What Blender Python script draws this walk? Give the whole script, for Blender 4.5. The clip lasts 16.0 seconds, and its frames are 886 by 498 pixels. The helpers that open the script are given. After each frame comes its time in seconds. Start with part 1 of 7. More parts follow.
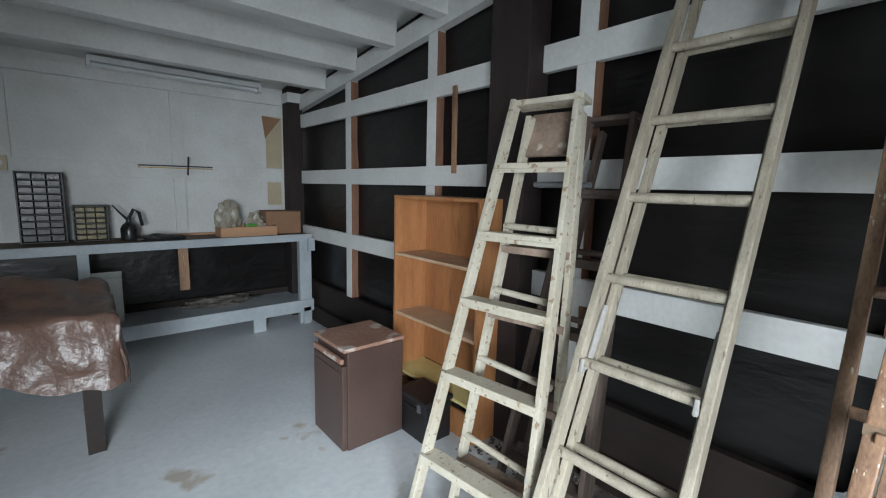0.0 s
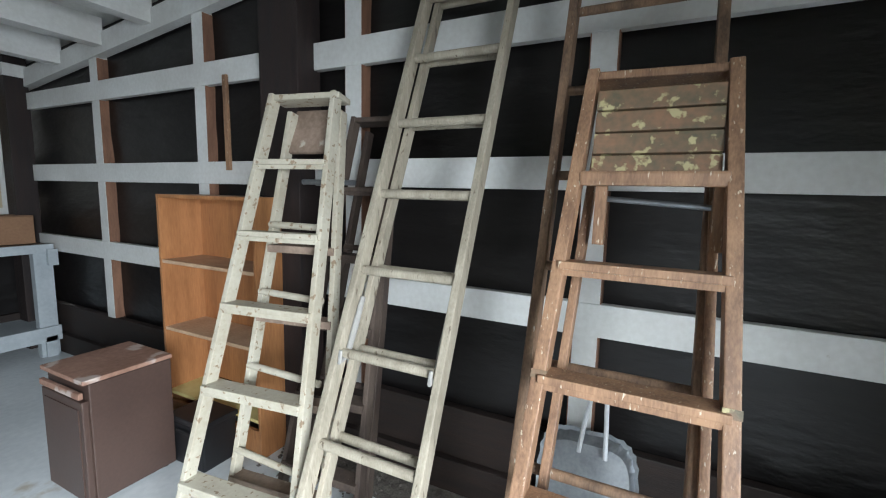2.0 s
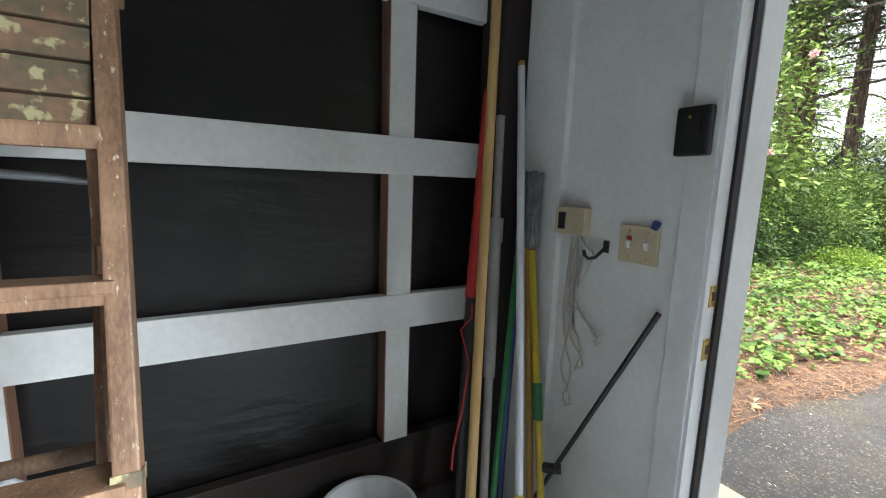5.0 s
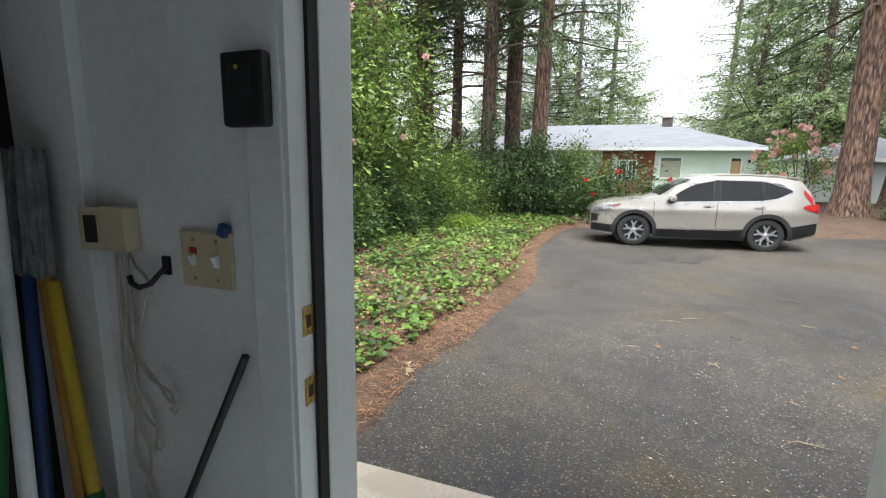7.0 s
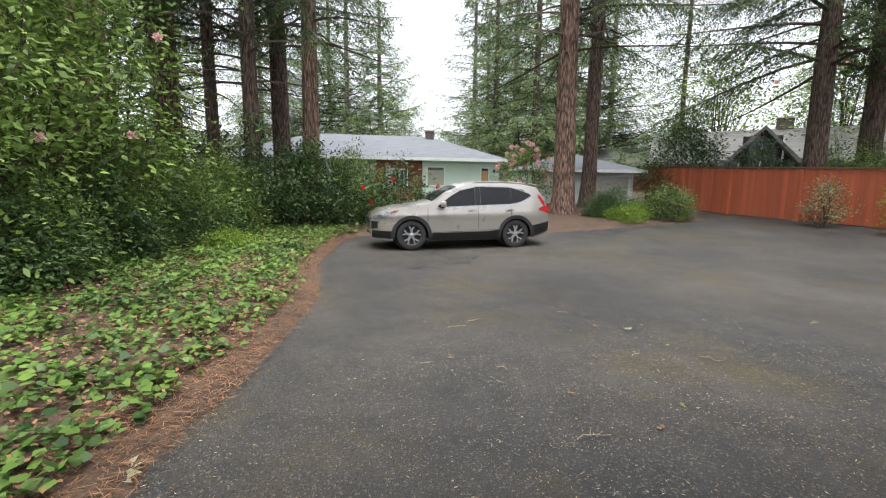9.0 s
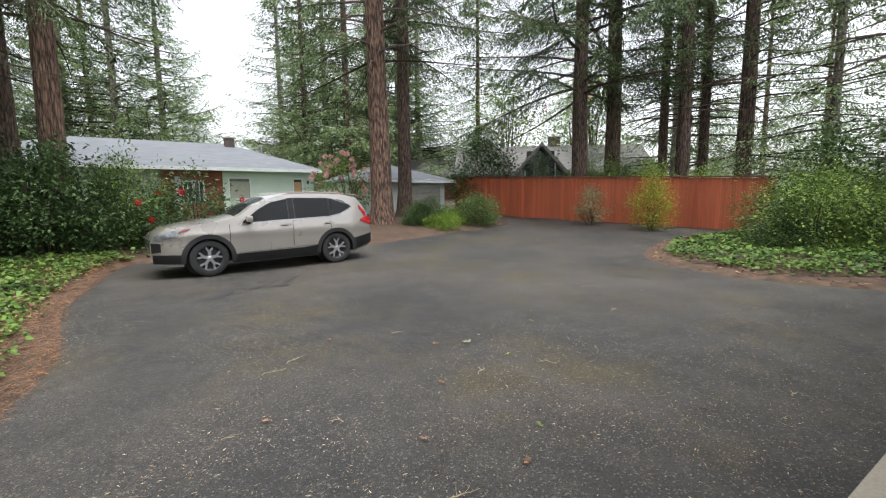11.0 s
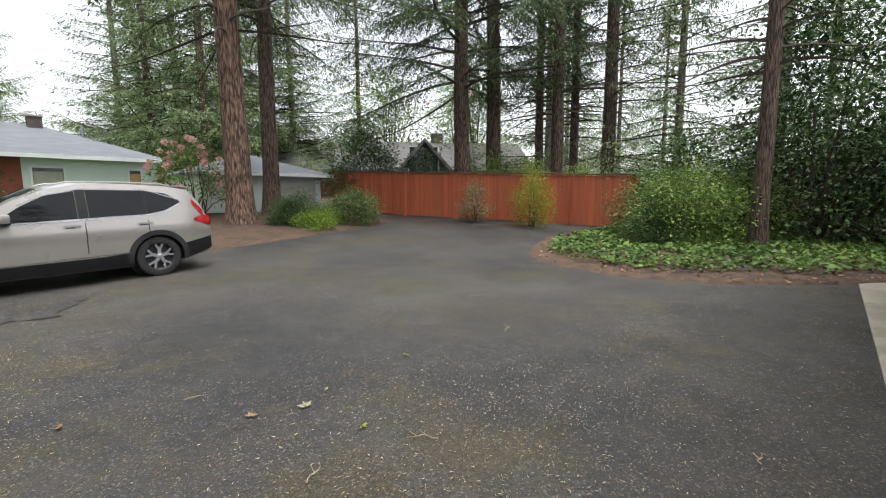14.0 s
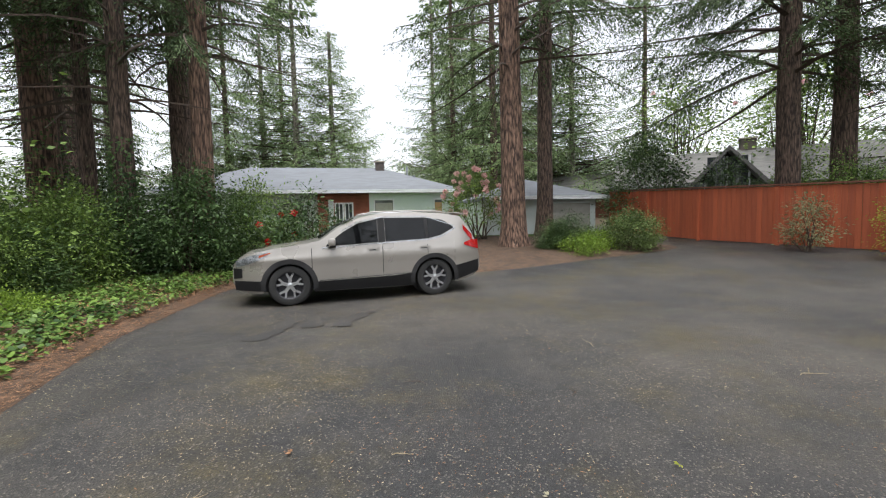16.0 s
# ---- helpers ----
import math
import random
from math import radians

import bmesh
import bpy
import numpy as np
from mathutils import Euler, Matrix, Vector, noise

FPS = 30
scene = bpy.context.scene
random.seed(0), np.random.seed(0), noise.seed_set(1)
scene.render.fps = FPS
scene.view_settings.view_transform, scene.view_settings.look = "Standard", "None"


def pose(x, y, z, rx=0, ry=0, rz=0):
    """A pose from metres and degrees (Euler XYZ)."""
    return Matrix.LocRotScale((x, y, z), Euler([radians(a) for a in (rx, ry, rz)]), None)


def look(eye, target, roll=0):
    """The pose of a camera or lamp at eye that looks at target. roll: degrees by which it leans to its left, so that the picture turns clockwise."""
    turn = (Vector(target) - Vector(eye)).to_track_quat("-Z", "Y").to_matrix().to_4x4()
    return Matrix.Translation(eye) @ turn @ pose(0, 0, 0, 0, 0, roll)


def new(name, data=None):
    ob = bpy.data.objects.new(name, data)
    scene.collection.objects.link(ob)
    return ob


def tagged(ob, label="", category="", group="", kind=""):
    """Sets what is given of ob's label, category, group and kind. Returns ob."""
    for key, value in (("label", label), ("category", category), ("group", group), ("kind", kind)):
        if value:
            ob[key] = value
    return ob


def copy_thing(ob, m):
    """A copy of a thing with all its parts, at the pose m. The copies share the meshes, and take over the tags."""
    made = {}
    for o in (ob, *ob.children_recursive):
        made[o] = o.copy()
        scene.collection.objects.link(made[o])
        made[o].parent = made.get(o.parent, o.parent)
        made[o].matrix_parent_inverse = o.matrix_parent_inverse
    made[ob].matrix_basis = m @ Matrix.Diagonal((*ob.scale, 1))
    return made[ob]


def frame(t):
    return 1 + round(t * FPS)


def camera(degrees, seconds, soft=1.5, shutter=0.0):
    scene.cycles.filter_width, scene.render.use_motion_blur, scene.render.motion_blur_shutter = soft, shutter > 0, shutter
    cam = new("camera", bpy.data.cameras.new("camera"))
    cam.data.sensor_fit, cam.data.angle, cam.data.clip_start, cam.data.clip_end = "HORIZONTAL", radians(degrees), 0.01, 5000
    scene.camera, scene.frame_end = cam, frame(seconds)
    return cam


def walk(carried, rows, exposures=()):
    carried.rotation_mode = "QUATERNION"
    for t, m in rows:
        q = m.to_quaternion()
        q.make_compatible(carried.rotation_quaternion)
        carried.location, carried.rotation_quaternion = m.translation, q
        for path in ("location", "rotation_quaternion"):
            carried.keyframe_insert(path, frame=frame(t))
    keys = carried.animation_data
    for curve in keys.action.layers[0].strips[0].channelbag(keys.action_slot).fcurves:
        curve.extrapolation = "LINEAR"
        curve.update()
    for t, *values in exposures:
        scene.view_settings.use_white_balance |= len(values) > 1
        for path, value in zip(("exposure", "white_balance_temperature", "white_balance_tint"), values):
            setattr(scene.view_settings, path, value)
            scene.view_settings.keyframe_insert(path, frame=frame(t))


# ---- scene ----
cam = camera(91.6, 16.0, soft=1.15)
PATH = [
    (0, (1.98, -1.653, 1.502), (0.692, -3.157, 1.224), 1.4),
    (0.5, (1.967, -1.625, 1.5), (0.541, -3.0, 1.231), 1.4),
    (1, (1.915, -1.573, 1.502), (0.342, -2.78, 1.239), 1.3),
    (1.5, (1.885, -1.517, 1.5), (0.193, -2.551, 1.236), 1.2),
    (2, (1.851, -1.453, 1.493), (0.073, -2.333, 1.238), 1.4),
    (2.5, (1.819, -1.391, 1.5), (-0.048, -2.057, 1.234), 1.1),
    (3, (1.774, -1.36, 1.493), (-0.18, -1.694, 1.227), 1.0),
    (3.5, (1.695, -1.328, 1.494), (-0.285, -1.3, 1.218), 1.5),
    (4, (1.606, -1.317, 1.511), (-0.329, -0.921, 1.201), 2.0),
    (4.2, (1.566, -1.305, 1.506), (-0.337, -0.769, 1.205), 1.7),
    (6.3, (1.485, -0.858, 1.483), (0.281, 0.705, 1.153), 3.4),
    (6.5, (1.464, -0.809, 1.492), (0.379, 0.836, 1.153), 3.1),
    (6.8, (1.424, -0.703, 1.501), (0.595, 1.081, 1.141), 2.9),
    (7, (1.43, -0.665, 1.509), (0.785, 1.197, 1.17), 1.2),
    (7.5, (1.403, -0.504, 1.497), (1.079, 1.44, 1.157), 1.9),
    (8, (1.44, -0.355, 1.511), (1.239, 1.609, 1.189), 1.5),
    (8.5, (1.45, -0.211, 1.483), (1.402, 1.765, 1.18), 1.5),
    (9, (1.409, -0.056, 1.488), (1.732, 1.898, 1.205), 0.7),
    (9.2, (1.399, -0.009, 1.481), (1.849, 1.919, 1.196), 0.6),
    (11.3, (1.666, 0.684, 1.447), (2.899, 2.242, 1.221), -1.9),
    (11.5, (1.721, 0.738, 1.446), (3.067, 2.197, 1.208), -2.7),
    (12, (1.918, 0.869, 1.438), (3.445, 2.14, 1.204), -2.8),
    (12.5, (2.124, 1.02, 1.413), (3.706, 2.22, 1.178), -2.6),
    (13, (2.301, 1.196, 1.41), (3.892, 2.388, 1.192), -3.5),
    (13.5, (2.504, 1.342, 1.378), (4.018, 2.63, 1.155), -3.3),
    (14, (2.715, 1.531, 1.374), (4.189, 2.861, 1.131), -0.4),
    (14.5, (2.86, 1.733, 1.394), (4.193, 3.204, 1.154), -1.6),
    (15, (3.04, 1.906, 1.423), (4.026, 3.636, 1.235), -3.1),
    (15.5, (3.251, 2.018, 1.43), (3.864, 3.916, 1.284), -1.7),
    (16, (3.4, 2.155, 1.42), (3.818, 4.107, 1.293), -1.3),
]
EXPOSURES = [(0.0, 2.6), (2.0, 2.8), (3.0, 3.0), (4.2, 3.4), (5.4, 2.75), (6.3, 2.45), (7.0, 2.05), (7.5, 1.85), (9.2, 1.52), (16.0, 1.32)]
walk(cam, [(t, look(e, g, r)) for t, e, g, r in PATH], EXPOSURES)

# ---- light: an overcast noon sky and a wide, weak sun ----
world = bpy.data.worlds.new("overcast_sky")
scene.world = world
world.use_nodes = True
wn, wl = world.node_tree.nodes, world.node_tree.links
sky = wn.new("ShaderNodeTexSky")
sky.sky_type = "NISHITA"
sky.sun_disc = False
sky.sun_elevation = radians(74)
sky.sun_rotation = radians(195)
sky.air_density, sky.dust_density = 1.0, 3.0
hsv = wn.new("ShaderNodeHueSaturation")
hsv.inputs["Saturation"].default_value = 0.25
wl.new(sky.outputs["Color"], hsv.inputs["Color"])
wl.new(hsv.outputs["Color"], wn["Background"].inputs["Color"])
wn["Background"].inputs["Strength"].default_value = 0.15

sun = new("sun", bpy.data.lights.new("sun", "SUN"))
sun.data.energy = 1.5
sun.data.angle = radians(60)
sun.data.color = (1.0, 0.985, 0.97)
sun.matrix_world = look((0, 0, 40), (-3, 11, 0))

# Fill lamp added in an unseen opening, standing in for daylight through the doorway.
opening = new("added_interior_fill", bpy.data.lights.new("added_interior_fill", "AREA"))
opening.data.shape = "RECTANGLE"
opening.data.size, opening.data.size_y = 1.3, 1.1
opening.data.energy = 13.5
opening.data.spread = radians(84)
opening.data.color = (0.84, 0.93, 1.0)
opening.matrix_world = look((3.0, 0.12, 1.5), (1.05, -2.75, 0.0))

# ---- materials ----
def material(name, col, col2=None, rough=0.6, metal=0.0, scale=6.0, fine=60.0, mix=0.5, bump=0.15, bdist=0.01,
             spots=None, spot_scale=8.0, spot_amount=0.62, stretch=None, vary=0.0, coat=0.0, spec=0.5, rvar=0.12):
    """Two-scale noise between two colours, spots of a third, fine relief, and a random shade for each object."""
    m = bpy.data.materials.new(name)
    m.use_nodes = True
    n, l = m.node_tree.nodes, m.node_tree.links
    b = n["Principled BSDF"]
    col2 = col2 or tuple(c * 0.75 for c in col)
    tc = n.new("ShaderNodeTexCoord")
    src = tc.outputs["Object"]
    if stretch:
        mp = n.new("ShaderNodeMapping")
        mp.inputs["Scale"].default_value = stretch
        l.new(src, mp.inputs["Vector"])
        src = mp.outputs["Vector"]
    n1 = n.new("ShaderNodeTexNoise")
    n1.inputs["Scale"].default_value, n1.inputs["Detail"].default_value = scale, 6
    n2 = n.new("ShaderNodeTexNoise")
    n2.inputs["Scale"].default_value, n2.inputs["Detail"].default_value = fine, 4
    l.new(src, n1.inputs["Vector"]), l.new(src, n2.inputs["Vector"])
    add = n.new("ShaderNodeMath")
    add.operation = "MULTIPLY_ADD"
    l.new(n2.outputs["Fac"], add.inputs[0])
    add.inputs[1].default_value = 0.55
    l.new(n1.outputs["Fac"], add.inputs[2])
    ramp = n.new("ShaderNodeMapRange")
    ramp.inputs["From Min"].default_value, ramp.inputs["From Max"].default_value = 0.78 - 0.4 * mix, 0.78 + 0.4 * mix
    l.new(add.outputs[0], ramp.inputs["Value"])
    mx = n.new("ShaderNodeMix")
    mx.data_type = "RGBA"
    mx.inputs["A"].default_value, mx.inputs["B"].default_value = (*col2, 1), (*col, 1)
    l.new(ramp.outputs[0], mx.inputs["Factor"])
    out = mx.outputs["Result"]
    if spots:
        n3 = n.new("ShaderNodeTexNoise")
        n3.inputs["Scale"].default_value, n3.inputs["Detail"].default_value = spot_scale, 8
        l.new(src, n3.inputs["Vector"])
        st = n.new("ShaderNodeMapRange")
        st.inputs["From Min"].default_value, st.inputs["From Max"].default_value = spot_amount, spot_amount + 0.05
        l.new(n3.outputs["Fac"], st.inputs["Value"])
        m2 = n.new("ShaderNodeMix")
        m2.data_type = "RGBA"
        l.new(out, m2.inputs["A"])
        m2.inputs["B"].default_value = (*spots, 1)
        l.new(st.outputs[0], m2.inputs["Factor"])
        out = m2.outputs["Result"]
    if vary:
        oi = n.new("ShaderNodeObjectInfo")
        gi = n.new("ShaderNodeNewGeometry")
        sm = n.new("ShaderNodeMath")
        sm.operation = "ADD"
        l.new(oi.outputs["Random"], sm.inputs[0]), l.new(gi.outputs["Random Per Island"], sm.inputs[1])
        vr = n.new("ShaderNodeMapRange")
        vr.inputs["From Max"].default_value = 2
        vr.inputs["To Min"].default_value, vr.inputs["To Max"].default_value = 1 - vary, 1 + vary
        l.new(sm.outputs[0], vr.inputs["Value"])
        h = n.new("ShaderNodeHueSaturation")
        l.new(out, h.inputs["Color"]), l.new(vr.outputs[0], h.inputs["Value"])
        out = h.outputs["Color"]
    l.new(out, b.inputs["Base Color"])
    rr = n.new("ShaderNodeMapRange")
    rr.inputs["To Min"].default_value, rr.inputs["To Max"].default_value = max(0.02, rough - rvar), min(1, rough + rvar)
    l.new(n1.outputs["Fac"], rr.inputs["Value"]), l.new(rr.outputs[0], b.inputs["Roughness"])
    b.inputs["Metallic"].default_value = metal
    b.inputs["Coat Weight"].default_value = coat
    b.inputs["Specular IOR Level"].default_value = spec
    if bump:
        bp = n.new("ShaderNodeBump")
        bp.inputs["Strength"].default_value, bp.inputs["Distance"].default_value = bump, bdist
        l.new(add.outputs[0], bp.inputs["Height"]), l.new(bp.outputs[0], b.inputs["Normal"])
    return m


def leaf_material(name, col, col2, rough=0.5, trans=0.3):
    """Leaves: a shade for each leaf, half see-through to light."""
    m = bpy.data.materials.new(name)
    m.use_nodes = True
    n, l = m.node_tree.nodes, m.node_tree.links
    b = n["Principled BSDF"]
    gi = n.new("ShaderNodeNewGeometry")
    oi = n.new("ShaderNodeObjectInfo")
    tc = n.new("ShaderNodeTexCoord")
    nz = n.new("ShaderNodeTexNoise")
    nz.inputs["Scale"].default_value = 0.9
    l.new(tc.outputs["Object"], nz.inputs["Vector"])
    s = n.new("ShaderNodeMath")
    s.operation = "MULTIPLY_ADD"
    l.new(gi.outputs["Random Per Island"], s.inputs[0])
    s.inputs[1].default_value = 0.55
    l.new(nz.outputs["Fac"], s.inputs[2])
    s2 = n.new("ShaderNodeMath")
    s2.operation = "MULTIPLY_ADD"
    l.new(oi.outputs["Random"], s2.inputs[0])
    s2.inputs[1].default_value = 0.2
    l.new(s.outputs[0], s2.inputs[2])
    r = n.new("ShaderNodeMapRange")
    r.inputs["From Min"].default_value, r.inputs["From Max"].default_value = 0.45, 1.2
    l.new(s2.outputs[0], r.inputs["Value"])
    mx = n.new("ShaderNodeMix")
    mx.data_type = "RGBA"
    mx.inputs["A"].default_value, mx.inputs["B"].default_value = (*col2, 1), (*col, 1)
    l.new(r.outputs[0], mx.inputs["Factor"]), l.new(mx.outputs["Result"], b.inputs["Base Color"])
    b.inputs["Roughness"].default_value = rough
    b.inputs["Specular IOR Level"].default_value = 0.22
    t = n.new("ShaderNodeBsdfTranslucent")
    l.new(mx.outputs["Result"], t.inputs["Color"])
    ms = n.new("ShaderNodeMixShader")
    ms.inputs[0].default_value = trans
    l.new(b.outputs[0], ms.inputs[1]), l.new(t.outputs[0], ms.inputs[2])
    l.new(ms.outputs[0], n["Material Output"].inputs["Surface"])
    return m


def bark_material(name, col, col2, sc=1.0):
    """Furrowed bark: stretched cells with deep relief."""
    m = bpy.data.materials.new(name)
    m.use_nodes = True
    n, l = m.node_tree.nodes, m.node_tree.links
    b = n["Principled BSDF"]
    tc = n.new("ShaderNodeTexCoord")
    mp = n.new("ShaderNodeMapping")
    mp.inputs["Scale"].default_value = (9 * sc, 9 * sc, 1.6 * sc)
    l.new(tc.outputs["Object"], mp.inputs["Vector"])
    nz = n.new("ShaderNodeTexNoise")
    nz.inputs["Scale"].default_value, nz.inputs["Detail"].default_value, nz.inputs["Distortion"].default_value = 1.5, 8, 0.6
    l.new(mp.outputs[0], nz.inputs["Vector"])
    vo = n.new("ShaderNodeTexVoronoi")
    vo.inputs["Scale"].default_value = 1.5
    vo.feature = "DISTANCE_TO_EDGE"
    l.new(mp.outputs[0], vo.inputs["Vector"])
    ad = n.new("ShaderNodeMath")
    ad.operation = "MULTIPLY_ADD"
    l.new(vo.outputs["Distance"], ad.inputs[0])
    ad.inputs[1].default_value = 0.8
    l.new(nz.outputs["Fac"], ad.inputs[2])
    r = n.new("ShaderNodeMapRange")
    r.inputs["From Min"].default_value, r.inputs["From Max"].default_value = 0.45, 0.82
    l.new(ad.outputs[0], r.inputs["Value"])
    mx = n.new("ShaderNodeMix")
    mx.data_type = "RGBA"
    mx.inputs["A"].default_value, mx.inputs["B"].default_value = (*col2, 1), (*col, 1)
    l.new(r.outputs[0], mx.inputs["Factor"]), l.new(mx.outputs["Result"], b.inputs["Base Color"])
    b.inputs["Roughness"].default_value = 0.9
    bp = n.new("ShaderNodeBump")
    bp.inputs["Strength"].default_value, bp.inputs["Distance"].default_value = 0.9, 0.05
    l.new(ad.outputs[0], bp.inputs["Height"]), l.new(bp.outputs[0], b.inputs["Normal"])
    return m


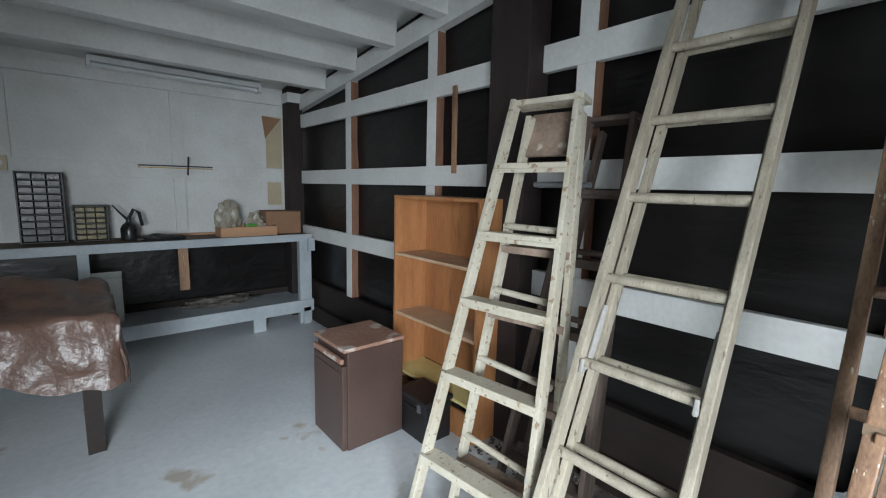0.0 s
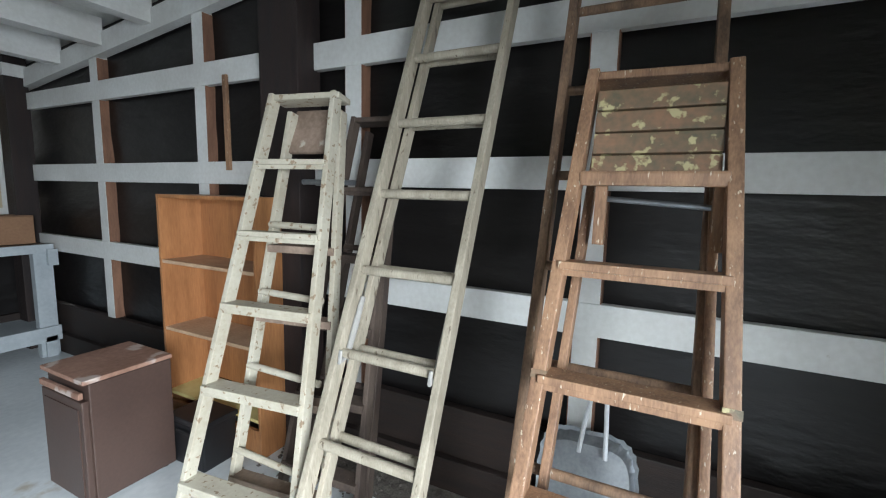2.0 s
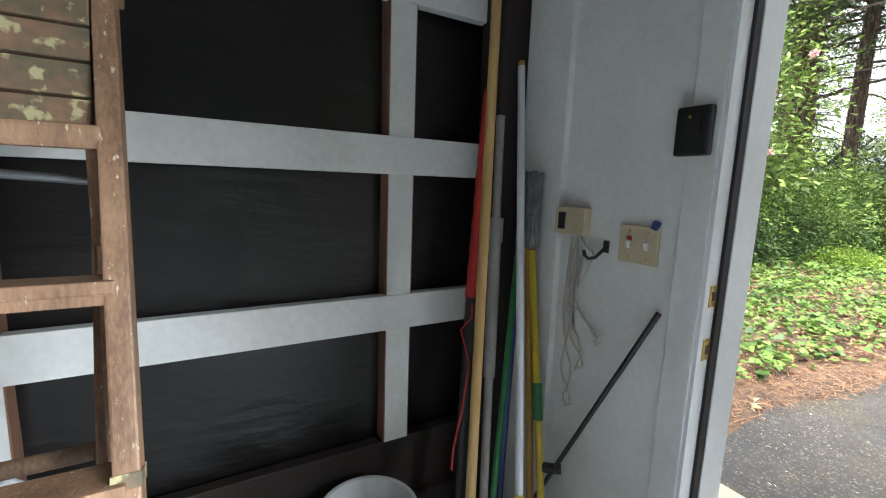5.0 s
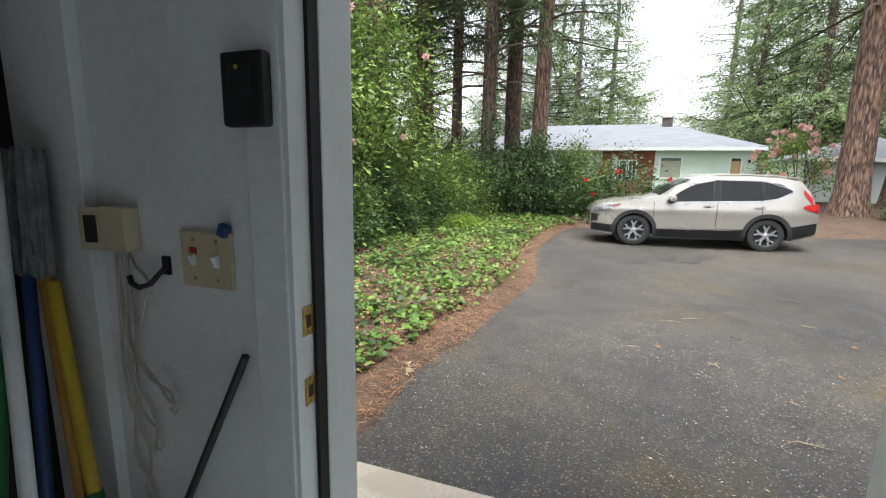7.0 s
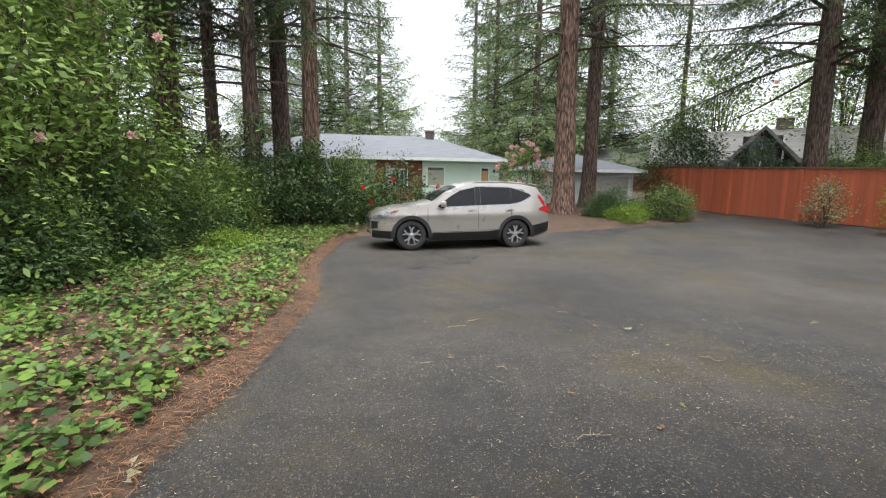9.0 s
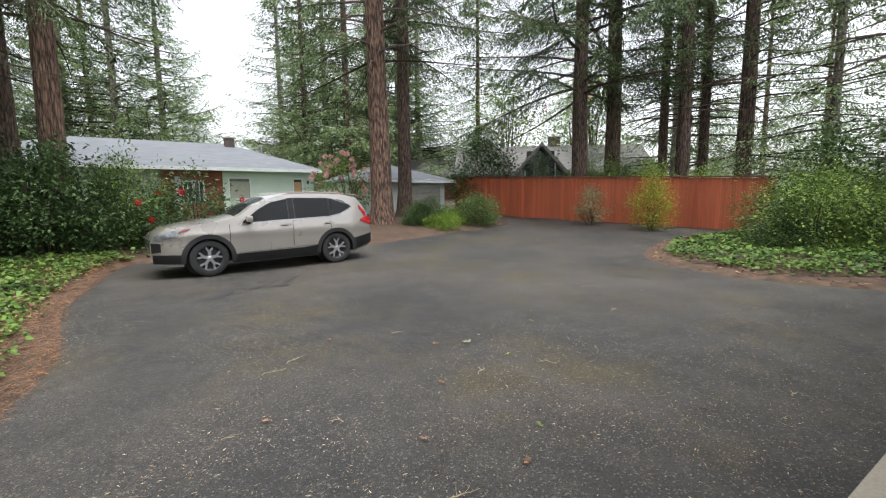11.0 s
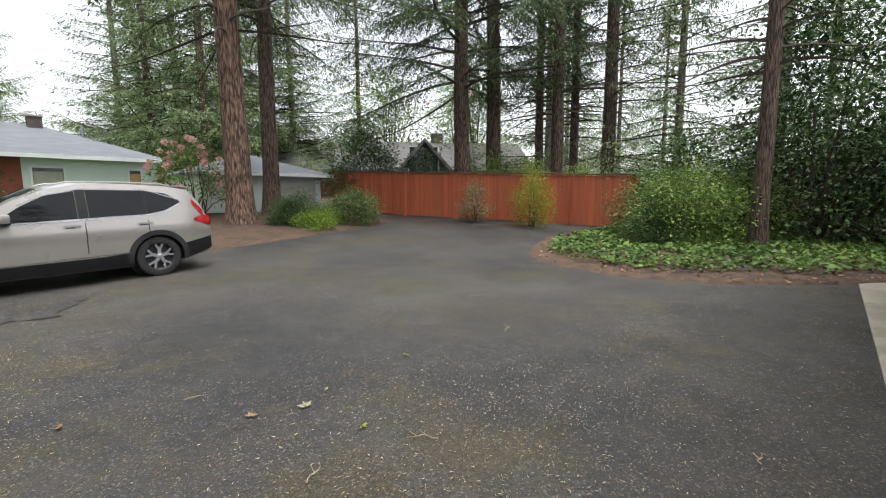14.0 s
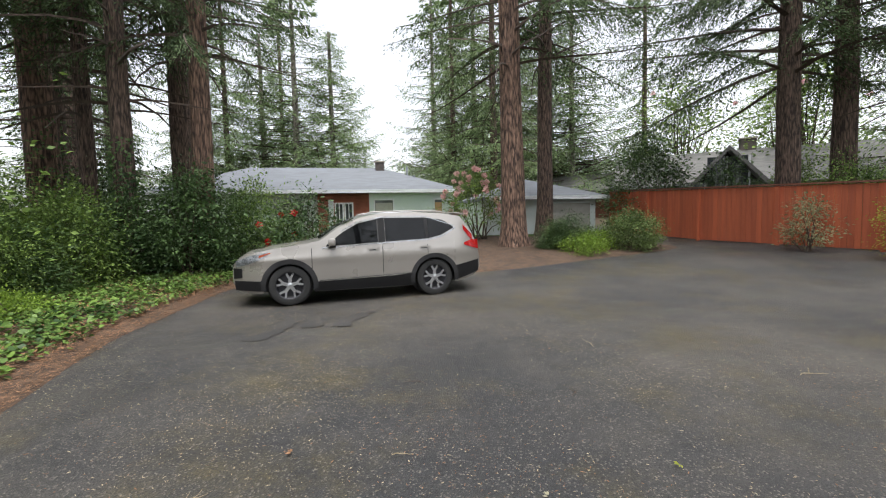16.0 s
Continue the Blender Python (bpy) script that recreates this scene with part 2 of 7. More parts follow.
M = {
    "white": material("aged_white_paint", (0.74, 0.75, 0.74), (0.62, 0.62, 0.6), 0.55, scale=3, fine=40, bump=0.1, spots=(0.4, 0.36, 0.3), spot_scale=14, spot_amount=0.73),
    "white_ext": material("exterior_white_paint", (0.72, 0.74, 0.76), (0.62, 0.64, 0.66), 0.5, scale=2, fine=30, bump=0.06),
    "felt": material("black_building_paper", (0.010, 0.0085, 0.0085), (0.005, 0.0042, 0.0042), 0.36, scale=1.6, fine=7, bump=0.5, bdist=0.03, spec=0.4, rvar=0.18, stretch=(1, 0.6, 1.8)),
    "darkwood": material("dark_stained_timber", (0.030, 0.018, 0.016), (0.014, 0.010, 0.010), 0.7, scale=4, fine=60, stretch=(6, 6, 0.6), bump=0.3),
    "sill": material("dark_brown_sill", (0.028, 0.016, 0.012), (0.012, 0.008, 0.007), 0.7, scale=5, fine=50, stretch=(6, 0.6, 6), bump=0.3),
    "rawedge": material("bare_timber_edge", (0.26, 0.13, 0.08), (0.16, 0.08, 0.05), 0.8, scale=5, fine=50, stretch=(6, 6, 0.7)),
    "floor": material("painted_concrete_floor", (0.70, 0.73, 0.75), (0.54, 0.575, 0.60), 0.45, scale=1.3, fine=25, bump=0.08, spots=(0.46, 0.42, 0.36), spot_scale=2.6, spot_amount=0.64),
    "concrete": material("weathered_concrete", (0.38, 0.34, 0.275), (0.25, 0.225, 0.185), 0.85, scale=1.2, fine=50, bump=0.25, spots=(0.27, 0.24, 0.19), spot_scale=2.2, spot_amount=0.52),
    "debris": material("dusty_debris", (0.20, 0.18, 0.16), (0.07, 0.06, 0.05), 0.95, scale=14, fine=90, bump=0.6, bdist=0.02),
    "ply": material("varnished_plywood", (0.46, 0.21, 0.085), (0.30, 0.125, 0.05), 0.45, scale=2.2, fine=22, stretch=(5, 5, 0.7), bump=0.08, spots=(0.20, 0.08, 0.045), spot_scale=3, spot_amount=0.66),
    "ply_edge": material("plywood_edge", (0.60, 0.42, 0.28), (0.45, 0.29, 0.18), 0.7, scale=6, fine=60),
    "yellow": material("yellow_shelf_liner", (0.66, 0.55, 0.24), (0.56, 0.44, 0.17), 0.55, scale=4, fine=30),
    "cream": material("chipped_cream_paint", (0.492, 0.459, 0.377), (0.377, 0.336, 0.262), 0.5, scale=5, fine=50, spots=(0.24, 0.175, 0.115), spot_scale=40, spot_amount=0.60, bump=0.2),
    "steptread": material("worn_step_tread", (0.30, 0.22, 0.17), (0.17, 0.12, 0.09), 0.75, scale=8, fine=60, spots=(0.45, 0.40, 0.33), spot_scale=13, spot_amount=0.62, bump=0.3),
    "greywood": material("grey_weathered_ladder_wood", (0.40, 0.355, 0.28), (0.24, 0.21, 0.16), 0.65, scale=4, fine=50, stretch=(4, 4, 0.8), spots=(0.13, 0.10, 0.07), spot_scale=13, spot_amount=0.65, bump=0.25),
    "darkladder": material("dark_old_ladder_wood", (0.09, 0.065, 0.05), (0.045, 0.03, 0.025), 0.75, scale=5, fine=50, stretch=(4, 4, 0.8), spots=(0.4, 0.34, 0.27), spot_scale=16, spot_amount=0.72),
    "redwood": material("red_brown_ladder_wood", (0.39, 0.225, 0.13), (0.18, 0.098, 0.058), 0.55, scale=4, fine=45, stretch=(4, 4, 0.9), spots=(0.62, 0.53, 0.40), spot_scale=30, spot_amount=0.645, bump=0.2),
    "agedladder": material("aged_brown_ladder_wood", (0.30, 0.185, 0.115), (0.12, 0.075, 0.05), 0.75, scale=5, fine=50, stretch=(4, 4, 0.8), spots=(0.5, 0.44, 0.36), spot_scale=18, spot_amount=0.68),
    "splatter": material("paint_splattered_boards", (0.27, 0.15, 0.09), (0.13, 0.11, 0.07), 0.6, scale=14, fine=60, spots=(0.50, 0.44, 0.24), spot_scale=24, spot_amount=0.57, bump=0.25),
    "steel": material("galvanised_steel", (0.40, 0.42, 0.44), (0.28, 0.30, 0.32), 0.4, 0.9, scale=9, fine=70, bump=0.08),
    "tarp": material("brown_plastic_tarp", (0.15, 0.085, 0.063), (0.095, 0.055, 0.042), 0.36, scale=3, fine=14, bump=0.6, bdist=0.03, spots=(0.42, 0.38, 0.34), spot_scale=34, spot_amount=0.76),
    "fridge": material("brown_enamel", (0.085, 0.052, 0.042), (0.065, 0.04, 0.033), 0.35, scale=3, fine=60, bump=0.04),
    "fridgetop": material("rusty_dusty_top", (0.33, 0.19, 0.14), (0.21, 0.11, 0.075), 0.7, scale=4, fine=40, spots=(0.48, 0.40, 0.36), spot_scale=5, spot_amount=0.58),
    "black": material("black_plastic", (0.015, 0.015, 0.017), (0.01, 0.01, 0.011), 0.45, scale=10, fine=80, bump=0.05),
    "almond": material("almond_plastic", (0.55, 0.47, 0.32), (0.48, 0.4, 0.27), 0.45, scale=10, fine=80, bump=0.03),
    "benchtop": material("worn_bench_top", (0.17, 0.11, 0.075), (0.09, 0.06, 0.045), 0.7, scale=4, fine=40, stretch=(1, 5, 5)),
    "greypaint": material("blue_grey_paint", (0.44, 0.48, 0.51), (0.34, 0.38, 0.41), 0.55, scale=3, fine=40, bump=0.1),
    "carton": material("cardboard", (0.33, 0.19, 0.11), (0.26, 0.14, 0.08), 0.85, scale=3, fine=60),
    "pine": material("light_pine_box", (0.52, 0.30, 0.17), (0.42, 0.23, 0.13), 0.65, scale=3, fine=40, stretch=(1, 5, 5)),
    "bagmat": material("clear_plastic_bag", (0.45, 0.42, 0.36), (0.28, 0.24, 0.18), 0.25, scale=12, fine=50, bump=0.6),
    "green": material("green_plastic", (0.10, 0.36, 0.06), (0.07, 0.28, 0.04), 0.4),
    "drawer": material("smoky_drawers", (0.035, 0.038, 0.036), (0.012, 0.013, 0.013), 0.3, scale=14, fine=60),
    # Drawers in a brighter yellow, the light on them put into the colour.
    "drawerlit": material("lit_yellow_drawers", (0.34, 0.28, 0.13), (0.12, 0.10, 0.05), 0.4, scale=14, fine=60),
    "tubewhite": material("lamp_enamel", (0.72, 0.74, 0.75), (0.64, 0.66, 0.67), 0.35, scale=4, fine=40, bump=0.02),
    "red": material("red_fabric", (0.55, 0.035, 0.03), (0.40, 0.02, 0.02), 0.6, scale=12, fine=70, bump=0.4),
    "pole_wood": material("varnished_pole", (0.55, 0.37, 0.15), (0.45, 0.28, 0.10), 0.4, scale=4, fine=40, stretch=(4, 4, 0.5)),
    "pole_green": material("green_pole", (0.02, 0.16, 0.05), (0.015, 0.11, 0.035), 0.4),
    "pole_blue": material("blue_pole", (0.03, 0.07, 0.22), (0.02, 0.05, 0.15), 0.4),
    "pole_yellow": material("yellow_pole", (0.62, 0.46, 0.03), (0.5, 0.35, 0.03), 0.4),
    "pole_orange": material("ochre_pole", (0.45, 0.25, 0.04), (0.33, 0.17, 0.03), 0.5),
    "pole_white": material("white_pole", (0.66, 0.68, 0.70), (0.55, 0.57, 0.6), 0.35),
    "pole_grey": material("dull_grey_pole", (0.33, 0.32, 0.30), (0.24, 0.23, 0.22), 0.55),
    "mop": material("grey_mop_strands", (0.22, 0.24, 0.24), (0.12, 0.13, 0.13), 0.95, scale=30, fine=100, bump=0.6),
    "brass": material("worn_brass", (0.60, 0.42, 0.13), (0.48, 0.33, 0.1), 0.3, 0.9, scale=30, fine=120, bump=0.03),
    "cable": material("cream_cable", (0.5, 0.46, 0.38), (0.4, 0.36, 0.3), 0.5),
    "bucket_grey": material("galvanised_bucket", (0.42, 0.44, 0.46), (0.3, 0.32, 0.34), 0.4, 0.7, scale=6, fine=50, bump=0.05),
    "bucket_white": material("white_bucket_plastic", (0.72, 0.74, 0.75), (0.66, 0.68, 0.69), 0.4, bump=0.02),
    "weather": material("black_weatherstrip", (0.012, 0.011, 0.011), (0.008, 0.008, 0.008), 0.7),
}
M["carpaint"] = material("champagne_car_paint", (0.325, 0.305, 0.28), (0.31, 0.29, 0.265), 0.28, 0.45, scale=2, fine=400, mix=0.8, bump=0, coat=0.9, rvar=0.03)
M["glass"] = material("dark_car_glass", (0.008, 0.009, 0.010), (0.007, 0.008, 0.009), 0.03, scale=1, fine=5, bump=0, spec=0.6, rvar=0.01)
M["cladding"] = material("black_car_cladding", (0.022, 0.022, 0.024), (0.017, 0.017, 0.018), 0.55, scale=30, fine=200, bump=0.05)
M["rubber"] = material("tyre_rubber", (0.022, 0.022, 0.022), (0.015, 0.015, 0.015), 0.85, scale=10, fine=120)
M["alloy"] = material("machined_alloy", (0.60, 0.61, 0.63), (0.50, 0.51, 0.53), 0.3, 0.85, scale=6, fine=60, bump=0)
M["alloydark"] = material("dark_alloy_pocket", (0.05, 0.05, 0.055), (0.035, 0.035, 0.04), 0.4, 0.6)
M["chrome"] = material("chrome", (0.75, 0.76, 0.77), (0.7, 0.7, 0.72), 0.1, 1.0, bump=0, rvar=0.03)
M["redlens"] = material("red_lamp_lens", (0.55, 0.012, 0.012), (0.45, 0.01, 0.01), 0.12, bump=0, coat=0.6)
M["amber"] = material("amber_marker", (0.5, 0.09, 0.02), (0.42, 0.07, 0.015), 0.2, bump=0)
M["headlens"] = material("headlamp_lens", (0.55, 0.58, 0.62), (0.12, 0.13, 0.14), 0.1, 0.3, scale=25, fine=60, bump=0, coat=0.8)
def asphalt_material():
    """Worn asphalt: stone speckle, broad worn and brown-tinted patches, and pale crumbs."""
    m = bpy.data.materials.new("old_asphalt")
    m.use_nodes = True
    n, l = m.node_tree.nodes, m.node_tree.links
    b = n["Principled BSDF"]
    tc = n.new("ShaderNodeTexCoord").outputs["Object"]

    def noise_at(scale, detail=5, rough=0.6):
        k = n.new("ShaderNodeTexNoise")
        k.inputs["Scale"].default_value, k.inputs["Detail"].default_value, k.inputs["Roughness"].default_value = scale, detail, rough
        l.new(tc, k.inputs["Vector"])
        return k.outputs["Fac"]

    def span(v, a, c, lo=0.0, hi=1.0):
        k = n.new("ShaderNodeMapRange")
        for key, val in zip(("From Min", "From Max", "To Min", "To Max"), (a, c, lo, hi)):
            k.inputs[key].default_value = val
        l.new(v, k.inputs["Value"])
        return k.outputs[0]

    def blend(a, c, fac):
        k = n.new("ShaderNodeMix")
        k.data_type = "RGBA"
        for key, v in (("A", a), ("B", c)):
            if isinstance(v, tuple):
                k.inputs[key].default_value = (*v, 1)
            else:
                l.new(v, k.inputs[key])
        l.new(fac, k.inputs["Factor"])
        return k.outputs["Result"]

    def cells(scale):
        k = n.new("ShaderNodeTexVoronoi")
        k.inputs["Scale"].default_value = scale
        l.new(tc, k.inputs["Vector"])
        return k
    base = blend((0.020, 0.0205, 0.022), (0.060, 0.054, 0.046), span(noise_at(0.28, 7, 0.68), 0.41, 0.61))
    base = blend(base, (0.066, 0.052, 0.018), span(noise_at(0.5, 10, 0.74), 0.50, 0.66, 0, 0.85))
    stone = cells(105)
    grain = n.new("ShaderNodeSeparateColor")
    l.new(stone.outputs["Color"], grain.inputs[0])
    base = blend(base, (0.012, 0.012, 0.013), span(grain.outputs[0], 0.35, 0.9, 0, 0.75))
    base = blend(base, (0.15, 0.135, 0.11), span(grain.outputs[1], 0.88, 0.97, 0, 0.75))
    crumbs = cells(38)
    pick = n.new("ShaderNodeSeparateColor")
    l.new(crumbs.outputs["Color"], pick.inputs[0])
    near = n.new("ShaderNodeMath")
    near.operation = "MULTIPLY"
    l.new(span(crumbs.outputs["Distance"], 0.20, 0.12), near.inputs[0])
    l.new(span(pick.outputs[2], 0.88, 0.92), near.inputs[1])
    some = n.new("ShaderNodeMath")
    some.operation = "MULTIPLY"
    l.new(near.outputs[0], some.inputs[0])
    l.new(span(noise_at(0.8, 3), 0.42, 0.58), some.inputs[1])
    base = blend(base, (0.20, 0.165, 0.11), some.outputs[0])
    l.new(base, b.inputs["Base Color"])
    l.new(span(noise_at(0.6, 5), 0.35, 0.65, 0.48, 0.85), b.inputs["Roughness"])
    bump = n.new("ShaderNodeBump")
    bump.inputs["Strength"].default_value, bump.inputs["Distance"].default_value = 0.7, 0.008
    l.new(stone.outputs["Distance"], bump.inputs["Height"])
    l.new(bump.outputs[0], b.inputs["Normal"])
    return m


M["asphalt"] = asphalt_material()
M["damp"] = material("damp_asphalt", (0.034, 0.032, 0.031), (0.021, 0.021, 0.021), 0.6, scale=3, fine=120, bump=0.4)
M["forestfloor"] = material("forest_floor", (0.085, 0.055, 0.033), (0.045, 0.03, 0.018), 0.95, scale=1.5, fine=30, bump=0.6, bdist=0.04, spots=(0.05, 0.075, 0.02), spot_scale=1.2, spot_amount=0.58)
M["duff"] = material("needle_duff", (0.115, 0.070, 0.043), (0.034, 0.022, 0.015), 0.95, scale=5, fine=55, bump=0.8, bdist=0.03)
M["lawn"] = material("lawn_turf", (0.12, 0.21, 0.035), (0.08, 0.15, 0.025), 0.9, scale=2, fine=60, bump=0.7, bdist=0.03)
M["siding"] = material("pale_green_siding", (0.60, 0.66, 0.64), (0.55, 0.61, 0.59), 0.6, scale=1.2, fine=30, bump=0.05)
M["roof"] = material("grey_composition_roof", (0.175, 0.19, 0.21), (0.13, 0.14, 0.155), 0.9, scale=1.2, fine=20, bump=0.3, stretch=(1, 3, 3))
M["roof2"] = material("weathered_shake_roof", (0.17, 0.168, 0.16), (0.10, 0.098, 0.094), 0.9, scale=1.6, fine=18, bump=0.4, stretch=(1, 3, 3))
M["brickdark"] = material("sooty_brick", (0.12, 0.10, 0.09), (0.07, 0.06, 0.055), 0.9, scale=4, fine=30)
M["brickred"] = material("red_brick_face", (0.30, 0.095, 0.06), (0.22, 0.07, 0.045), 0.85, scale=2, fine=30, vary=0.2)
M["pane"] = material("window_glass", (0.05, 0.06, 0.065), (0.035, 0.04, 0.045), 0.06, scale=1, fine=4, bump=0, spec=0.7, rvar=0.01)
M["curtain"] = material("grey_blind", (0.36, 0.35, 0.31), (0.3, 0.29, 0.26), 0.8)
M["fence"] = material("orange_stained_cedar", (0.36, 0.085, 0.032), (0.26, 0.058, 0.024), 0.7, scale=1.5, fine=18, stretch=(6, 6, 0.35), vary=0.35, bump=0.3)
M["fencedark"] = material("weathered_cedar_cap", (0.17, 0.06, 0.032), (0.11, 0.04, 0.025), 0.75, scale=3, fine=30)
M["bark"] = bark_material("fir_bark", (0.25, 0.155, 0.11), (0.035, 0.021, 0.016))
# Darker copy of the fir bark, with shade put into its colour.
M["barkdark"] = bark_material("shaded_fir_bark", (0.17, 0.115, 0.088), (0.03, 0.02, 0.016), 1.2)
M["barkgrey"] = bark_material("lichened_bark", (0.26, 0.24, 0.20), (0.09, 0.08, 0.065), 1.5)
M["twig"] = material("twig_bark", (0.085, 0.06, 0.045), (0.045, 0.032, 0.024), 0.9, scale=8, fine=60)
M["needle"] = leaf_material("fir_needles", (0.115, 0.165, 0.07), (0.024, 0.042, 0.02), 0.65, 0.3)
# Needles of the far firs, paled to put distance haze into their colour.
M["needle_hazed"] = leaf_material("haze_paled_fir_needles", (0.25, 0.335, 0.15), (0.065, 0.105, 0.05), 0.65, 0.4)
M["leaf"] = leaf_material("shrub_leaves", (0.24, 0.35, 0.08), (0.03, 0.062, 0.022), 0.5, 0.25)
M["leaf_dark"] = leaf_material("evergreen_leaves", (0.10, 0.165, 0.055), (0.016, 0.036, 0.016), 0.42, 0.18)
M["leaf_clip"] = leaf_material("clipped_evergreen_leaves", (0.20, 0.27, 0.09), (0.022, 0.042, 0.018), 0.45, 0.2)
M["leaf_bright"] = leaf_material("spring_leaves", (0.25, 0.36, 0.055), (0.11, 0.19, 0.03), 0.5, 0.4)
M["leaf_yellow"] = leaf_material("yellow_green_leaves", (0.37, 0.39, 0.055), (0.15, 0.20, 0.03), 0.5, 0.4)
M["ivy"] = leaf_material("ground_ivy_leaves", (0.16, 0.255, 0.055), (0.018, 0.05, 0.014), 0.4, 0.2)
M["deadleaf"] = leaf_material("dead_leaves", (0.36, 0.20, 0.11), (0.11, 0.062, 0.036), 0.8, 0.1)
M["petal_pink"] = leaf_material("pink_petals", (0.85, 0.60, 0.56), (0.70, 0.38, 0.40), 0.6, 0.3)
M["petal_red"] = leaf_material("red_petals", (0.62, 0.03, 0.035), (0.42, 0.015, 0.02), 0.5, 0.25)
M["petal_cream"] = leaf_material("pale_new_growth", (0.45, 0.42, 0.30), (0.22, 0.22, 0.12), 0.6, 0.3)
M["pale_tips"] = leaf_material("pale_shrub_tips", (0.30, 0.30, 0.17), (0.11, 0.12, 0.06), 0.6, 0.3)
M["litter"] = leaf_material("pale_twig_litter", (0.52, 0.44, 0.29), (0.15, 0.115, 0.065), 0.8, 0.1)


# ---- building helpers ----
WORLD = {}


def box(bm, c, s, rot=None, bevel=0.0):
    """A box of full sizes s at c, turned by the Euler degrees rot."""
    m = Matrix.LocRotScale(c, Euler([radians(a) for a in rot]) if rot else None, s)
    g = bmesh.ops.create_cube(bm, size=1, matrix=m)
    if bevel:
        es = {e for v in g["verts"] for e in v.link_edges}
        bmesh.ops.bevel(bm, geom=list(es), offset=bevel, segments=2, affect="EDGES", profile=0.6)


def beam(bm, p, q, w, h, up=(0, 0, 1), bevel=0.0):
    """A bar from p to q, w wide across and h high along up."""
    p, q = Vector(p), Vector(q)
    z = (q - p).normalized()
    x = Vector(up).cross(z)
    x = x.normalized() if x.length > 1e-4 else Vector((1, 0, 0))
    y = z.cross(x)
    r = Matrix((x, y, z)).transposed().to_4x4()
    m = Matrix.Translation((p + q) / 2) @ r @ Matrix.Diagonal((w, h, (q - p).length, 1))
    g = bmesh.ops.create_cube(bm, size=1, matrix=m)
    if bevel:
        es = {e for v in g["verts"] for e in v.link_edges}
        bmesh.ops.bevel(bm, geom=list(es), offset=bevel, segments=2, affect="EDGES", profile=0.6)


def rod(bm, p, q, r, r2=None, seg=12):
    p, q = Vector(p), Vector(q)
    m = Matrix.Translation((p + q) / 2) @ (q - p).to_track_quat("Z", "Y").to_matrix().to_4x4()
    bmesh.ops.create_cone(bm, cap_ends=True, segments=seg, radius1=r, radius2=r if r2 is None else r2, depth=(q - p).length, matrix=m)


def tube(bm, pts, r, seg=8):
    """A round bar through the points."""
    rings = []
    pts = [Vector(p) for p in pts]
    for i, p in enumerate(pts):
        d = (pts[min(i + 1, len(pts) - 1)] - pts[max(i - 1, 0)]).normalized()
        a = d.orthogonal().normalized() if i == 0 else (a - d * a.dot(d)).normalized()
        b = d.cross(a)
        rr = r[i] if isinstance(r, (list, tuple)) else r
        rings.append([bm.verts.new(p + (a * math.cos(t) + b * math.sin(t)) * rr) for t in [k * math.tau / seg for k in range(seg)]])
    for u, v in zip(rings, rings[1:]):
        for k in range(seg):
            bm.faces.new((u[k], u[(k + 1) % seg], v[(k + 1) % seg], v[k]))
    bm.faces.new(rings[0][::-1]), bm.faces.new(rings[-1])


def lathe(bm, prof, m=None, seg=32):
    """Turns a profile of (radius, height) about z."""
    m = m or Matrix()
    rings = [[bm.verts.new(m @ Vector((r * math.cos(t), r * math.sin(t), z))) for t in [k * math.tau / seg for k in range(seg)]] for r, z in prof]
    for u, v in zip(rings, rings[1:]):
        for k in range(seg):
            bm.faces.new((u[k], u[(k + 1) % seg], v[(k + 1) % seg], v[k]))


def prism(bm, outline, axis, a, b):
    """A flat outline of (u, v) drawn out along an axis from a to b."""
    def at(u, v, w):
        return {"x": (w, u, v), "y": (u, w, v), "z": (u, v, w)}[axis]
    lo = [bm.verts.new(at(u, v, a)) for u, v in outline]
    hi = [bm.verts.new(at(u, v, b)) for u, v in outline]
    n = len(lo)
    bm.faces.new(lo), bm.faces.new(hi[::-1])
    for i in range(n):
        bm.faces.new((lo[i], hi[i], hi[(i + 1) % n], lo[(i + 1) % n]))


def finish(bm, smooth=False):
    bmesh.ops.recalc_face_normals(bm, faces=bm.faces)
    if smooth:
        for f in bm.faces:
            f.smooth = True
        for e in bm.edges:
            if len(e.link_faces) == 2 and e.calc_face_angle(0) > 0.7:
                e.smooth = False


def part(name, bm, mat, parent=None, label="", smooth=False):
    """Links a bmesh, modelled in the world's metres, as one mesh object, under a thing or a part if one is given."""
    finish(bm, smooth)
    me = bpy.data.meshes.new(name)
    base = WORLD[parent.name] if parent else Matrix()
    bm.to_mesh(me)
    bm.free()
    me.transform(base.inverted())
    me.materials.append(M[mat] if isinstance(mat, str) else mat)
    ob = new(name, me)
    if parent:
        ob.parent = parent
        WORLD[ob.name] = base
    else:
        WORLD[ob.name] = Matrix()
    if label:
        tagged(ob, label)
    return ob


def thing(name, at, label, category, group="", kind=""):
    e = new(name)
    e.empty_display_size = 0.1
    e.matrix_basis = at if isinstance(at, Matrix) else Matrix.Translation(at)
    WORLD[e.name] = e.matrix_basis.copy()
    return tagged(e, label, category, group, kind)


def solid(name, bm, mat, label, category, kind="", smooth=False, group=""):
    return tagged(part(name, bm, mat, None, "", smooth), label, category, group, kind)


def mesh_from(name, verts, faces, mat, smooth=False):
    me = bpy.data.meshes.new(name)
    me.from_pydata(verts.tolist() if isinstance(verts, np.ndarray) else verts, [], faces.tolist() if isinstance(faces, np.ndarray) else faces)
    me.materials.append(M[mat])
    if smooth:
        me.polygons.foreach_set("use_smooth", [True] * len(me.polygons))
    return me


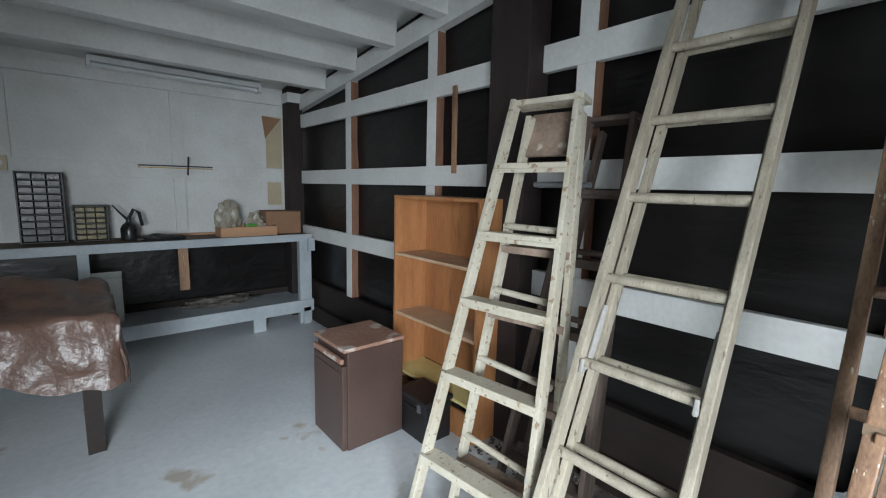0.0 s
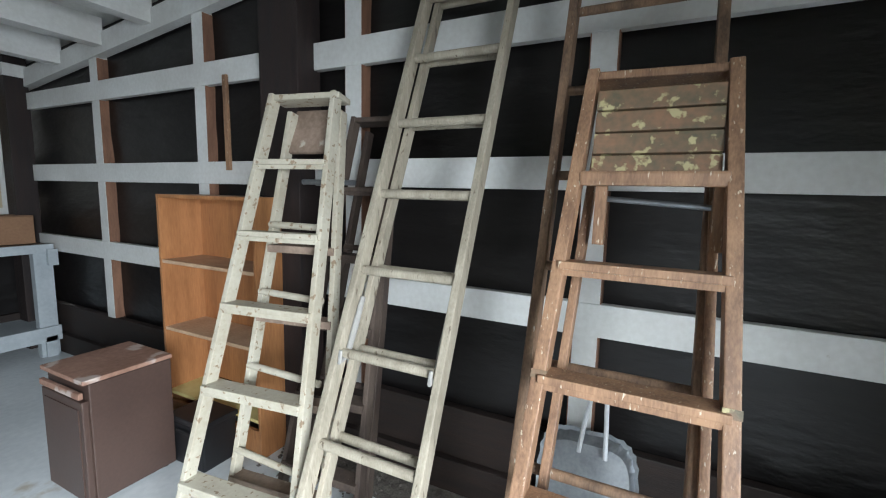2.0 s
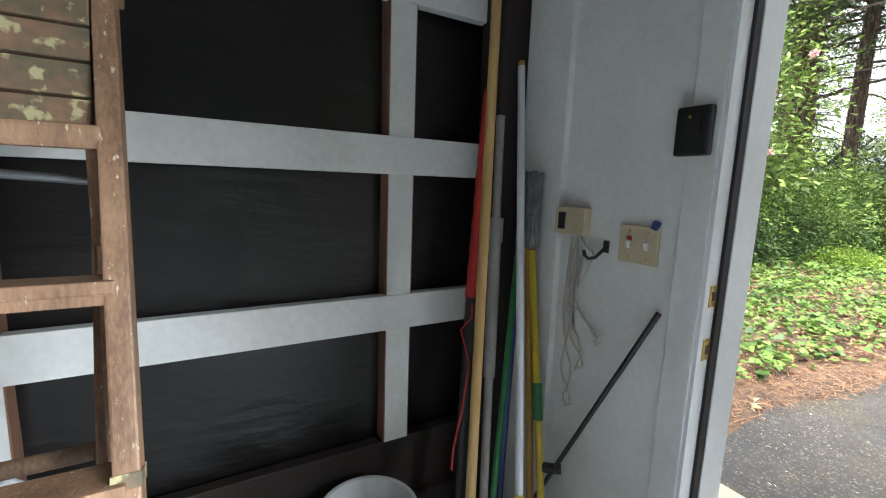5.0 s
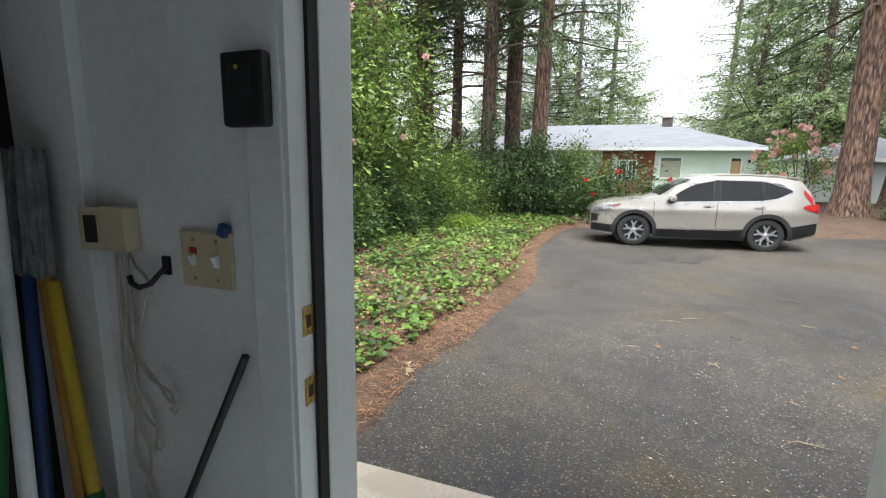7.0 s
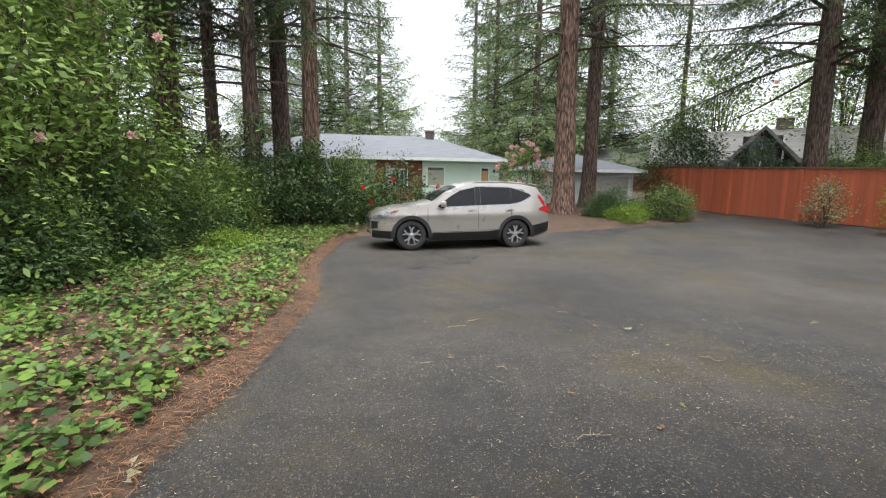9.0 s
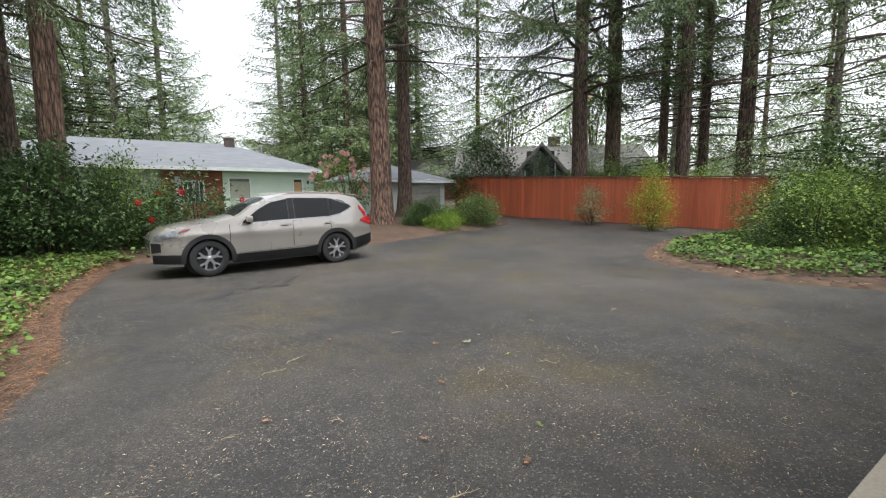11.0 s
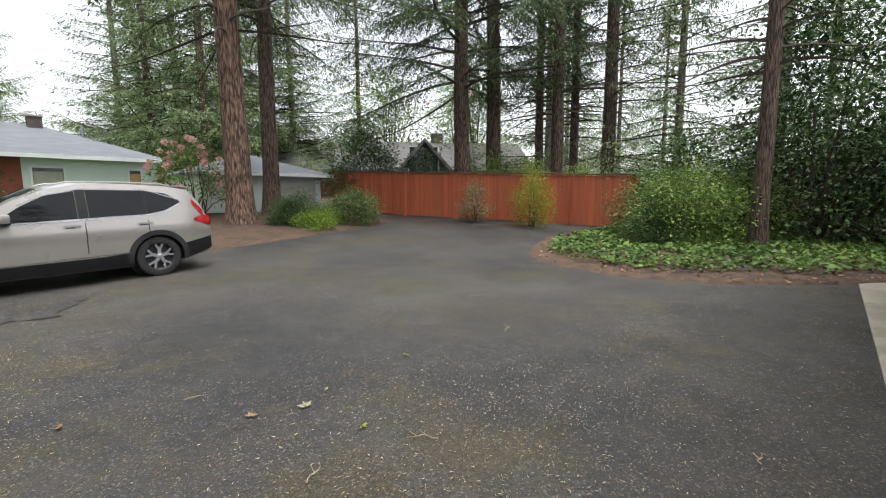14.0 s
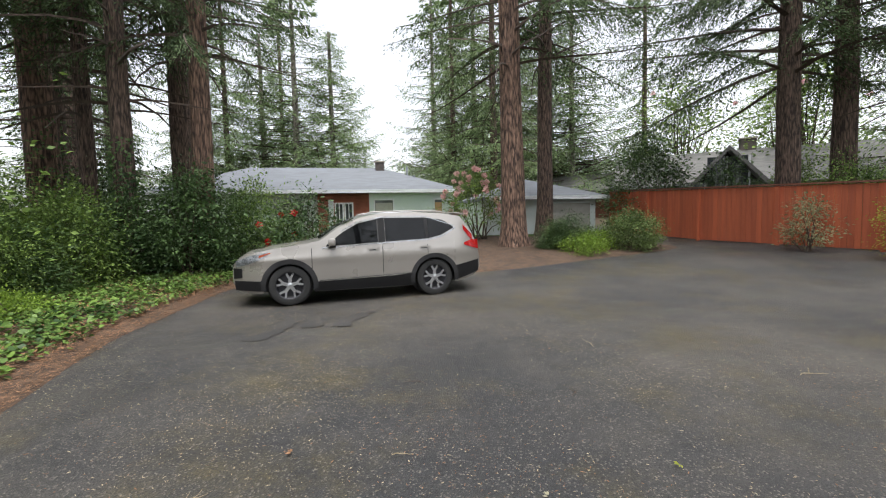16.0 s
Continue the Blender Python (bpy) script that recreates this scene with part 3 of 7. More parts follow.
def bm_box(c, s, rot=None, bevel=0.0):
    bm = bmesh.new()
    box(bm, c, s, rot, bevel)
    return bm


def bm_beam(p, q, w, h, up=(0, 0, 1), bevel=0.0):
    bm = bmesh.new()
    beam(bm, p, q, w, h, up, bevel)
    return bm


def bm_rod(p, q, r, r2=None, seg=12):
    bm = bmesh.new()
    rod(bm, p, q, r, r2, seg)
    return bm


# ---- the setting: garage ----
X1, YB = 6.4, -6.65          # inside: x 0..X1, y YB..0


def rake(y):
    return 2.32 + 0.108 * (y + 6.47)


def roof_z(y):
    return rake(y) + 0.24


bm = bmesh.new()
box(bm, (X1 / 2, YB / 2 + 0.07, -0.1), (X1 + 0.3, -YB + 0.14, 0.2))
solid("floor", bm, "floor", "pale blue-grey painted concrete garage floor with stains", "floor", "structure")

# long wall of black building paper behind white studs and rails
bm = bmesh.new()
ys = [YB - 0.2 + i * (-YB + 0.35) / 60 for i in range(61)]
grid = []
for y in ys:
    top = roof_z(y)
    col = []
    for k in range(31):
        z = top * k / 30
        ripple = 0.012 * noise.noise((y * 0.9, z * 2.2, 0)) + 0.006 * noise.noise((y * 3, z * 5, 4))
        col.append(bm.verts.new((-0.075 + ripple, y, z)))
    grid.append(col)
for a, b in zip(grid, grid[1:]):
    for k in range(30):
        bm.faces.new((a[k], b[k], b[k + 1], a[k + 1]))
prism(bm, [(YB - 0.2, 0), (0.15, 0), (0.15, roof_z(0.15)), (YB - 0.2, roof_z(YB - 0.2))], "x", -0.22, -0.12)
wall_west = solid("wall_west", bm, "felt", "black building-paper wall between white-painted studs and rails", "wall", "structure", smooth=True)

for yc in (-0.485, -1.69, -2.91, -4.13, -5.36):
    wid = 0.1
    part("stud", bm_box((-0.047, yc, (0.43 + rake(yc) + 0.05) / 2), (0.088, wid, rake(yc) + 0.05 - 0.43)), "white", wall_west)
    part("stud_edge", bm_box((-0.048, yc + wid / 2 + 0.002, (0.43 + rake(yc)) / 2), (0.084, 0.006, rake(yc) - 0.43)), "rawedge", wall_west, "bare reddish timber side of a stud")
    part("stud_edge", bm_box((-0.048, yc - wid / 2 - 0.002, (0.43 + rake(yc)) / 2), (0.084, 0.006, rake(yc) - 0.43)), "rawedge", wall_west, "bare reddish timber side of a stud")
for za, zb in ((0.911, 1.052), (1.52, 1.66), (2.133, 2.272)):
    for ya, yb in ((-6.45, -3.45), (-3.17, -0.12)):
        part("rail", bm_box((-0.02, (ya + yb) / 2, (za + zb) / 2), (0.045, yb - ya, zb - za), None, 0.003), "white", wall_west)
part("rail", bm_box((-0.02, -1.6, 2.81), (0.045, 2.9, 0.14), None, 0.003), "white", wall_west)
bm = bmesh.new()
prism(bm, [(-6.6, rake(-6.6)), (0, rake(0)), (0, rake(0) + 0.145), (-6.6, rake(-6.6) + 0.145)], "x", -0.06, 0.012)
part("rake_board", bm, "white", wall_west)
part("sill_board", bm_box((-0.035, YB / 2, 0.3), (0.05, -YB, 0.26), None, 0.004), "sill", wall_west, "dark brown sill board")
part("sill_plate", bm_box((-0.02, YB / 2, 0.085), (0.1, -YB, 0.17), None, 0.006), "sill", wall_west, "dark brown sill plate")
bm = bmesh.new()
box(bm, (0.035, -3.31, 1.42), (0.17, 0.28, 2.85), None, 0.006)
part("post", bm, "darkwood", wall_west, "dark brown structural post")
part("post", bm_box((0.06, -6.53, 1.3), (0.16, 0.17, 2.6), None, 0.006), "darkwood", wall_west, "dark brown corner post")
part("post", bm_box((0.05, -0.065, 1.55), (0.15, 0.125, 3.1), None, 0.006), "darkwood", wall_west, "dark brown corner post")
part("post_cap", bm_box((0.06, -6.53, 2.44), (0.18, 0.2, 0.1)), "white", wall_west)

# back wall
bm = bmesh.new()
box(bm, (X1 / 2, YB - 0.1, (0.95 + roof_z(YB)) / 2), (X1 + 0.1, 0.2, roof_z(YB) - 0.95))
wall_back = solid("wall_back", bm, "white", "off-white painted board wall with rails and battens", "wall", "structure")
part("lower_board", bm_box((X1 / 2, YB - 0.1, 0.475), (X1 + 0.1, 0.196, 0.95)), "felt", wall_back, "dark lower wall under the bench")
part("sill_board", bm_box((X1 / 2, YB + 0.03, 0.22), (X1 - 0.2, 0.05, 0.2)), "sill", wall_back, "dark brown sill board")
for x in (1.17, 2.39, 3.61, 4.83):
    for za, zb in ((0.96, 1.537), (1.67, 2.365)):
        part("batten", bm_box((x, YB + 0.012, (za + zb) / 2), (0.1, 0.03, zb - za), None, 0.002), "white", wall_back)
for za, zb in ((1.537, 1.67), (2.365, 2.47)):
    part("rail", bm_box((3.25, YB + 0.018, (za + zb) / 2), (6.2, 0.045, zb - za), None, 0.002), "white", wall_back)
part("patch", bm_box((0.235, YB + 0.006, 1.96), (0.17, 0.012, 0.56)), "almond", wall_back, "bare beige board patch")
bm = bmesh.new()
prism(bm, [(0.16, 2.22), (0.36, 2.24), (0.33, 2.0), (0.27, 2.08), (0.2, 2.17)], "y", YB + 0.012, YB + 0.02)
part("torn_patch", bm, "carton", wall_back, "torn brown backing paper")
part("patch", bm_box((0.24, YB + 0.006, 1.4), (0.15, 0.012, 0.25)), "almond", wall_back, "bare beige board patch")

# far side wall
solid("wall_east", bm_box((X1 + 0.1, YB / 2, 1.6), (0.2, -YB, 3.2)), "white", "white painted garage wall", "wall", "structure")

# front wall: the doorway, a wide unseen opening added for fill light, the bays beyond
DX0, DX1, DZ = 0.90, 1.92, 2.06
bm = bmesh.new()
ztop = 3.12
for xa, xb, za, zb in ((-0.2, DX0, 0, ztop), (DX0, DX1, DZ, ztop), (DX1, 2.3, 0, ztop), (2.3, 3.8, 2.1, ztop), (3.8, 6.0, 0, ztop)):
    box(bm, ((xa + xb) / 2, 0.075, (za + zb) / 2), (xb - xa, 0.15, zb - za))
wall_front = solid("wall_front", bm, "white", "white painted front wall with an open doorway", "wall", "structure")
part("corner_board", bm_box((0.26, -0.012, 1.5), (0.22, 0.03, 3.0), None, 0.003), "white", wall_front)
part("door_casing", bm_box((DX0 - 0.046, -0.006, 1.04), (0.08, 0.016, 2.12), None, 0.003), "white", wall_front)
part("door_casing", bm_box((DX1 + 0.055, -0.012, 1.04), (0.1, 0.03, 2.12), None, 0.003), "white", wall_front)
part("door_casing", bm_box(((DX0 + DX1) / 2, -0.012, DZ + 0.06), (DX1 - DX0, 0.03, 0.1), None, 0.003), "white", wall_front)
for x, s in ((DX0, 1), (DX1, -1)):
    part("door_jamb", bm_box((x - s * 0.008, 0.02, DZ / 2), (0.024, 0.055, DZ)), "white_ext", wall_front)
    part("weatherstrip", bm_box((x + s * 0.003, 0.0625, DZ / 2), (0.02, 0.03, DZ)), "weather", wall_front, "black rubber weatherstrip")
    part("door_stop", bm_box((x - s * 0.002, 0.135, DZ / 2), (0.036, 0.115, DZ), None, 0.003), "white_ext", wall_front)
for z in (1.215, 1.065):
    st = part("strike_plate", bm_box((DX0 + 0.0055, 0.03, z), (0.003, 0.032, 0.06), None, 0.001), "brass", wall_front, "worn brass strike plate")
    part("latch_hole", bm_box((DX0 + 0.0075, 0.03, z), (0.002, 0.013, 0.026)), "black", st)
    for dz in (-0.022, 0.022):
        part("screw", bm_rod((DX0 + 0.006, 0.03, z + dz), (DX0 + 0.009, 0.03, z + dz), 0.003, seg=8), "steel", st)
solid("doorstep", bm_box(((DX0 + DX1) / 2, 0.09, 0.008), (DX1 - DX0 - 0.04, 0.15, 0.024), None, 0.004), "concrete", "worn concrete doorstep under the open doorway", "doorstep", "structure")

bm = bmesh.new()
for i in range(12):
    y = -5.84 + 0.61 * i
    if y > 0.1:
        break
    prism(bm, [(y - 0.045, rake(y) + 0.05), (y + 0.045, rake(y) + 0.055), (y + 0.045, roof_z(y) + 0.01), (y - 0.045, roof_z(y) - 0.001)], "x", 0.0, X1)
prism(bm, [(YB - 0.2, roof_z(YB - 0.2)), (0.15, roof_z(0.15)), (0.15, roof_z(0.15) + 0.05), (YB - 0.2, roof_z(YB - 0.2) + 0.05)], "x", -0.2, X1 + 0.2)
solid("ceiling", bm, "white", "white painted ceiling boards on exposed beams", "ceiling", "structure")

# outside of the garage: bays, pilasters, soffit, roof
bm = bmesh.new()
box(bm, (9.15, -0.02, 2.72), (6.3, 0.34, 0.84))
box(bm, (6.2, -0.0, 1.5), (0.4, 0.3, 3.0))
prism(bm, [(YB - 0.2, 0), (-0.2, 0), (-0.2, 3.1), (YB - 0.2, 2.4)], "x", 12.1, 12.3)
wall_bays = solid("wall_bays", bm, "white_ext", "white garage front with pilasters and panelled doors", "wall", "structure")
for xa, xb in ((8.73, 9.0), (11.84, 12.3)):
    part("pilaster", bm_box(((xa + xb) / 2, 0.0, 1.5), (xb - xa, 0.4, 3.0), None, 0.006), "white_ext", wall_bays)
    part("pilaster_trim", bm_box((xa + 0.005, 0.19, 1.5), (0.05, 0.03, 3.0), None, 0.003), "white_ext", wall_bays)
part("fascia_trim", bm_box((9.2, 0.165, 2.45), (6.0, 0.03, 0.12), None, 0.003), "white_ext", wall_bays)
for xa, xb in ((6.4, 8.73), (9.0, 11.84)):
    gd = part("garage_door", bm_box(((xa + xb) / 2, -0.16, 1.16), (xb - xa, 0.04, 2.32)), "white_ext", wall_bays, "closed white panelled overhead door")
    nx = 4
    for i in range(nx):
        for k in range(4):
            w = (xb - xa) / nx
            part("panel", bm_box((xa + w * (i + 0.5), -0.138, 0.32 + 0.57 * k), (w - 0.14, 0.012, 0.36), None, 0.004), "white_ext", gd)
bm = bmesh.new()
oy = 0.8
prism(bm, [(YB - 0.5, roof_z(YB - 0.5) + 0.054), (oy, roof_z(oy) + 0.054), (oy, roof_z(oy) + 0.2), (YB - 0.5, roof_z(YB - 0.5) + 0.2)], "x", -0.6, 12.55)
roof = solid("garage_roof", bm, "roof", "low grey garage roof with white fascia", "roof", "structure")
part("fascia", bm_box((5.97, oy + 0.012, roof_z(oy) + 0.09), (13.2, 0.024, 0.26), None, 0.003), "white_ext", roof)
part("barge_board", bm_beam((12.565, YB - 0.4, roof_z(YB - 0.4) + 0.1), (12.565, oy, roof_z(oy) + 0.1), 0.026, 0.26), "white_ext", roof)
for i in range(22):
    x = -0.5 + 0.61 * i
    part("rafter_tail", bm_beam((x, 0.17, roof_z(0.17) - 0.02), (x, oy - 0.01, roof_z(oy) - 0.01), 0.045, 0.12), "white_ext", roof)

# ---- ground ----
def rise(x, y):
    v = max(0.0, 0.5 * x + 0.85 * y - 10.5)
    return min(1.6, 0.06 * v * v / (v + 1.5))


def axis_steps(a, b, lo, hi, step):
    out = [lo + i * step for i in range(int((hi - lo) / step) + 1)]
    s, v = step, out[-1]
    while v < b:
        s *= 1.35
        v += s
        out.append(v)
    s, v = step, lo
    while v > a:
        s *= 1.35
        v -= s
        out.insert(0, v)
    return out


def sheet(name, xs, ys, z):
    verts = [(x, y, z(x, y)) for y in ys for x in xs]
    n = len(xs)
    faces = [(j * n + i, j * n + i + 1, (j + 1) * n + i + 1, (j + 1) * n + i) for j in range(len(ys) - 1) for i in range(n - 1)]
    return verts, faces


v, f = sheet("g", axis_steps(-900, 900, -8, 28, 0.9), axis_steps(-900, 900, -9, 32, 0.9),
             lambda x, y: rise(x, y) - 0.06 - (0.25 if -0.5 < x < 12.5 and y < 1.0 and y > -7.2 else 0))
ground = new("ground", mesh_from("ground", v, f, "forestfloor", True))
tagged(ground, "brown forest ground with needles and moss", "ground", "", "structure")

v, f = sheet("r", [-1 + 0.5 * i for i in range(59)], [1.15 + 0.4 * i for i in range(58)], lambda x, y: rise(x, y) - 0.012 + 0.006 * noise.noise((x * 0.5, y * 0.5, 0)) * (1 if y > 1.3 else 0))
road = new("road", mesh_from("road", v, f, "asphalt", True))
tagged(road, "old dark grey asphalt driveway strewn with needles", "driveway", "", "structure")

apron = thing("apron", (0, 0, 0), "weathered concrete apron slabs along the garage", "apron", "", "structure")
for xa, xb in ((-0.9, 2.4), (2.406, 5.6), (5.606, 8.8), (8.806, 12.45)):
    part("slab", bm_box(((xa + xb) / 2, 0.65, -0.1), (xb - xa, 0.998, 0.2), None, 0.008), "concrete", apron)
bm = bmesh.new()
lathe(bm, [(0.0, 0.003), (0.17, 0.004), (0.18, -0.01)], Matrix.Translation((8.35, 0.42, 0)), 24)
solid("drain_cover", bm, "debris", "round dark drain cover set in the concrete apron", "drain cover")


def mound(name, outline, centre, height, mat, label, rings=9, soft=0.25):
    """A bed with a smooth edge that rises from its rim to its middle."""
    pts = [Vector(p) for p in outline]
    n = len(pts)
    rim = []
    for i in range(n):
        p0, p1, p2, p3 = pts[i - 1], pts[i], pts[(i + 1) % n], pts[(i + 2) % n]
        steps = max(2, min(24, int((p2 - p1).length / 0.25)))
        for k in range(steps):
            t = k / steps
            q = 0.5 * ((2 * p1) + (p2 - p0) * t + (2 * p0 - 5 * p1 + 4 * p2 - p3) * t * t + (3 * p1 - p0 - 3 * p2 + p3) * t ** 3)
            rim.append(q)
    c = Vector(centre)
    verts, faces = [], []
    m = len(rim)
    edge = np.array([(p.x, p.y) for p in rim])
    for r in range(rings):
        u = (r / (rings - 1)) ** 1.8
        for p in rim:
            wob = 0.06 * noise.noise((p.x * 2.2, p.y * 2.2, 1)) if r == 0 else 0
            q = p.lerp(c, u * 0.995) + (p - c).normalized() * wob
            d = float(np.min(np.hypot(edge[:, 0] - q.x, edge[:, 1] - q.y)))
            z = rise(q.x, q.y) - 0.03 + (0.04 + height * (1 - math.exp(-d / soft / 4)) if r else 0) + 0.02 * noise.noise((q.x * 1.7, q.y * 1.7, 0))
            verts.append((q.x, q.y, z))
    for r in range(rings - 1):
        for i in range(m):
            a, b = r * m + i, r * m + (i + 1) % m
            faces.append((a, b, b + m, a + m))
    ob = new(name, mesh_from(name, verts, faces, mat, True))
    return tagged(ob, label, "garden bed", "", "structure")


LEFT = [(0.22, 1.17), (0.27, 2.3), (0.45, 3.2), (0.6, 4.5), (0.72, 5.9), (0.5, 7.4), (0.4, 8.6), (0.55, 10.5), (0.8, 12.6), (2.4, 13.3), (4.2, 13.0), (4.4, 20), (3, 25.5), (0, 26.2), (-6, 26.6), (-30, 27), (-30, -8), (-6, -8.2), (-2.6, -8.1), (-1.7, -7.4), (-1.4, -5.5), (-1.05, -1.0), (-0.98, 0.2), (-0.95, 1.15)]
BARK = [(4.25, 13.1), (6.6, 12.5), (9.2, 12.9), (11.3, 13.35), (13.2, 13.8), (13.9, 14.4), (13.2, 15.6), (12.0, 17.5), (11.4, 20), (9, 21.5), (4.5, 20)]
ISLE = [(10.12, 4.1), (10.5, 5.5), (11.45, 6.75), (13.5, 7.6), (15.7, 7.75), (18.2, 6.9), (30, 5), (34, -10), (17, -9.4), (13.8, -9.1), (13.0, -8.2), (12.8, -6), (12.7, -1.2), (12.62, 0.2), (11.4, 1.45), (10.5, 2.7)]
mound("bed_ivy", LEFT, (-6.5, 16), 0.16, "duff", "shady bed of ivy over brown needle litter")
mound("bed_bark", BARK, (8.3, 16.5), 0.12, "duff", "bark-mulched bed round the fir trunks")
mound("bed_island", ISLE, (18, 1.5), 0.16, "duff", "bed of bright ivy ringed with fallen leaves")
mound("lawn", [(4.6, 19), (11.6, 20.3), (11.9, 26.5), (4, 26.5)], (8, 23), 0.03, "lawn", "bright green mown lawn by the house")


# ---- fence ----
def fence(line, height=1.85):
    e = thing("fence", (line[0][0], line[0][1], rise(*line[0])), "tall orange-stained cedar board fence with darker posts", "fence")
    rnd = random.Random(5)
    pts = []
    for (xa, ya), (xb, yb) in zip(line, line[1:]):
        n = max(1, round(math.hypot(xb - xa, yb - ya) / 2.35))
        pts += [(xa + (xb - xa) * i / n, ya + (yb - ya) * i / n) for i in range(n)]
    pts.append(line[-1])
    for (xa, ya), (xb, yb) in zip(pts, pts[1:]):
        a, b = Vector((xa, ya, 0)), Vector((xb, yb, 0))
        d = (b - a).normalized()
        n = round((b - a).length / 0.145)
        for i in range(n):
            p = a + (b - a) * (i + 0.5) / n
            z0 = rise(p.x, p.y) + 0.02
            w = (b - a).length / n - 0.006
            off = rnd.uniform(-0.006, 0.006)
            part("board", bm_beam((p.x + off, p.y + off, z0), (p.x + off, p.y + off, z0 + height - 0.05), w, 0.02, up=Vector((-d.y, d.x, 0))), "fence", e)
        part("cap_rail", bm_beam((xa, ya, rise(xa, ya) + 0.02 + height), (xb, yb, rise(xb, yb) + 0.02 + height), 0.14, 0.05), "fencedark", e)
        part("post", bm_box((xa - d.y * 0.06, ya + d.x * 0.06, rise(xa, ya) + height / 2 - 0.06), (0.09, 0.09, height + 0.02), (0, 0, math.degrees(math.atan2(d.y, d.x)))), "fence", e)
    return e


fence([(18.5, 6.6), (17.3, 10.9), (15.7, 15.4), (15.35, 20.4)])


# ---- houses ----
def hip_roof(bm, x0, x1, y0, y1, z, h, left=True, right=True, thick=0.14):
    """A hipped roof over a rectangle, ridge along x."""
    run = (y1 - y0) / 2
    ra, rb = (x0 + run if left else x0), (x1 - run if right else x1)
    ym = (y0 + y1) / 2
    b = [bm.verts.new((x, y, z)) for x, y in ((x0, y0), (x1, y0), (x1, y1), (x0, y1))]
    t = [bm.verts.new((x, y, z + thick)) for x, y in ((x0, y0), (x1, y0), (x1, y1), (x0, y1))]
    r = [bm.verts.new((ra, ym, z + thick + h)), bm.verts.new((rb, ym, z + thick + h))]
    bm.faces.new(b[::-1])
    for i in range(4):
        bm.faces.new((b[i], b[(i + 1) % 4], t[(i + 1) % 4], t[i]))
    bm.faces.new((t[0], t[1], r[1], r[0])), bm.faces.new((t[2], t[3], r[0], r[1]))
    bm.faces.new((t[1], t[2], r[1])), bm.faces.new((t[3], t[0], r[0]))


def window(parent, xa, xb, za, zb, y, inner="curtain", bars=0):
    """A framed window in a wall that faces -y."""
    w = part("window", bm_box(((xa + xb) / 2, y - 0.012, (za + zb) / 2), (xb - xa - 0.1, 0.02, zb - za - 0.1)), "pane", parent)
    bm = bmesh.new()
    for c, s in ((((xa + xb) / 2, y - 0.03, zb - 0.04), (xb - xa, 0.06, 0.08)), (((xa + xb) / 2, y - 0.03, za + 0.04), (xb - xa, 0.06, 0.08)),
                 ((xa + 0.04, y - 0.03, (za + zb) / 2), (0.08, 0.06, zb - za - 0.16)), ((xb - 0.04, y - 0.03, (za + zb) / 2), (0.08, 0.06, zb - za - 0.16))):
        box(bm, c, s)
    part("frame", bm, "white_ext", w)
    if inner:
        part("blind", bm_box(((xa + xb) / 2, y - 0.024, (za + zb) / 2 - 0.08), (xb - xa - 0.2, 0.006, zb - za - 0.3)), inner, w)
    for i in range(bars):
        x = xa + (xb - xa) * (i + 1) / (bars + 1)
        part("bar", bm_box((x, y - 0.034, (za + zb) / 2), (0.045, 0.04, zb - za - 0.16)), "white_ext", w)
    return w


HY = 26.8
house = thing("house", (3, HY, 0.8), "low pale-green clapboard house with a grey hipped roof", "house")
bm = bmesh.new()
box(bm, (6.95, HY + 4, 2.0), (4.9, 8, 2.5))
box(bm, (-1.0, HY + 4.5, 2.0), (11.0, 7, 2.5))
for k in range(12):
    z = 0.8 + 0.2 * k
    prism(bm, [(HY - 0.026, z), (HY - 0.006, z + 0.196), (HY + 0.01, z + 0.196), (HY + 0.01, z)], "x", 4.5, 9.4)
    prism(bm, [(HY + 0.474, z), (HY + 0.494, z + 0.196), (HY + 0.51, z + 0.196), (HY + 0.51, z)], "x", -6.5, 1.7)
tagged(part("wall", bm, "siding", house, "pale green lap siding"), kind="stuff")
bm = bmesh.new()
rnd = random.Random(2)
for k in range(30):
    z = 0.75 + 0.078 * k
    x = 1.75 - (0.11 if k % 2 else 0)
    while x < 4.5:
        xa, xb = max(x, 1.75), min(x + 0.21, 4.5)
        if xb - xa > 0.03 and not (2.25 < (xa + xb) / 2 < 3.75 and z < 2.75):
            box(bm, ((xa + xb) / 2, HY + 0.03 + rnd.uniform(-0.004, 0.004), z + 0.033), (xb - xa - 0.012, 0.1, 0.066))
        x += 0.222
part("brick_face", bm, "brickred", house, "red brick entry wall")
part("entry_recess", bm_box((3.1, HY + 0.32, 1.9), (2.8, 0.4, 2.4)), "brickred", house)
window(house, 2.6, 3.1, 1.4, 2.6, HY + 0.12, None, 1)
window(house, 3.12, 3.62, 1.4, 2.6, HY + 0.12, None, 1)
part("door", bm_box((2.4, HY + 0.1, 1.8), (0.3, 0.05, 2.0)), "pole_white", house, "white front door")
window(house, 4.74, 5.9, 1.55, 2.78, HY - 0.03, "curtain", 0)
window(house, 8.15, 8.75, 1.55, 2.78, HY - 0.03, "pine", 0)
window(house, -0.4, 1.0, 1.45, 2.75, HY + 0.47, "curtain", 1)
bm = bmesh.new()
hip_roof(bm, -7.0, 9.95, HY - 0.55, HY + 8.5, 3.1, 1.75)
part("roof", bm, "roof", house, "grey composition hipped roof")
bm = bmesh.new()
box(bm, (1.475, HY - 0.57, 3.17), (16.98, 0.03, 0.17))
box(bm, (9.965, HY + 3.98, 3.17), (0.03, 9.03, 0.17))
part("gutter", bm, "white_ext", house)
ch = part("chimney", bm_box((5.4, HY + 3.6, 4.9), (0.55, 0.5, 0.8)), "brickdark", house)
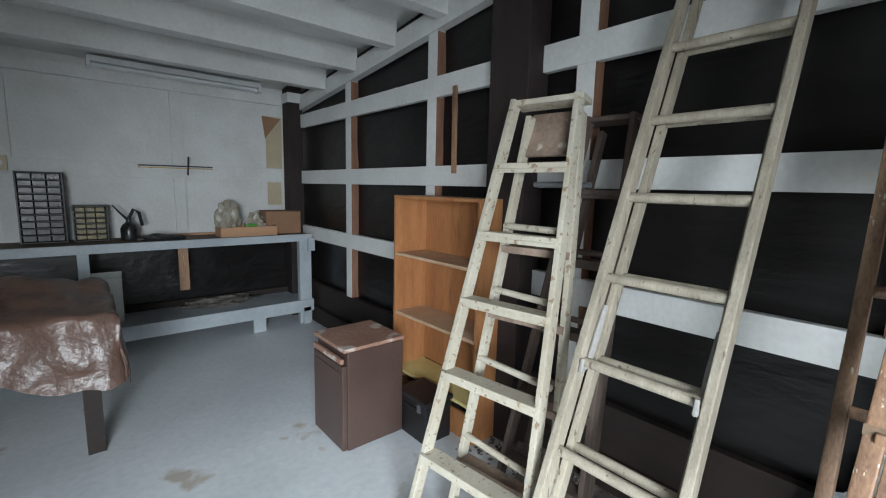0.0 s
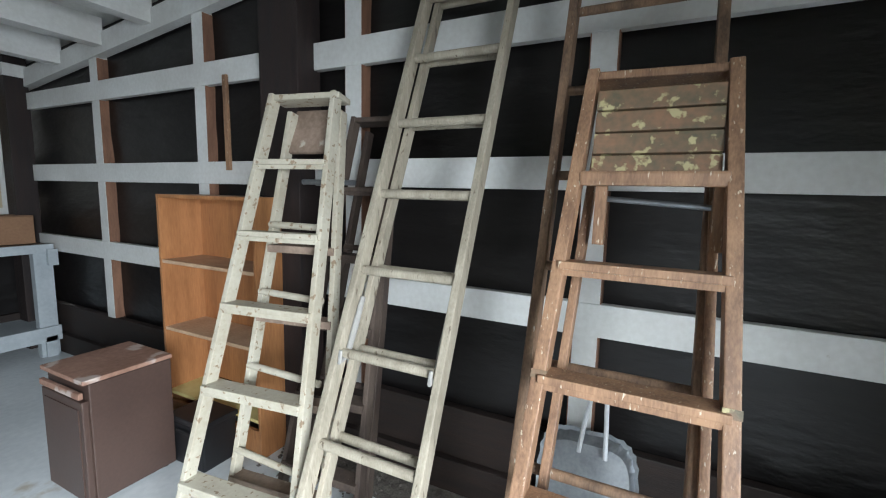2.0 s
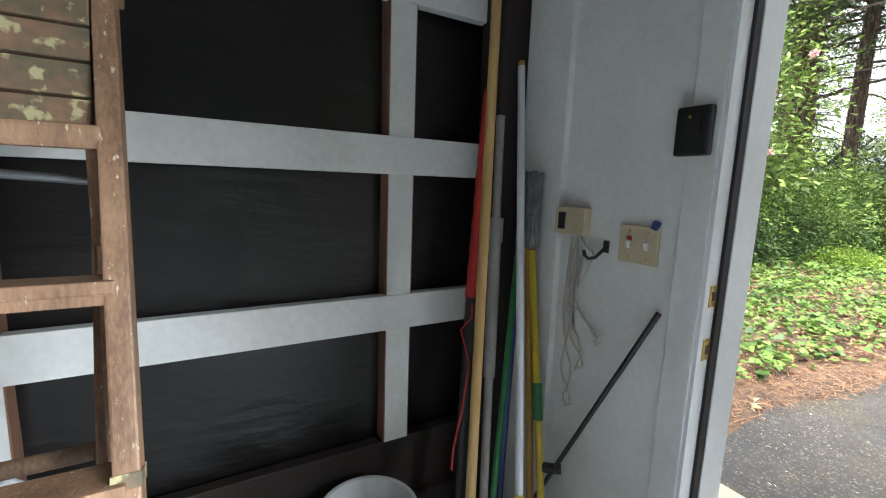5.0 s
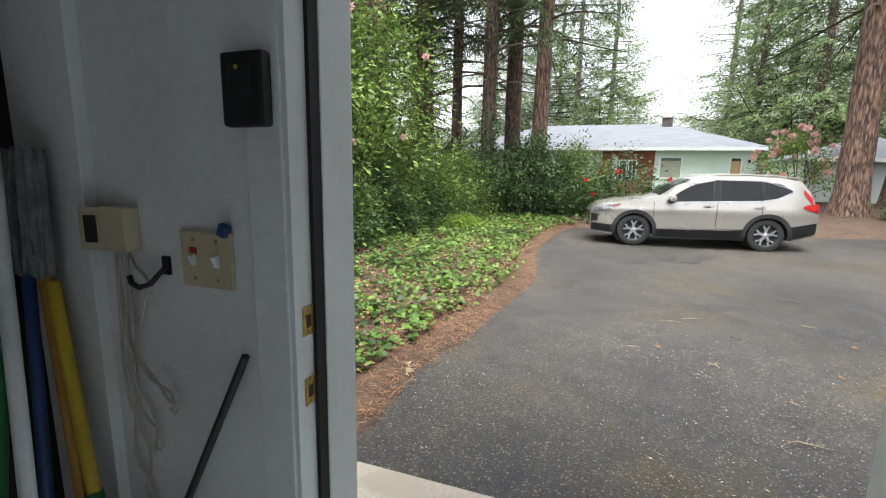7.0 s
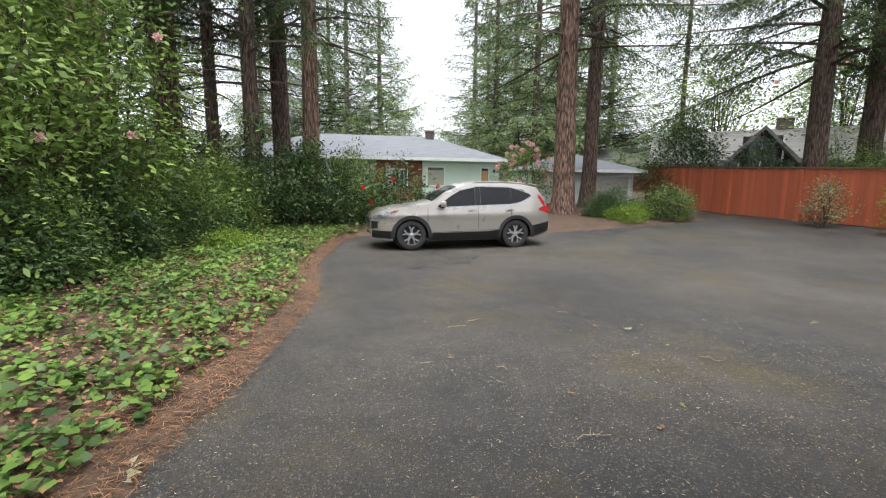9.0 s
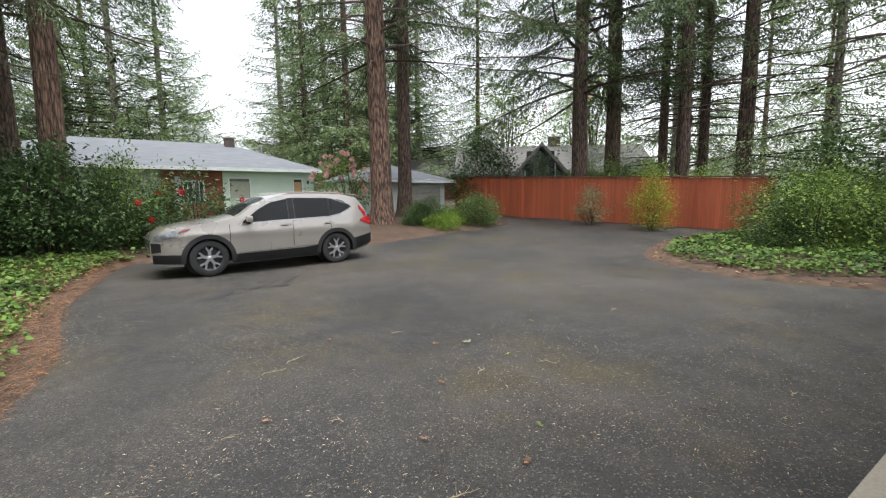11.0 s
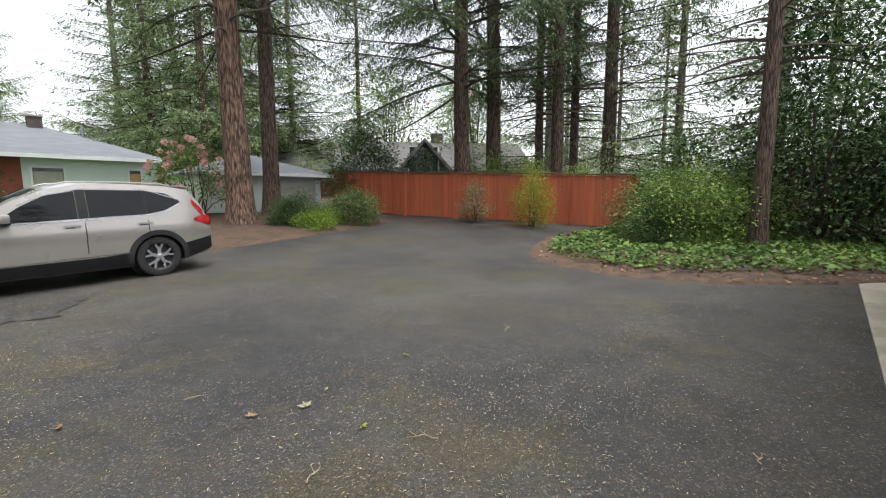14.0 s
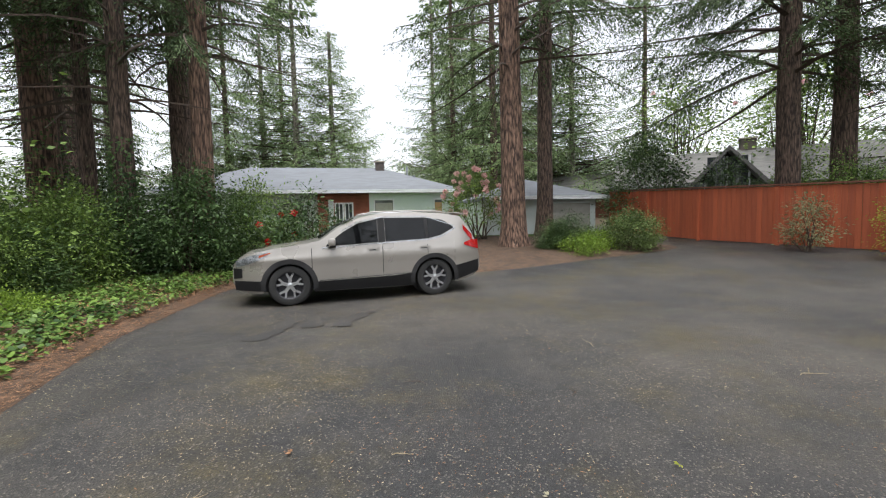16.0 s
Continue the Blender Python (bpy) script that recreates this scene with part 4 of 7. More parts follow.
part("chimney_cap", bm_box((5.4, HY + 3.6, 5.33), (0.65, 0.6, 0.08)), "concrete", ch)
part("vent_pipe", bm_rod((7.0, HY + 2.4, 4.0), (7.0, HY + 2.4, 4.9), 0.06), "steel", house)
part("vent_pipe", bm_rod((7.35, HY + 2.0, 3.9), (7.35, HY + 2.0, 4.3), 0.1), "steel", house)
lamp = part("wall_lamp", bm_box((9.05, HY - 0.06, 2.55), (0.1, 0.1, 0.18), None, 0.01), "black", house)

g2 = thing("garage_outbuilding", (13.8, 20.7, 0.8), "small pale grey garage with a hipped roof and closed door", "garage")
bm = bmesh.new()
box(bm, (13.55, 23.2, 1.55), (2.5, 5.0, 1.6))
for k in range(8):
    z = 0.75 + 0.2 * k
    prism(bm, [(20.674, z), (20.69, z + 0.196), (20.71, z + 0.196), (20.71, z)], "x", 12.3, 14.8)
part("wall", bm, "siding", g2)
gd = part("door", bm_box((13.55, 20.66, 1.4), (1.9, 0.04, 1.5)), "curtain", g2, "closed pale garage door")
for k in range(3):
    part("panel", bm_box((13.55, 20.632, 0.95 + 0.5 * k), (1.7, 0.02, 0.4), None, 0.006), "curtain", gd)
bm = bmesh.new()
hip_roof(bm, 9.2, 15.25, 20.2, 26, 2.33, 1.0)
part("roof", bm, "roof", g2)
part("fascia", bm_box((12.22, 20.185, 2.4), (6.05, 0.03, 0.16)), "white_ext", g2)
part("wall_side", bm_box((10.8, 23.2, 1.55), (2.9, 4.9, 1.6)), "siding", g2)


def gable_house(at, turn, label):
    """A dark house with a steep roof, a cross gable of tall windows and a low wing."""
    m = pose(*at, 0, 0, turn)
    e = thing("neighbour_house", m, label, "house")

    def put(name, bm, mat, par=e, lab=""):
        bmesh.ops.transform(bm, matrix=m, verts=bm.verts)
        return part(name, bm, mat, par, lab)
    put("wall", bm_box((0, 4, 1.5), (14, 7, 3.2)), "darkwood")
    bm = bmesh.new()
    prism(bm, [(-0.4, 2.9), (4, 5.4), (8.4, 2.9), (8.4, 3.1), (4, 5.62), (-0.4, 3.1)], "x", -7.6, 7.6)
    put("roof", bm, "roof2", e, "weathered grey shake roof")
    bm = bmesh.new()
    prism(bm, [(-3.6, 2.3), (-1.3, 4.9), (1.0, 2.3), (1.3, 2.3), (-1.3, 5.15), (-3.9, 2.3)], "y", -2.4, 4.5)
    put("gable_roof", bm, "roof2", e, "steep cross gable roof")
    bm = bmesh.new()
    prism(bm, [(-3.5, 0), (0.9, 0), (0.9, 2.4), (-1.3, 4.85), (-3.5, 2.4)], "y", -1.6, 3)
    put("gable_wall", bm, "darkwood")
    for i in range(4):
        x = -2.9 + i * 1.07
        h = 1.9 + (1.7 if i in (1, 2) else 0.3)
        w = put("window", bm_box((x, -1.63, 1.0 + h / 2), (0.9, 0.04, h)), "pane")
        put("mullion", bm_box((x + 0.52, -1.66, 1.0 + h / 2), (0.1, 0.06, h)), "white_ext", w)
    c = put("chimney", bm_box((0.6, 4.2, 5.8), (0.9, 0.7, 1.0)), "brickdark")
    put("chimney_cap", bm_box((0.6, 4.2, 6.34), (1.0, 0.8, 0.08)), "concrete", c)
    put("wing", bm_box((-10.5, 5, 1.6), (5.5, 5, 3.2)), "fencedark")
    bm = bmesh.new()
    prism(bm, [(2.1, 3.1), (5, 4.5), (8, 3.1), (8, 3.3), (5, 4.72), (2.1, 3.3)], "x", -13.6, -7.4)
    put("wing_roof", bm, "roof2", e, "low shake roof of the wing")
    return e


gable_house((26.8, 23.7, 0.2), -38, "dark wooden house with a steep grey gable behind the fence")


# ---- car ----
def suv(at, turn):
    """A compact SUV, modelled with its nose at -x, wheels on z = 0."""
    m = pose(*at, 0, 0, turn)
    e = thing("car", m, "champagne silver compact SUV parked on the driveway", "car")
    L0, L1 = -2.30, 2.29
    FW, RW = -1.36, 1.30

    def interp(t, pts):
        for (a, b), (c, d) in zip(pts, pts[1:]):
            if t <= c:
                u = (t - a) / (c - a)
                u = u * u * (3 - 2 * u) * 0.35 + u * 0.65
                return b + (d - b) * max(0, min(1, u))
        return pts[-1][1]

    TOP = [(-2.30, 0.72), (-2.24, 0.86), (-2.05, 0.97), (-1.6, 1.06), (-1.05, 1.13), (-0.86, 1.17), (-0.45, 1.42), (-0.1, 1.57), (0.3, 1.645), (0.9, 1.66), (1.5, 1.63), (1.88, 1.57), (2.06, 1.36), (2.2, 1.08), (2.27, 0.88), (2.29, 0.72)]
    BOT = [(-2.30, 0.42), (-2.2, 0.27), (-1.9, 0.23), (-0.9, 0.22), (1.0, 0.22), (1.75, 0.24), (2.15, 0.33), (2.29, 0.5)]

    def top(x):
        return interp(x, TOP)

    def bot(x):
        z = interp(x, BOT)
        for w in (FW, RW):
            d = abs(x - w)
            if d < 0.405:
                z = max(z, 0.34 + math.sqrt(0.405 ** 2 - d * d))
        return z

    def half(x, z):
        u = max(0.0, (-1.35 - x) / 0.95)
        v = max(0.0, (x - 1.6) / 0.69)
        w = 0.925 - 0.30 * u ** 2.2 - 0.16 * v ** 2.2
        if z < 0.5:
            w -= 0.05 * ((0.5 - z) / 0.3) ** 2
        belt = 0.98 + 0.05 * (x + 1) / 3
        if z > belt:
            w -= 0.03 + 0.30 * (z - belt) ** 1.15
        elif z > belt - 0.12:
            w -= 0.03 * (z - belt + 0.12) / 0.12
        w += 0.012 * math.exp(-((z - 0.80) / 0.05) ** 2)
        return w

    xs = sorted({round(L0 + (L1 - L0) * i / 110, 4) for i in range(111)} | {w + s for w in (FW, RW) for s in (-0.4049, 0.4049, -0.39, 0.39)})
    K, J = 22, 10
    bm = bmesh.new()
    cols = []
    for x in xs:
        zt, zb = top(x), bot(x)
        ring = []
        for s in (-1, 1):
            side = []
            for k in range(K + 1):
                z = zb + (zt - 0.045 - zb) * k / K
                side.append(bm.verts.new((x, s * half(x, z), z)))
            ring.append(side)
        w = half(x, zt - 0.045)
        cap = []
        for j in range(1, J):
            u = -1 + 2 * j / J
            cap.append(bm.verts.new((x, w * u * (1 - 0.06 * u * u), zt - 0.045 * abs(u) ** 3)))
        cols.append(ring[0] + cap + ring[1][::-1])
    for a, b in zip(cols, cols[1:]):
        for k in range(len(a) - 1):
            bm.faces.new((a[k], b[k], b[k + 1], a[k + 1]))
    bm.faces.new(cols[0]), bm.faces.new(cols[-1][::-1])

    def put(name, bm, mat, par=e, lab="", smooth=True):
        bmesh.ops.transform(bm, matrix=m, verts=bm.verts)
        return part(name, bm, mat, par, lab, smooth)

    body = put("body", bm, "carpaint", e, "champagne silver painted body")
    put("underbody", bm_box((0, 0, 0.5), (3.6, 1.5, 0.5)), "black", smooth=False)

    def skin(name, outline, mat, s, off=0.005, par=e, lab="", sub=10):
        """A panel that follows the car's side, bounded by lower and upper edges over x."""
        bm = bmesh.new()
        lo, hi = outline
        xa, xb = lo[0][0], lo[-1][0]
        rows = []
        n = max(4, int((xb - xa) / 0.05))
        for i in range(n + 1):
            x = xa + (xb - xa) * i / n
            za, zb = lin(x, lo), lin(x, hi)
            rows.append([bm.verts.new((x, s * (half(x, za + (zb - za) * k / sub) + off), za + (zb - za) * k / sub)) for k in range(sub + 1)])
        for a, b in zip(rows, rows[1:]):
            for k in range(sub):
                bm.faces.new((a[k], b[k], b[k + 1], a[k + 1]))
        bmesh.ops.solidify(bm, geom=bm.faces[:], thickness=0.004)
        return put(name, bm, mat, par, lab)

    def lin(x, pts):
        for (a, b), (c, d) in zip(pts, pts[1:]):
            if x <= c + 1e-6:
                return b + (d - b) * (x - a) / (c - a)
        return pts[-1][1]

    for s in (-1, 1):
        skin("window", ([(-0.72, 1.02), (0.22, 1.065)], [(-0.72, 1.04), (-0.42, 1.27), (-0.15, 1.42), (0.22, 1.50)]), "glass", s, lab="dark tinted front side window")
        skin("window", ([(0.36, 1.07), (1.14, 1.10)], [(0.36, 1.515), (1.14, 1.51)]), "glass", s, lab="dark tinted rear side window")
        skin("window", ([(1.2, 1.11), (1.45, 1.16), (1.72, 1.30)], [(1.2, 1.50), (1.5, 1.46), (1.72, 1.32)]), "glass", s, lab="dark tinted quarter window")
        skin("pillar", ([(0.225, 1.06), (0.355, 1.07)], [(0.225, 1.51), (0.355, 1.52)]), "cladding", s)
        skin("pillar", ([(1.125, 1.10), (1.2, 1.11)], [(1.125, 1.51), (1.2, 1.50)]), "cladding", s)
        skin("window_trim", ([(-0.8, 0.985), (0.3, 1.04), (1.2, 1.082), (1.48, 1.135), (1.76, 1.29)], [(-0.8, 1.003), (0.3, 1.058), (1.2, 1.10), (1.48, 1.155), (1.76, 1.315)]), "chrome", s, 0.008, sub=2)
        skin("roof_trim", ([(-0.45, 1.275), (-0.15, 1.435), (0.3, 1.525), (1.15, 1.525), (1.74, 1.33)], [(-0.45, 1.29), (-0.15, 1.45), (0.3, 1.54), (1.15, 1.54), (1.74, 1.345)]), "chrome", s, 0.007, sub=2)
        skin("sill_cladding", ([(-0.95, 0.225), (0.9, 0.225)], [(-0.95, 0.40), (0.5, 0.43), (0.9, 0.47)]), "cladding", s, 0.014)
        skin("sill_strip", ([(-0.85, 0.405), (0.85, 0.46)], [(-0.85, 0.425), (0.85, 0.48)]), "chrome", s, 0.02, sub=2)
        skin("bumper", ([(-2.27, 0.30), (-1.77, 0.27)], [(-2.27, 0.47), (-1.77, 0.45)]), "cladding", s, 0.012, lab="black lower front bumper")
        skin("bumper", ([(1.71, 0.27), (2.25, 0.42)], [(1.71, 0.56), (2.25, 0.66)]), "cladding", s, 0.012, lab="black lower rear bumper")
        skin("headlight", ([(-2.24, 0.70), (-2.0, 0.76), (-1.70, 0.90)], [(-2.24, 0.81), (-2.0, 0.90), (-1.70, 0.955)]), "headlens", s, 0.008, lab="clear headlight")
        skin("grille_side", ([(-2.285, 0.50), (-2.14, 0.52)], [(-2.285, 0.69), (-2.14, 0.68)]), "cladding", s, 0.009, sub=3, lab="black grille end")
        skin("side_marker", ([(-1.85, 0.86), (-1.66, 0.935)], [(-1.85, 0.90), (-1.66, 0.95)]), "amber", s, 0.011, sub=2)
        skin("taillight", ([(1.92, 0.96), (2.02, 0.93), (2.25, 0.86)], [(1.92, 1.0), (2.06, 1.05), (2.25, 1.06)]), "redlens", s, 0.012, lab="red tail light")
        skin("taillight", ([(1.93, 1.26), (2.12, 1.02)], [(1.93, 1.36), (2.12, 1.16)]), "redlens", s, 0.012, lab="red upper tail light")
        for xa in (-0.98, 0.29, 1.16):
            skin("door_gap", ([(xa, 0.5), (xa + 0.012, 0.5)], [(xa, 1.0), (xa + 0.012, 1.0)]), "black", s, 0.0025, sub=8)
        for xa in (0.02, 1.0):
            h = skin("door_handle", ([(xa, 0.935), (xa + 0.22, 0.94)], [(xa, 0.965), (xa + 0.22, 0.97)]), "carpaint", s, 0.03, sub=3)
            skin("handle_recess", ([(xa + 0.03, 0.918), (xa + 0.15, 0.921)], [(xa + 0.03, 0.937), (xa + 0.15, 0.94)]), "cladding", s, 0.003, par=h, sub=3)
        for w in (FW, RW):
            bm = bmesh.new()
            n = 28
            prev = None
            for i in range(n + 1):
                a = math.radians(-8 + 196 * i / n)
                cur = []
                for r, o in ((0.40, -0.03), (0.40, 0.016), (0.485, 0.016), (0.485, -0.01)):
                    x, z = w + r * math.cos(a), max(0.235, 0.34 + r * math.sin(a))
                    cur.append(bm.verts.new((x, s * (half(x, min(z, top(x) - 0.05)) + o), z)))
                if prev:
                    for k in range(3):
                        bm.faces.new((prev[k], cur[k], cur[k + 1], prev[k + 1]))
                prev = cur
            put("arch_trim", bm, "cladding", e, "black wheel arch trim")
            liner = bmesh.new()
            rod(liner, (w, s * 0.62, 0.36), (w, s * 0.63, 0.36), 0.41, seg=28)
            put("arch_liner", liner, "black")
        bm = bmesh.new()
        box(bm, (-0.62, s * 1.02, 1.10), (0.13, 0.2, 0.13), (0, 0, s * 8), 0.04)
        mirror = put("mirror", bm, "carpaint", e, "silver door mirror")
        put("mirror_foot", bm_box((-0.60, s * 0.92, 1.03), (0.1, 0.14, 0.03)), "cladding", mirror)
        rail_bm = bmesh.new()
        tube(rail_bm, [(0.0, s * 0.62, 1.595), (0.15, s * 0.62, 1.635), (0.9, s * 0.61, 1.65), (1.5, s * 0.6, 1.63), (1.65, s * 0.6, 1.595)], 0.012)
        put("roof_rail", rail_bm, "carpaint")

    # windscreen and tailgate glass, across the body
    def cross(name, prof, mat, shrink, lab):
        bm = bmesh.new()
        rows = []
        for x, z in prof:
            w = half(x, z - 0.05) - shrink
            rows.append([bm.verts.new((x - 0.004, w * u * (1 - 0.06 * u * u), z + 0.006 - 0.045 * abs(u) ** 3)) for u in [-1 + k / 5 for k in range(11)]])
        for a, b in zip(rows, rows[1:]):
            for k in range(10):
                bm.faces.new((a[k], b[k], b[k + 1], a[k + 1]))
        bmesh.ops.solidify(bm, geom=bm.faces[:], thickness=0.004)
        put(name, bm, mat, e, lab)
    cross("windscreen", [(x, top(x)) for x in [-0.84 + 0.06 * i for i in range(12)]], "glass", 0.06, "raked windscreen")
    cross("rear_window", [(x, top(x) + 0.002) for x in [1.93 + 0.03 * i for i in range(8)]], "glass", 0.1, "tailgate window")
    put("grille", bm_box((-2.285, 0, 0.68), (0.04, 1.1, 0.14), None, 0.01), "cladding")
    put("grille_bar", bm_box((-2.306, 0, 0.70), (0.02, 0.9, 0.03), None, 0.006), "chrome")
    fin = bmesh.new()
    prism(fin, [(1.45, 1.62), (1.62, 1.62), (1.6, 1.70), (1.57, 1.70)], "y", -0.02, 0.02)
    put("antenna", fin, "carpaint", smooth=False)
    put("spoiler", bm_box((1.93, 0, 1.585), (0.22, 1.16, 0.03), (0, 9, 0), 0.01), "carpaint")
    for w in (FW, RW):
        for s in (-1, 1):
            tyre = bmesh.new()
            f = Matrix.Translation((w, s * 0.80, 0.355)) @ Euler((radians(-90 * s), 0, 0)).to_matrix().to_4x4()
            lathe(tyre, [(0.235, -0.10), (0.30, -0.112), (0.345, -0.095), (0.356, -0.06), (0.356, 0.06), (0.345, 0.095), (0.30, 0.112), (0.235, 0.10), (0.23, 0.08)], f, 40)
            wheel = put("wheel", tyre, "rubber", e, "black tyre")
            rim = bmesh.new()
            lathe(rim, [(0.0, 0.03), (0.20, 0.03), (0.226, 0.06), (0.226, 0.095), (0.243, 0.104), (0.248, 0.09)], f, 40)
            put("rim", rim, "alloydark", wheel)
            for i in range(5):
                sp = bmesh.new()
                a = i * math.tau / 5 + 0.3
                fm = f @ Matrix.Rotation(a, 4, "Z")
                prism(sp, [(0.03, -0.03), (0.12, -0.026), (0.18, -0.062), (0.235, -0.078), (0.237, -0.045), (0.195, -0.032), (0.145, 0.0), (0.195, 0.032), (0.237, 0.045), (0.235, 0.078), (0.18, 0.062), (0.12, 0.026), (0.03, 0.03)], "z", 0.05, 0.088)
                bmesh.ops.transform(sp, matrix=fm, verts=sp.verts)
                put("spoke", sp, "alloy", wheel, "machined alloy spoke", False)
            hub = bmesh.new()
            lathe(hub, [(0.0, 0.097), (0.03, 0.096), (0.05, 0.085), (0.052, 0.05)], f, 20)
            put("hub_cap", hub, "alloy", wheel)
    return e


suv((3.60, 11.11, 0.0), 5.4)


# ---- things in the garage ----
def lean(p, q, z):
    """The point at height z on the line through p and q."""
    p, q = Vector(p), Vector(q)
    return p + (q - p) * ((z - p.z) / (q.z - p.z))


def straight_ladder(name, foot_l, foot_r, top_l, top_r, rungs, mat, label, rail=(0.035, 0.075), rr=0.017):
    e = thing(name, (Vector(foot_l) + Vector(foot_r)) / 2, label, "ladder")
    out = (Vector(foot_r) - Vector(foot_l)).cross(Vector(top_l) - Vector(foot_l)).normalized()
    for f, t in ((foot_l, top_l), (foot_r, top_r)):
        part("rail", bm_beam(f, t, rail[0], rail[1], up=out, bevel=0.005), mat, e)
    for z in rungs:
        part("rung", bm_rod(lean(foot_l, top_l, z), lean(foot_r, top_r, z), rr, seg=12), mat, e, smooth=True)
    return e


def ext_x(z):
    return 0.262 + 0.42 * (2.03 - z)


NX, NZ = -0.922 * 0.06, -0.387 * 0.06
lad = straight_ladder("extension_ladder", (ext_x(0.02), -2.40, 0.02), (ext_x(0.02), -2.006, 0.02), (ext_x(2.62), -2.40, 2.62), (ext_x(2.62), -2.006, 2.62),
                      [0.12 + 0.2735 * i for i in range(10)], "greywood", "weathered grey wooden extension ladder leaning on the wall", rail=(0.028, 0.055))
for y in (-2.375, -2.03):
    part("fly_rail", bm_beam((ext_x(0.33) + NX, y, 0.33 + NZ), (ext_x(2.7) + NX, y, 2.7 + NZ), 0.024, 0.045, up=(0.922, 0, 0.387), bevel=0.004), "greywood", lad)
for i in range(8):
    z = 0.425 + 0.2735 * i
    part("fly_rung", bm_rod((ext_x(z) + NX, -2.375, z + NZ - 0.012), (ext_x(z) + NX, -2.03, z + NZ - 0.012), 0.016), "greywood", lad, smooth=True)
for y in (-2.375, -2.03):
    bm = bmesh.new()
    z = 1.12
    tube(bm, [(ext_x(z) - 0.02, y, z), (ext_x(z - 0.1) - 0.015, y, z - 0.1), (ext_x(z - 0.19) - 0.01, y, z - 0.19), (ext_x(z - 0.2) + 0.025, y, z - 0.2), (ext_x(z - 0.15) + 0.04, y, z - 0.16)], [0.009, 0.012, 0.010, 0.009, 0.006])
    part("rung_lock", bm, "pole_grey", lad, "cast metal rung hook", True)


def step_ladder(name, fl, fr, tl, tr, steps, mat, tread, label, back=0.22, rail=(0.024, 0.052), depth=0.085, rungs=True, cap=True):
    """A folded step ladder: front rails with treads, and rear legs close behind."""
    e = thing(name, (Vector(fl) + Vector(fr)) / 2, label, "step ladder")
    fl, fr, tl, tr = map(Vector, (fl, fr, tl, tr))
    out = (fr - fl).cross(tl - fl).normalized()
    if out.x < 0:
        out = -out
    for f, t in ((fl, tl), (fr, tr)):
        part("front_rail", bm_beam(f, t, rail[0], rail[1], up=out, bevel=0.004), mat, e)
        in_y = 0.035 if f is fl else -0.035
        b0 = Vector((f.x - back, f.y + in_y, 0.02))
        b1 = Vector((t.x - 0.07, t.y + in_y * 0.8, t.z - 0.06))
        part("rear_leg", bm_beam(b0, b1, 0.024, 0.045, up=out, bevel=0.003), mat, e)
    for z in steps:
        a, b = lean(fl, tl, z), lean(fr, tr, z)
        st = part("step", bm_beam(a, b, 0.022, depth, up=(1, 0, 0.05), bevel=0.004), tread, e)
        part("step_brace", bm_beam(a + Vector((0.03, 0, -0.018)), b + Vector((0.03, 0, -0.018)), 0.016, 0.012, up=(1, 0, 0)), mat, st)
    if rungs:
        for z in steps[1:]:
            k = (tl.z - z) / tl.z
            xa = lean(fl, tl, z).x - 0.06 - (back - 0.06) * k
            part("rear_bar", bm_rod((xa, lean(fl, tl, z).y + 0.03, z + 0.03), (xa, lean(fr, tr, z).y - 0.03, z + 0.03), 0.014), tread, e, smooth=True)
    if cap:
        part("top_step", bm_beam(tl + Vector((-0.03, -0.02, -0.016)), tr + Vector((-0.03, 0.02, -0.016)), 0.024, 0.11, up=(1, 0, 0.1), bevel=0.006), mat, e)
    return e


cream = step_ladder("painted_step_ladder", (1.05, -2.955, 0.02), (1.0, -2.41, 0.02), (0.50, -2.92, 1.88), (0.43, -2.655, 1.885), [1.6, 1.318, 1.044, 0.745, 0.41, 0.13], "cream", "cream",
                    "chipped cream-painted step ladder folded against the wall")
part("pail_shelf", bm_box((0.41, -2.79, 1.74), (0.02, 0.22, 0.2), (0, -22, 8), 0.005), "steptread", cream, "rust-stained folded pail shelf")
part("shelf_bar", bm_rod((0.37, -2.9, 1.53), (0.33, -2.64, 1.53), 0.012), "steel", cream, smooth=True)
for z in (1.25, 0.97, 0.66, 0.33):
    part("rear_slat", bm_beam(lean((0.83, -2.92, 0.02), (0.43, -2.89, 1.82), z), lean((0.78, -2.44, 0.02), (0.36, -2.68, 1.82), z), 0.03, 0.06, up=(1, 0, 0)), "steptread", cream, "bare worn rear slat")
step_ladder("dark_step_ladder", (0.62, -2.86, 0.02), (0.60, -2.44, 0.02), (0.14, -2.78, 1.84), (0.12, -2.58, 1.84), [1.5, 1.2, 0.9, 0.6, 0.3], "darkladder", "darkladder",
            "dark old wooden step ladder standing behind another", back=0.12)

wood = step_ladder("wooden_step_ladder", (1.16, -1.745, 0.02), (1.16, -1.25, 0.02), (0.44, -1.655, 1.86), (0.45, -1.30, 1.85), [1.31, 1.03, 0.75, 0.47, 0.19], "redwood", "redwood",
                   "paint-splashed red-brown wooden step ladder", back=0.20, rail=(0.035, 0.06), rungs=False)
for i in range(4):
    z = 1.765 - 0.062 * i
    part("shelf_board", bm_box((0.50 + 0.016 * i, -1.475, z), (0.022, 0.315, 0.058), (0, -14, 0), 0.003), "splatter", wood, "paint-splattered pail shelf board")
part("shelf_edge", bm_beam((0.585, -1.655, 1.545), (0.585, -1.30, 1.545), 0.035, 0.04, bevel=0.008), "redwood", wood)
for y in (-1.60, -1.315):
    part("shelf_arm", bm_beam((0.55, y, 1.53), (0.56, y, 1.36), 0.03, 0.03), "redwood", wood)
part("spreader", bm_rod((0.5, -1.6, 1.49), (0.52, -1.3, 1.47), 0.008), "steel", wood)
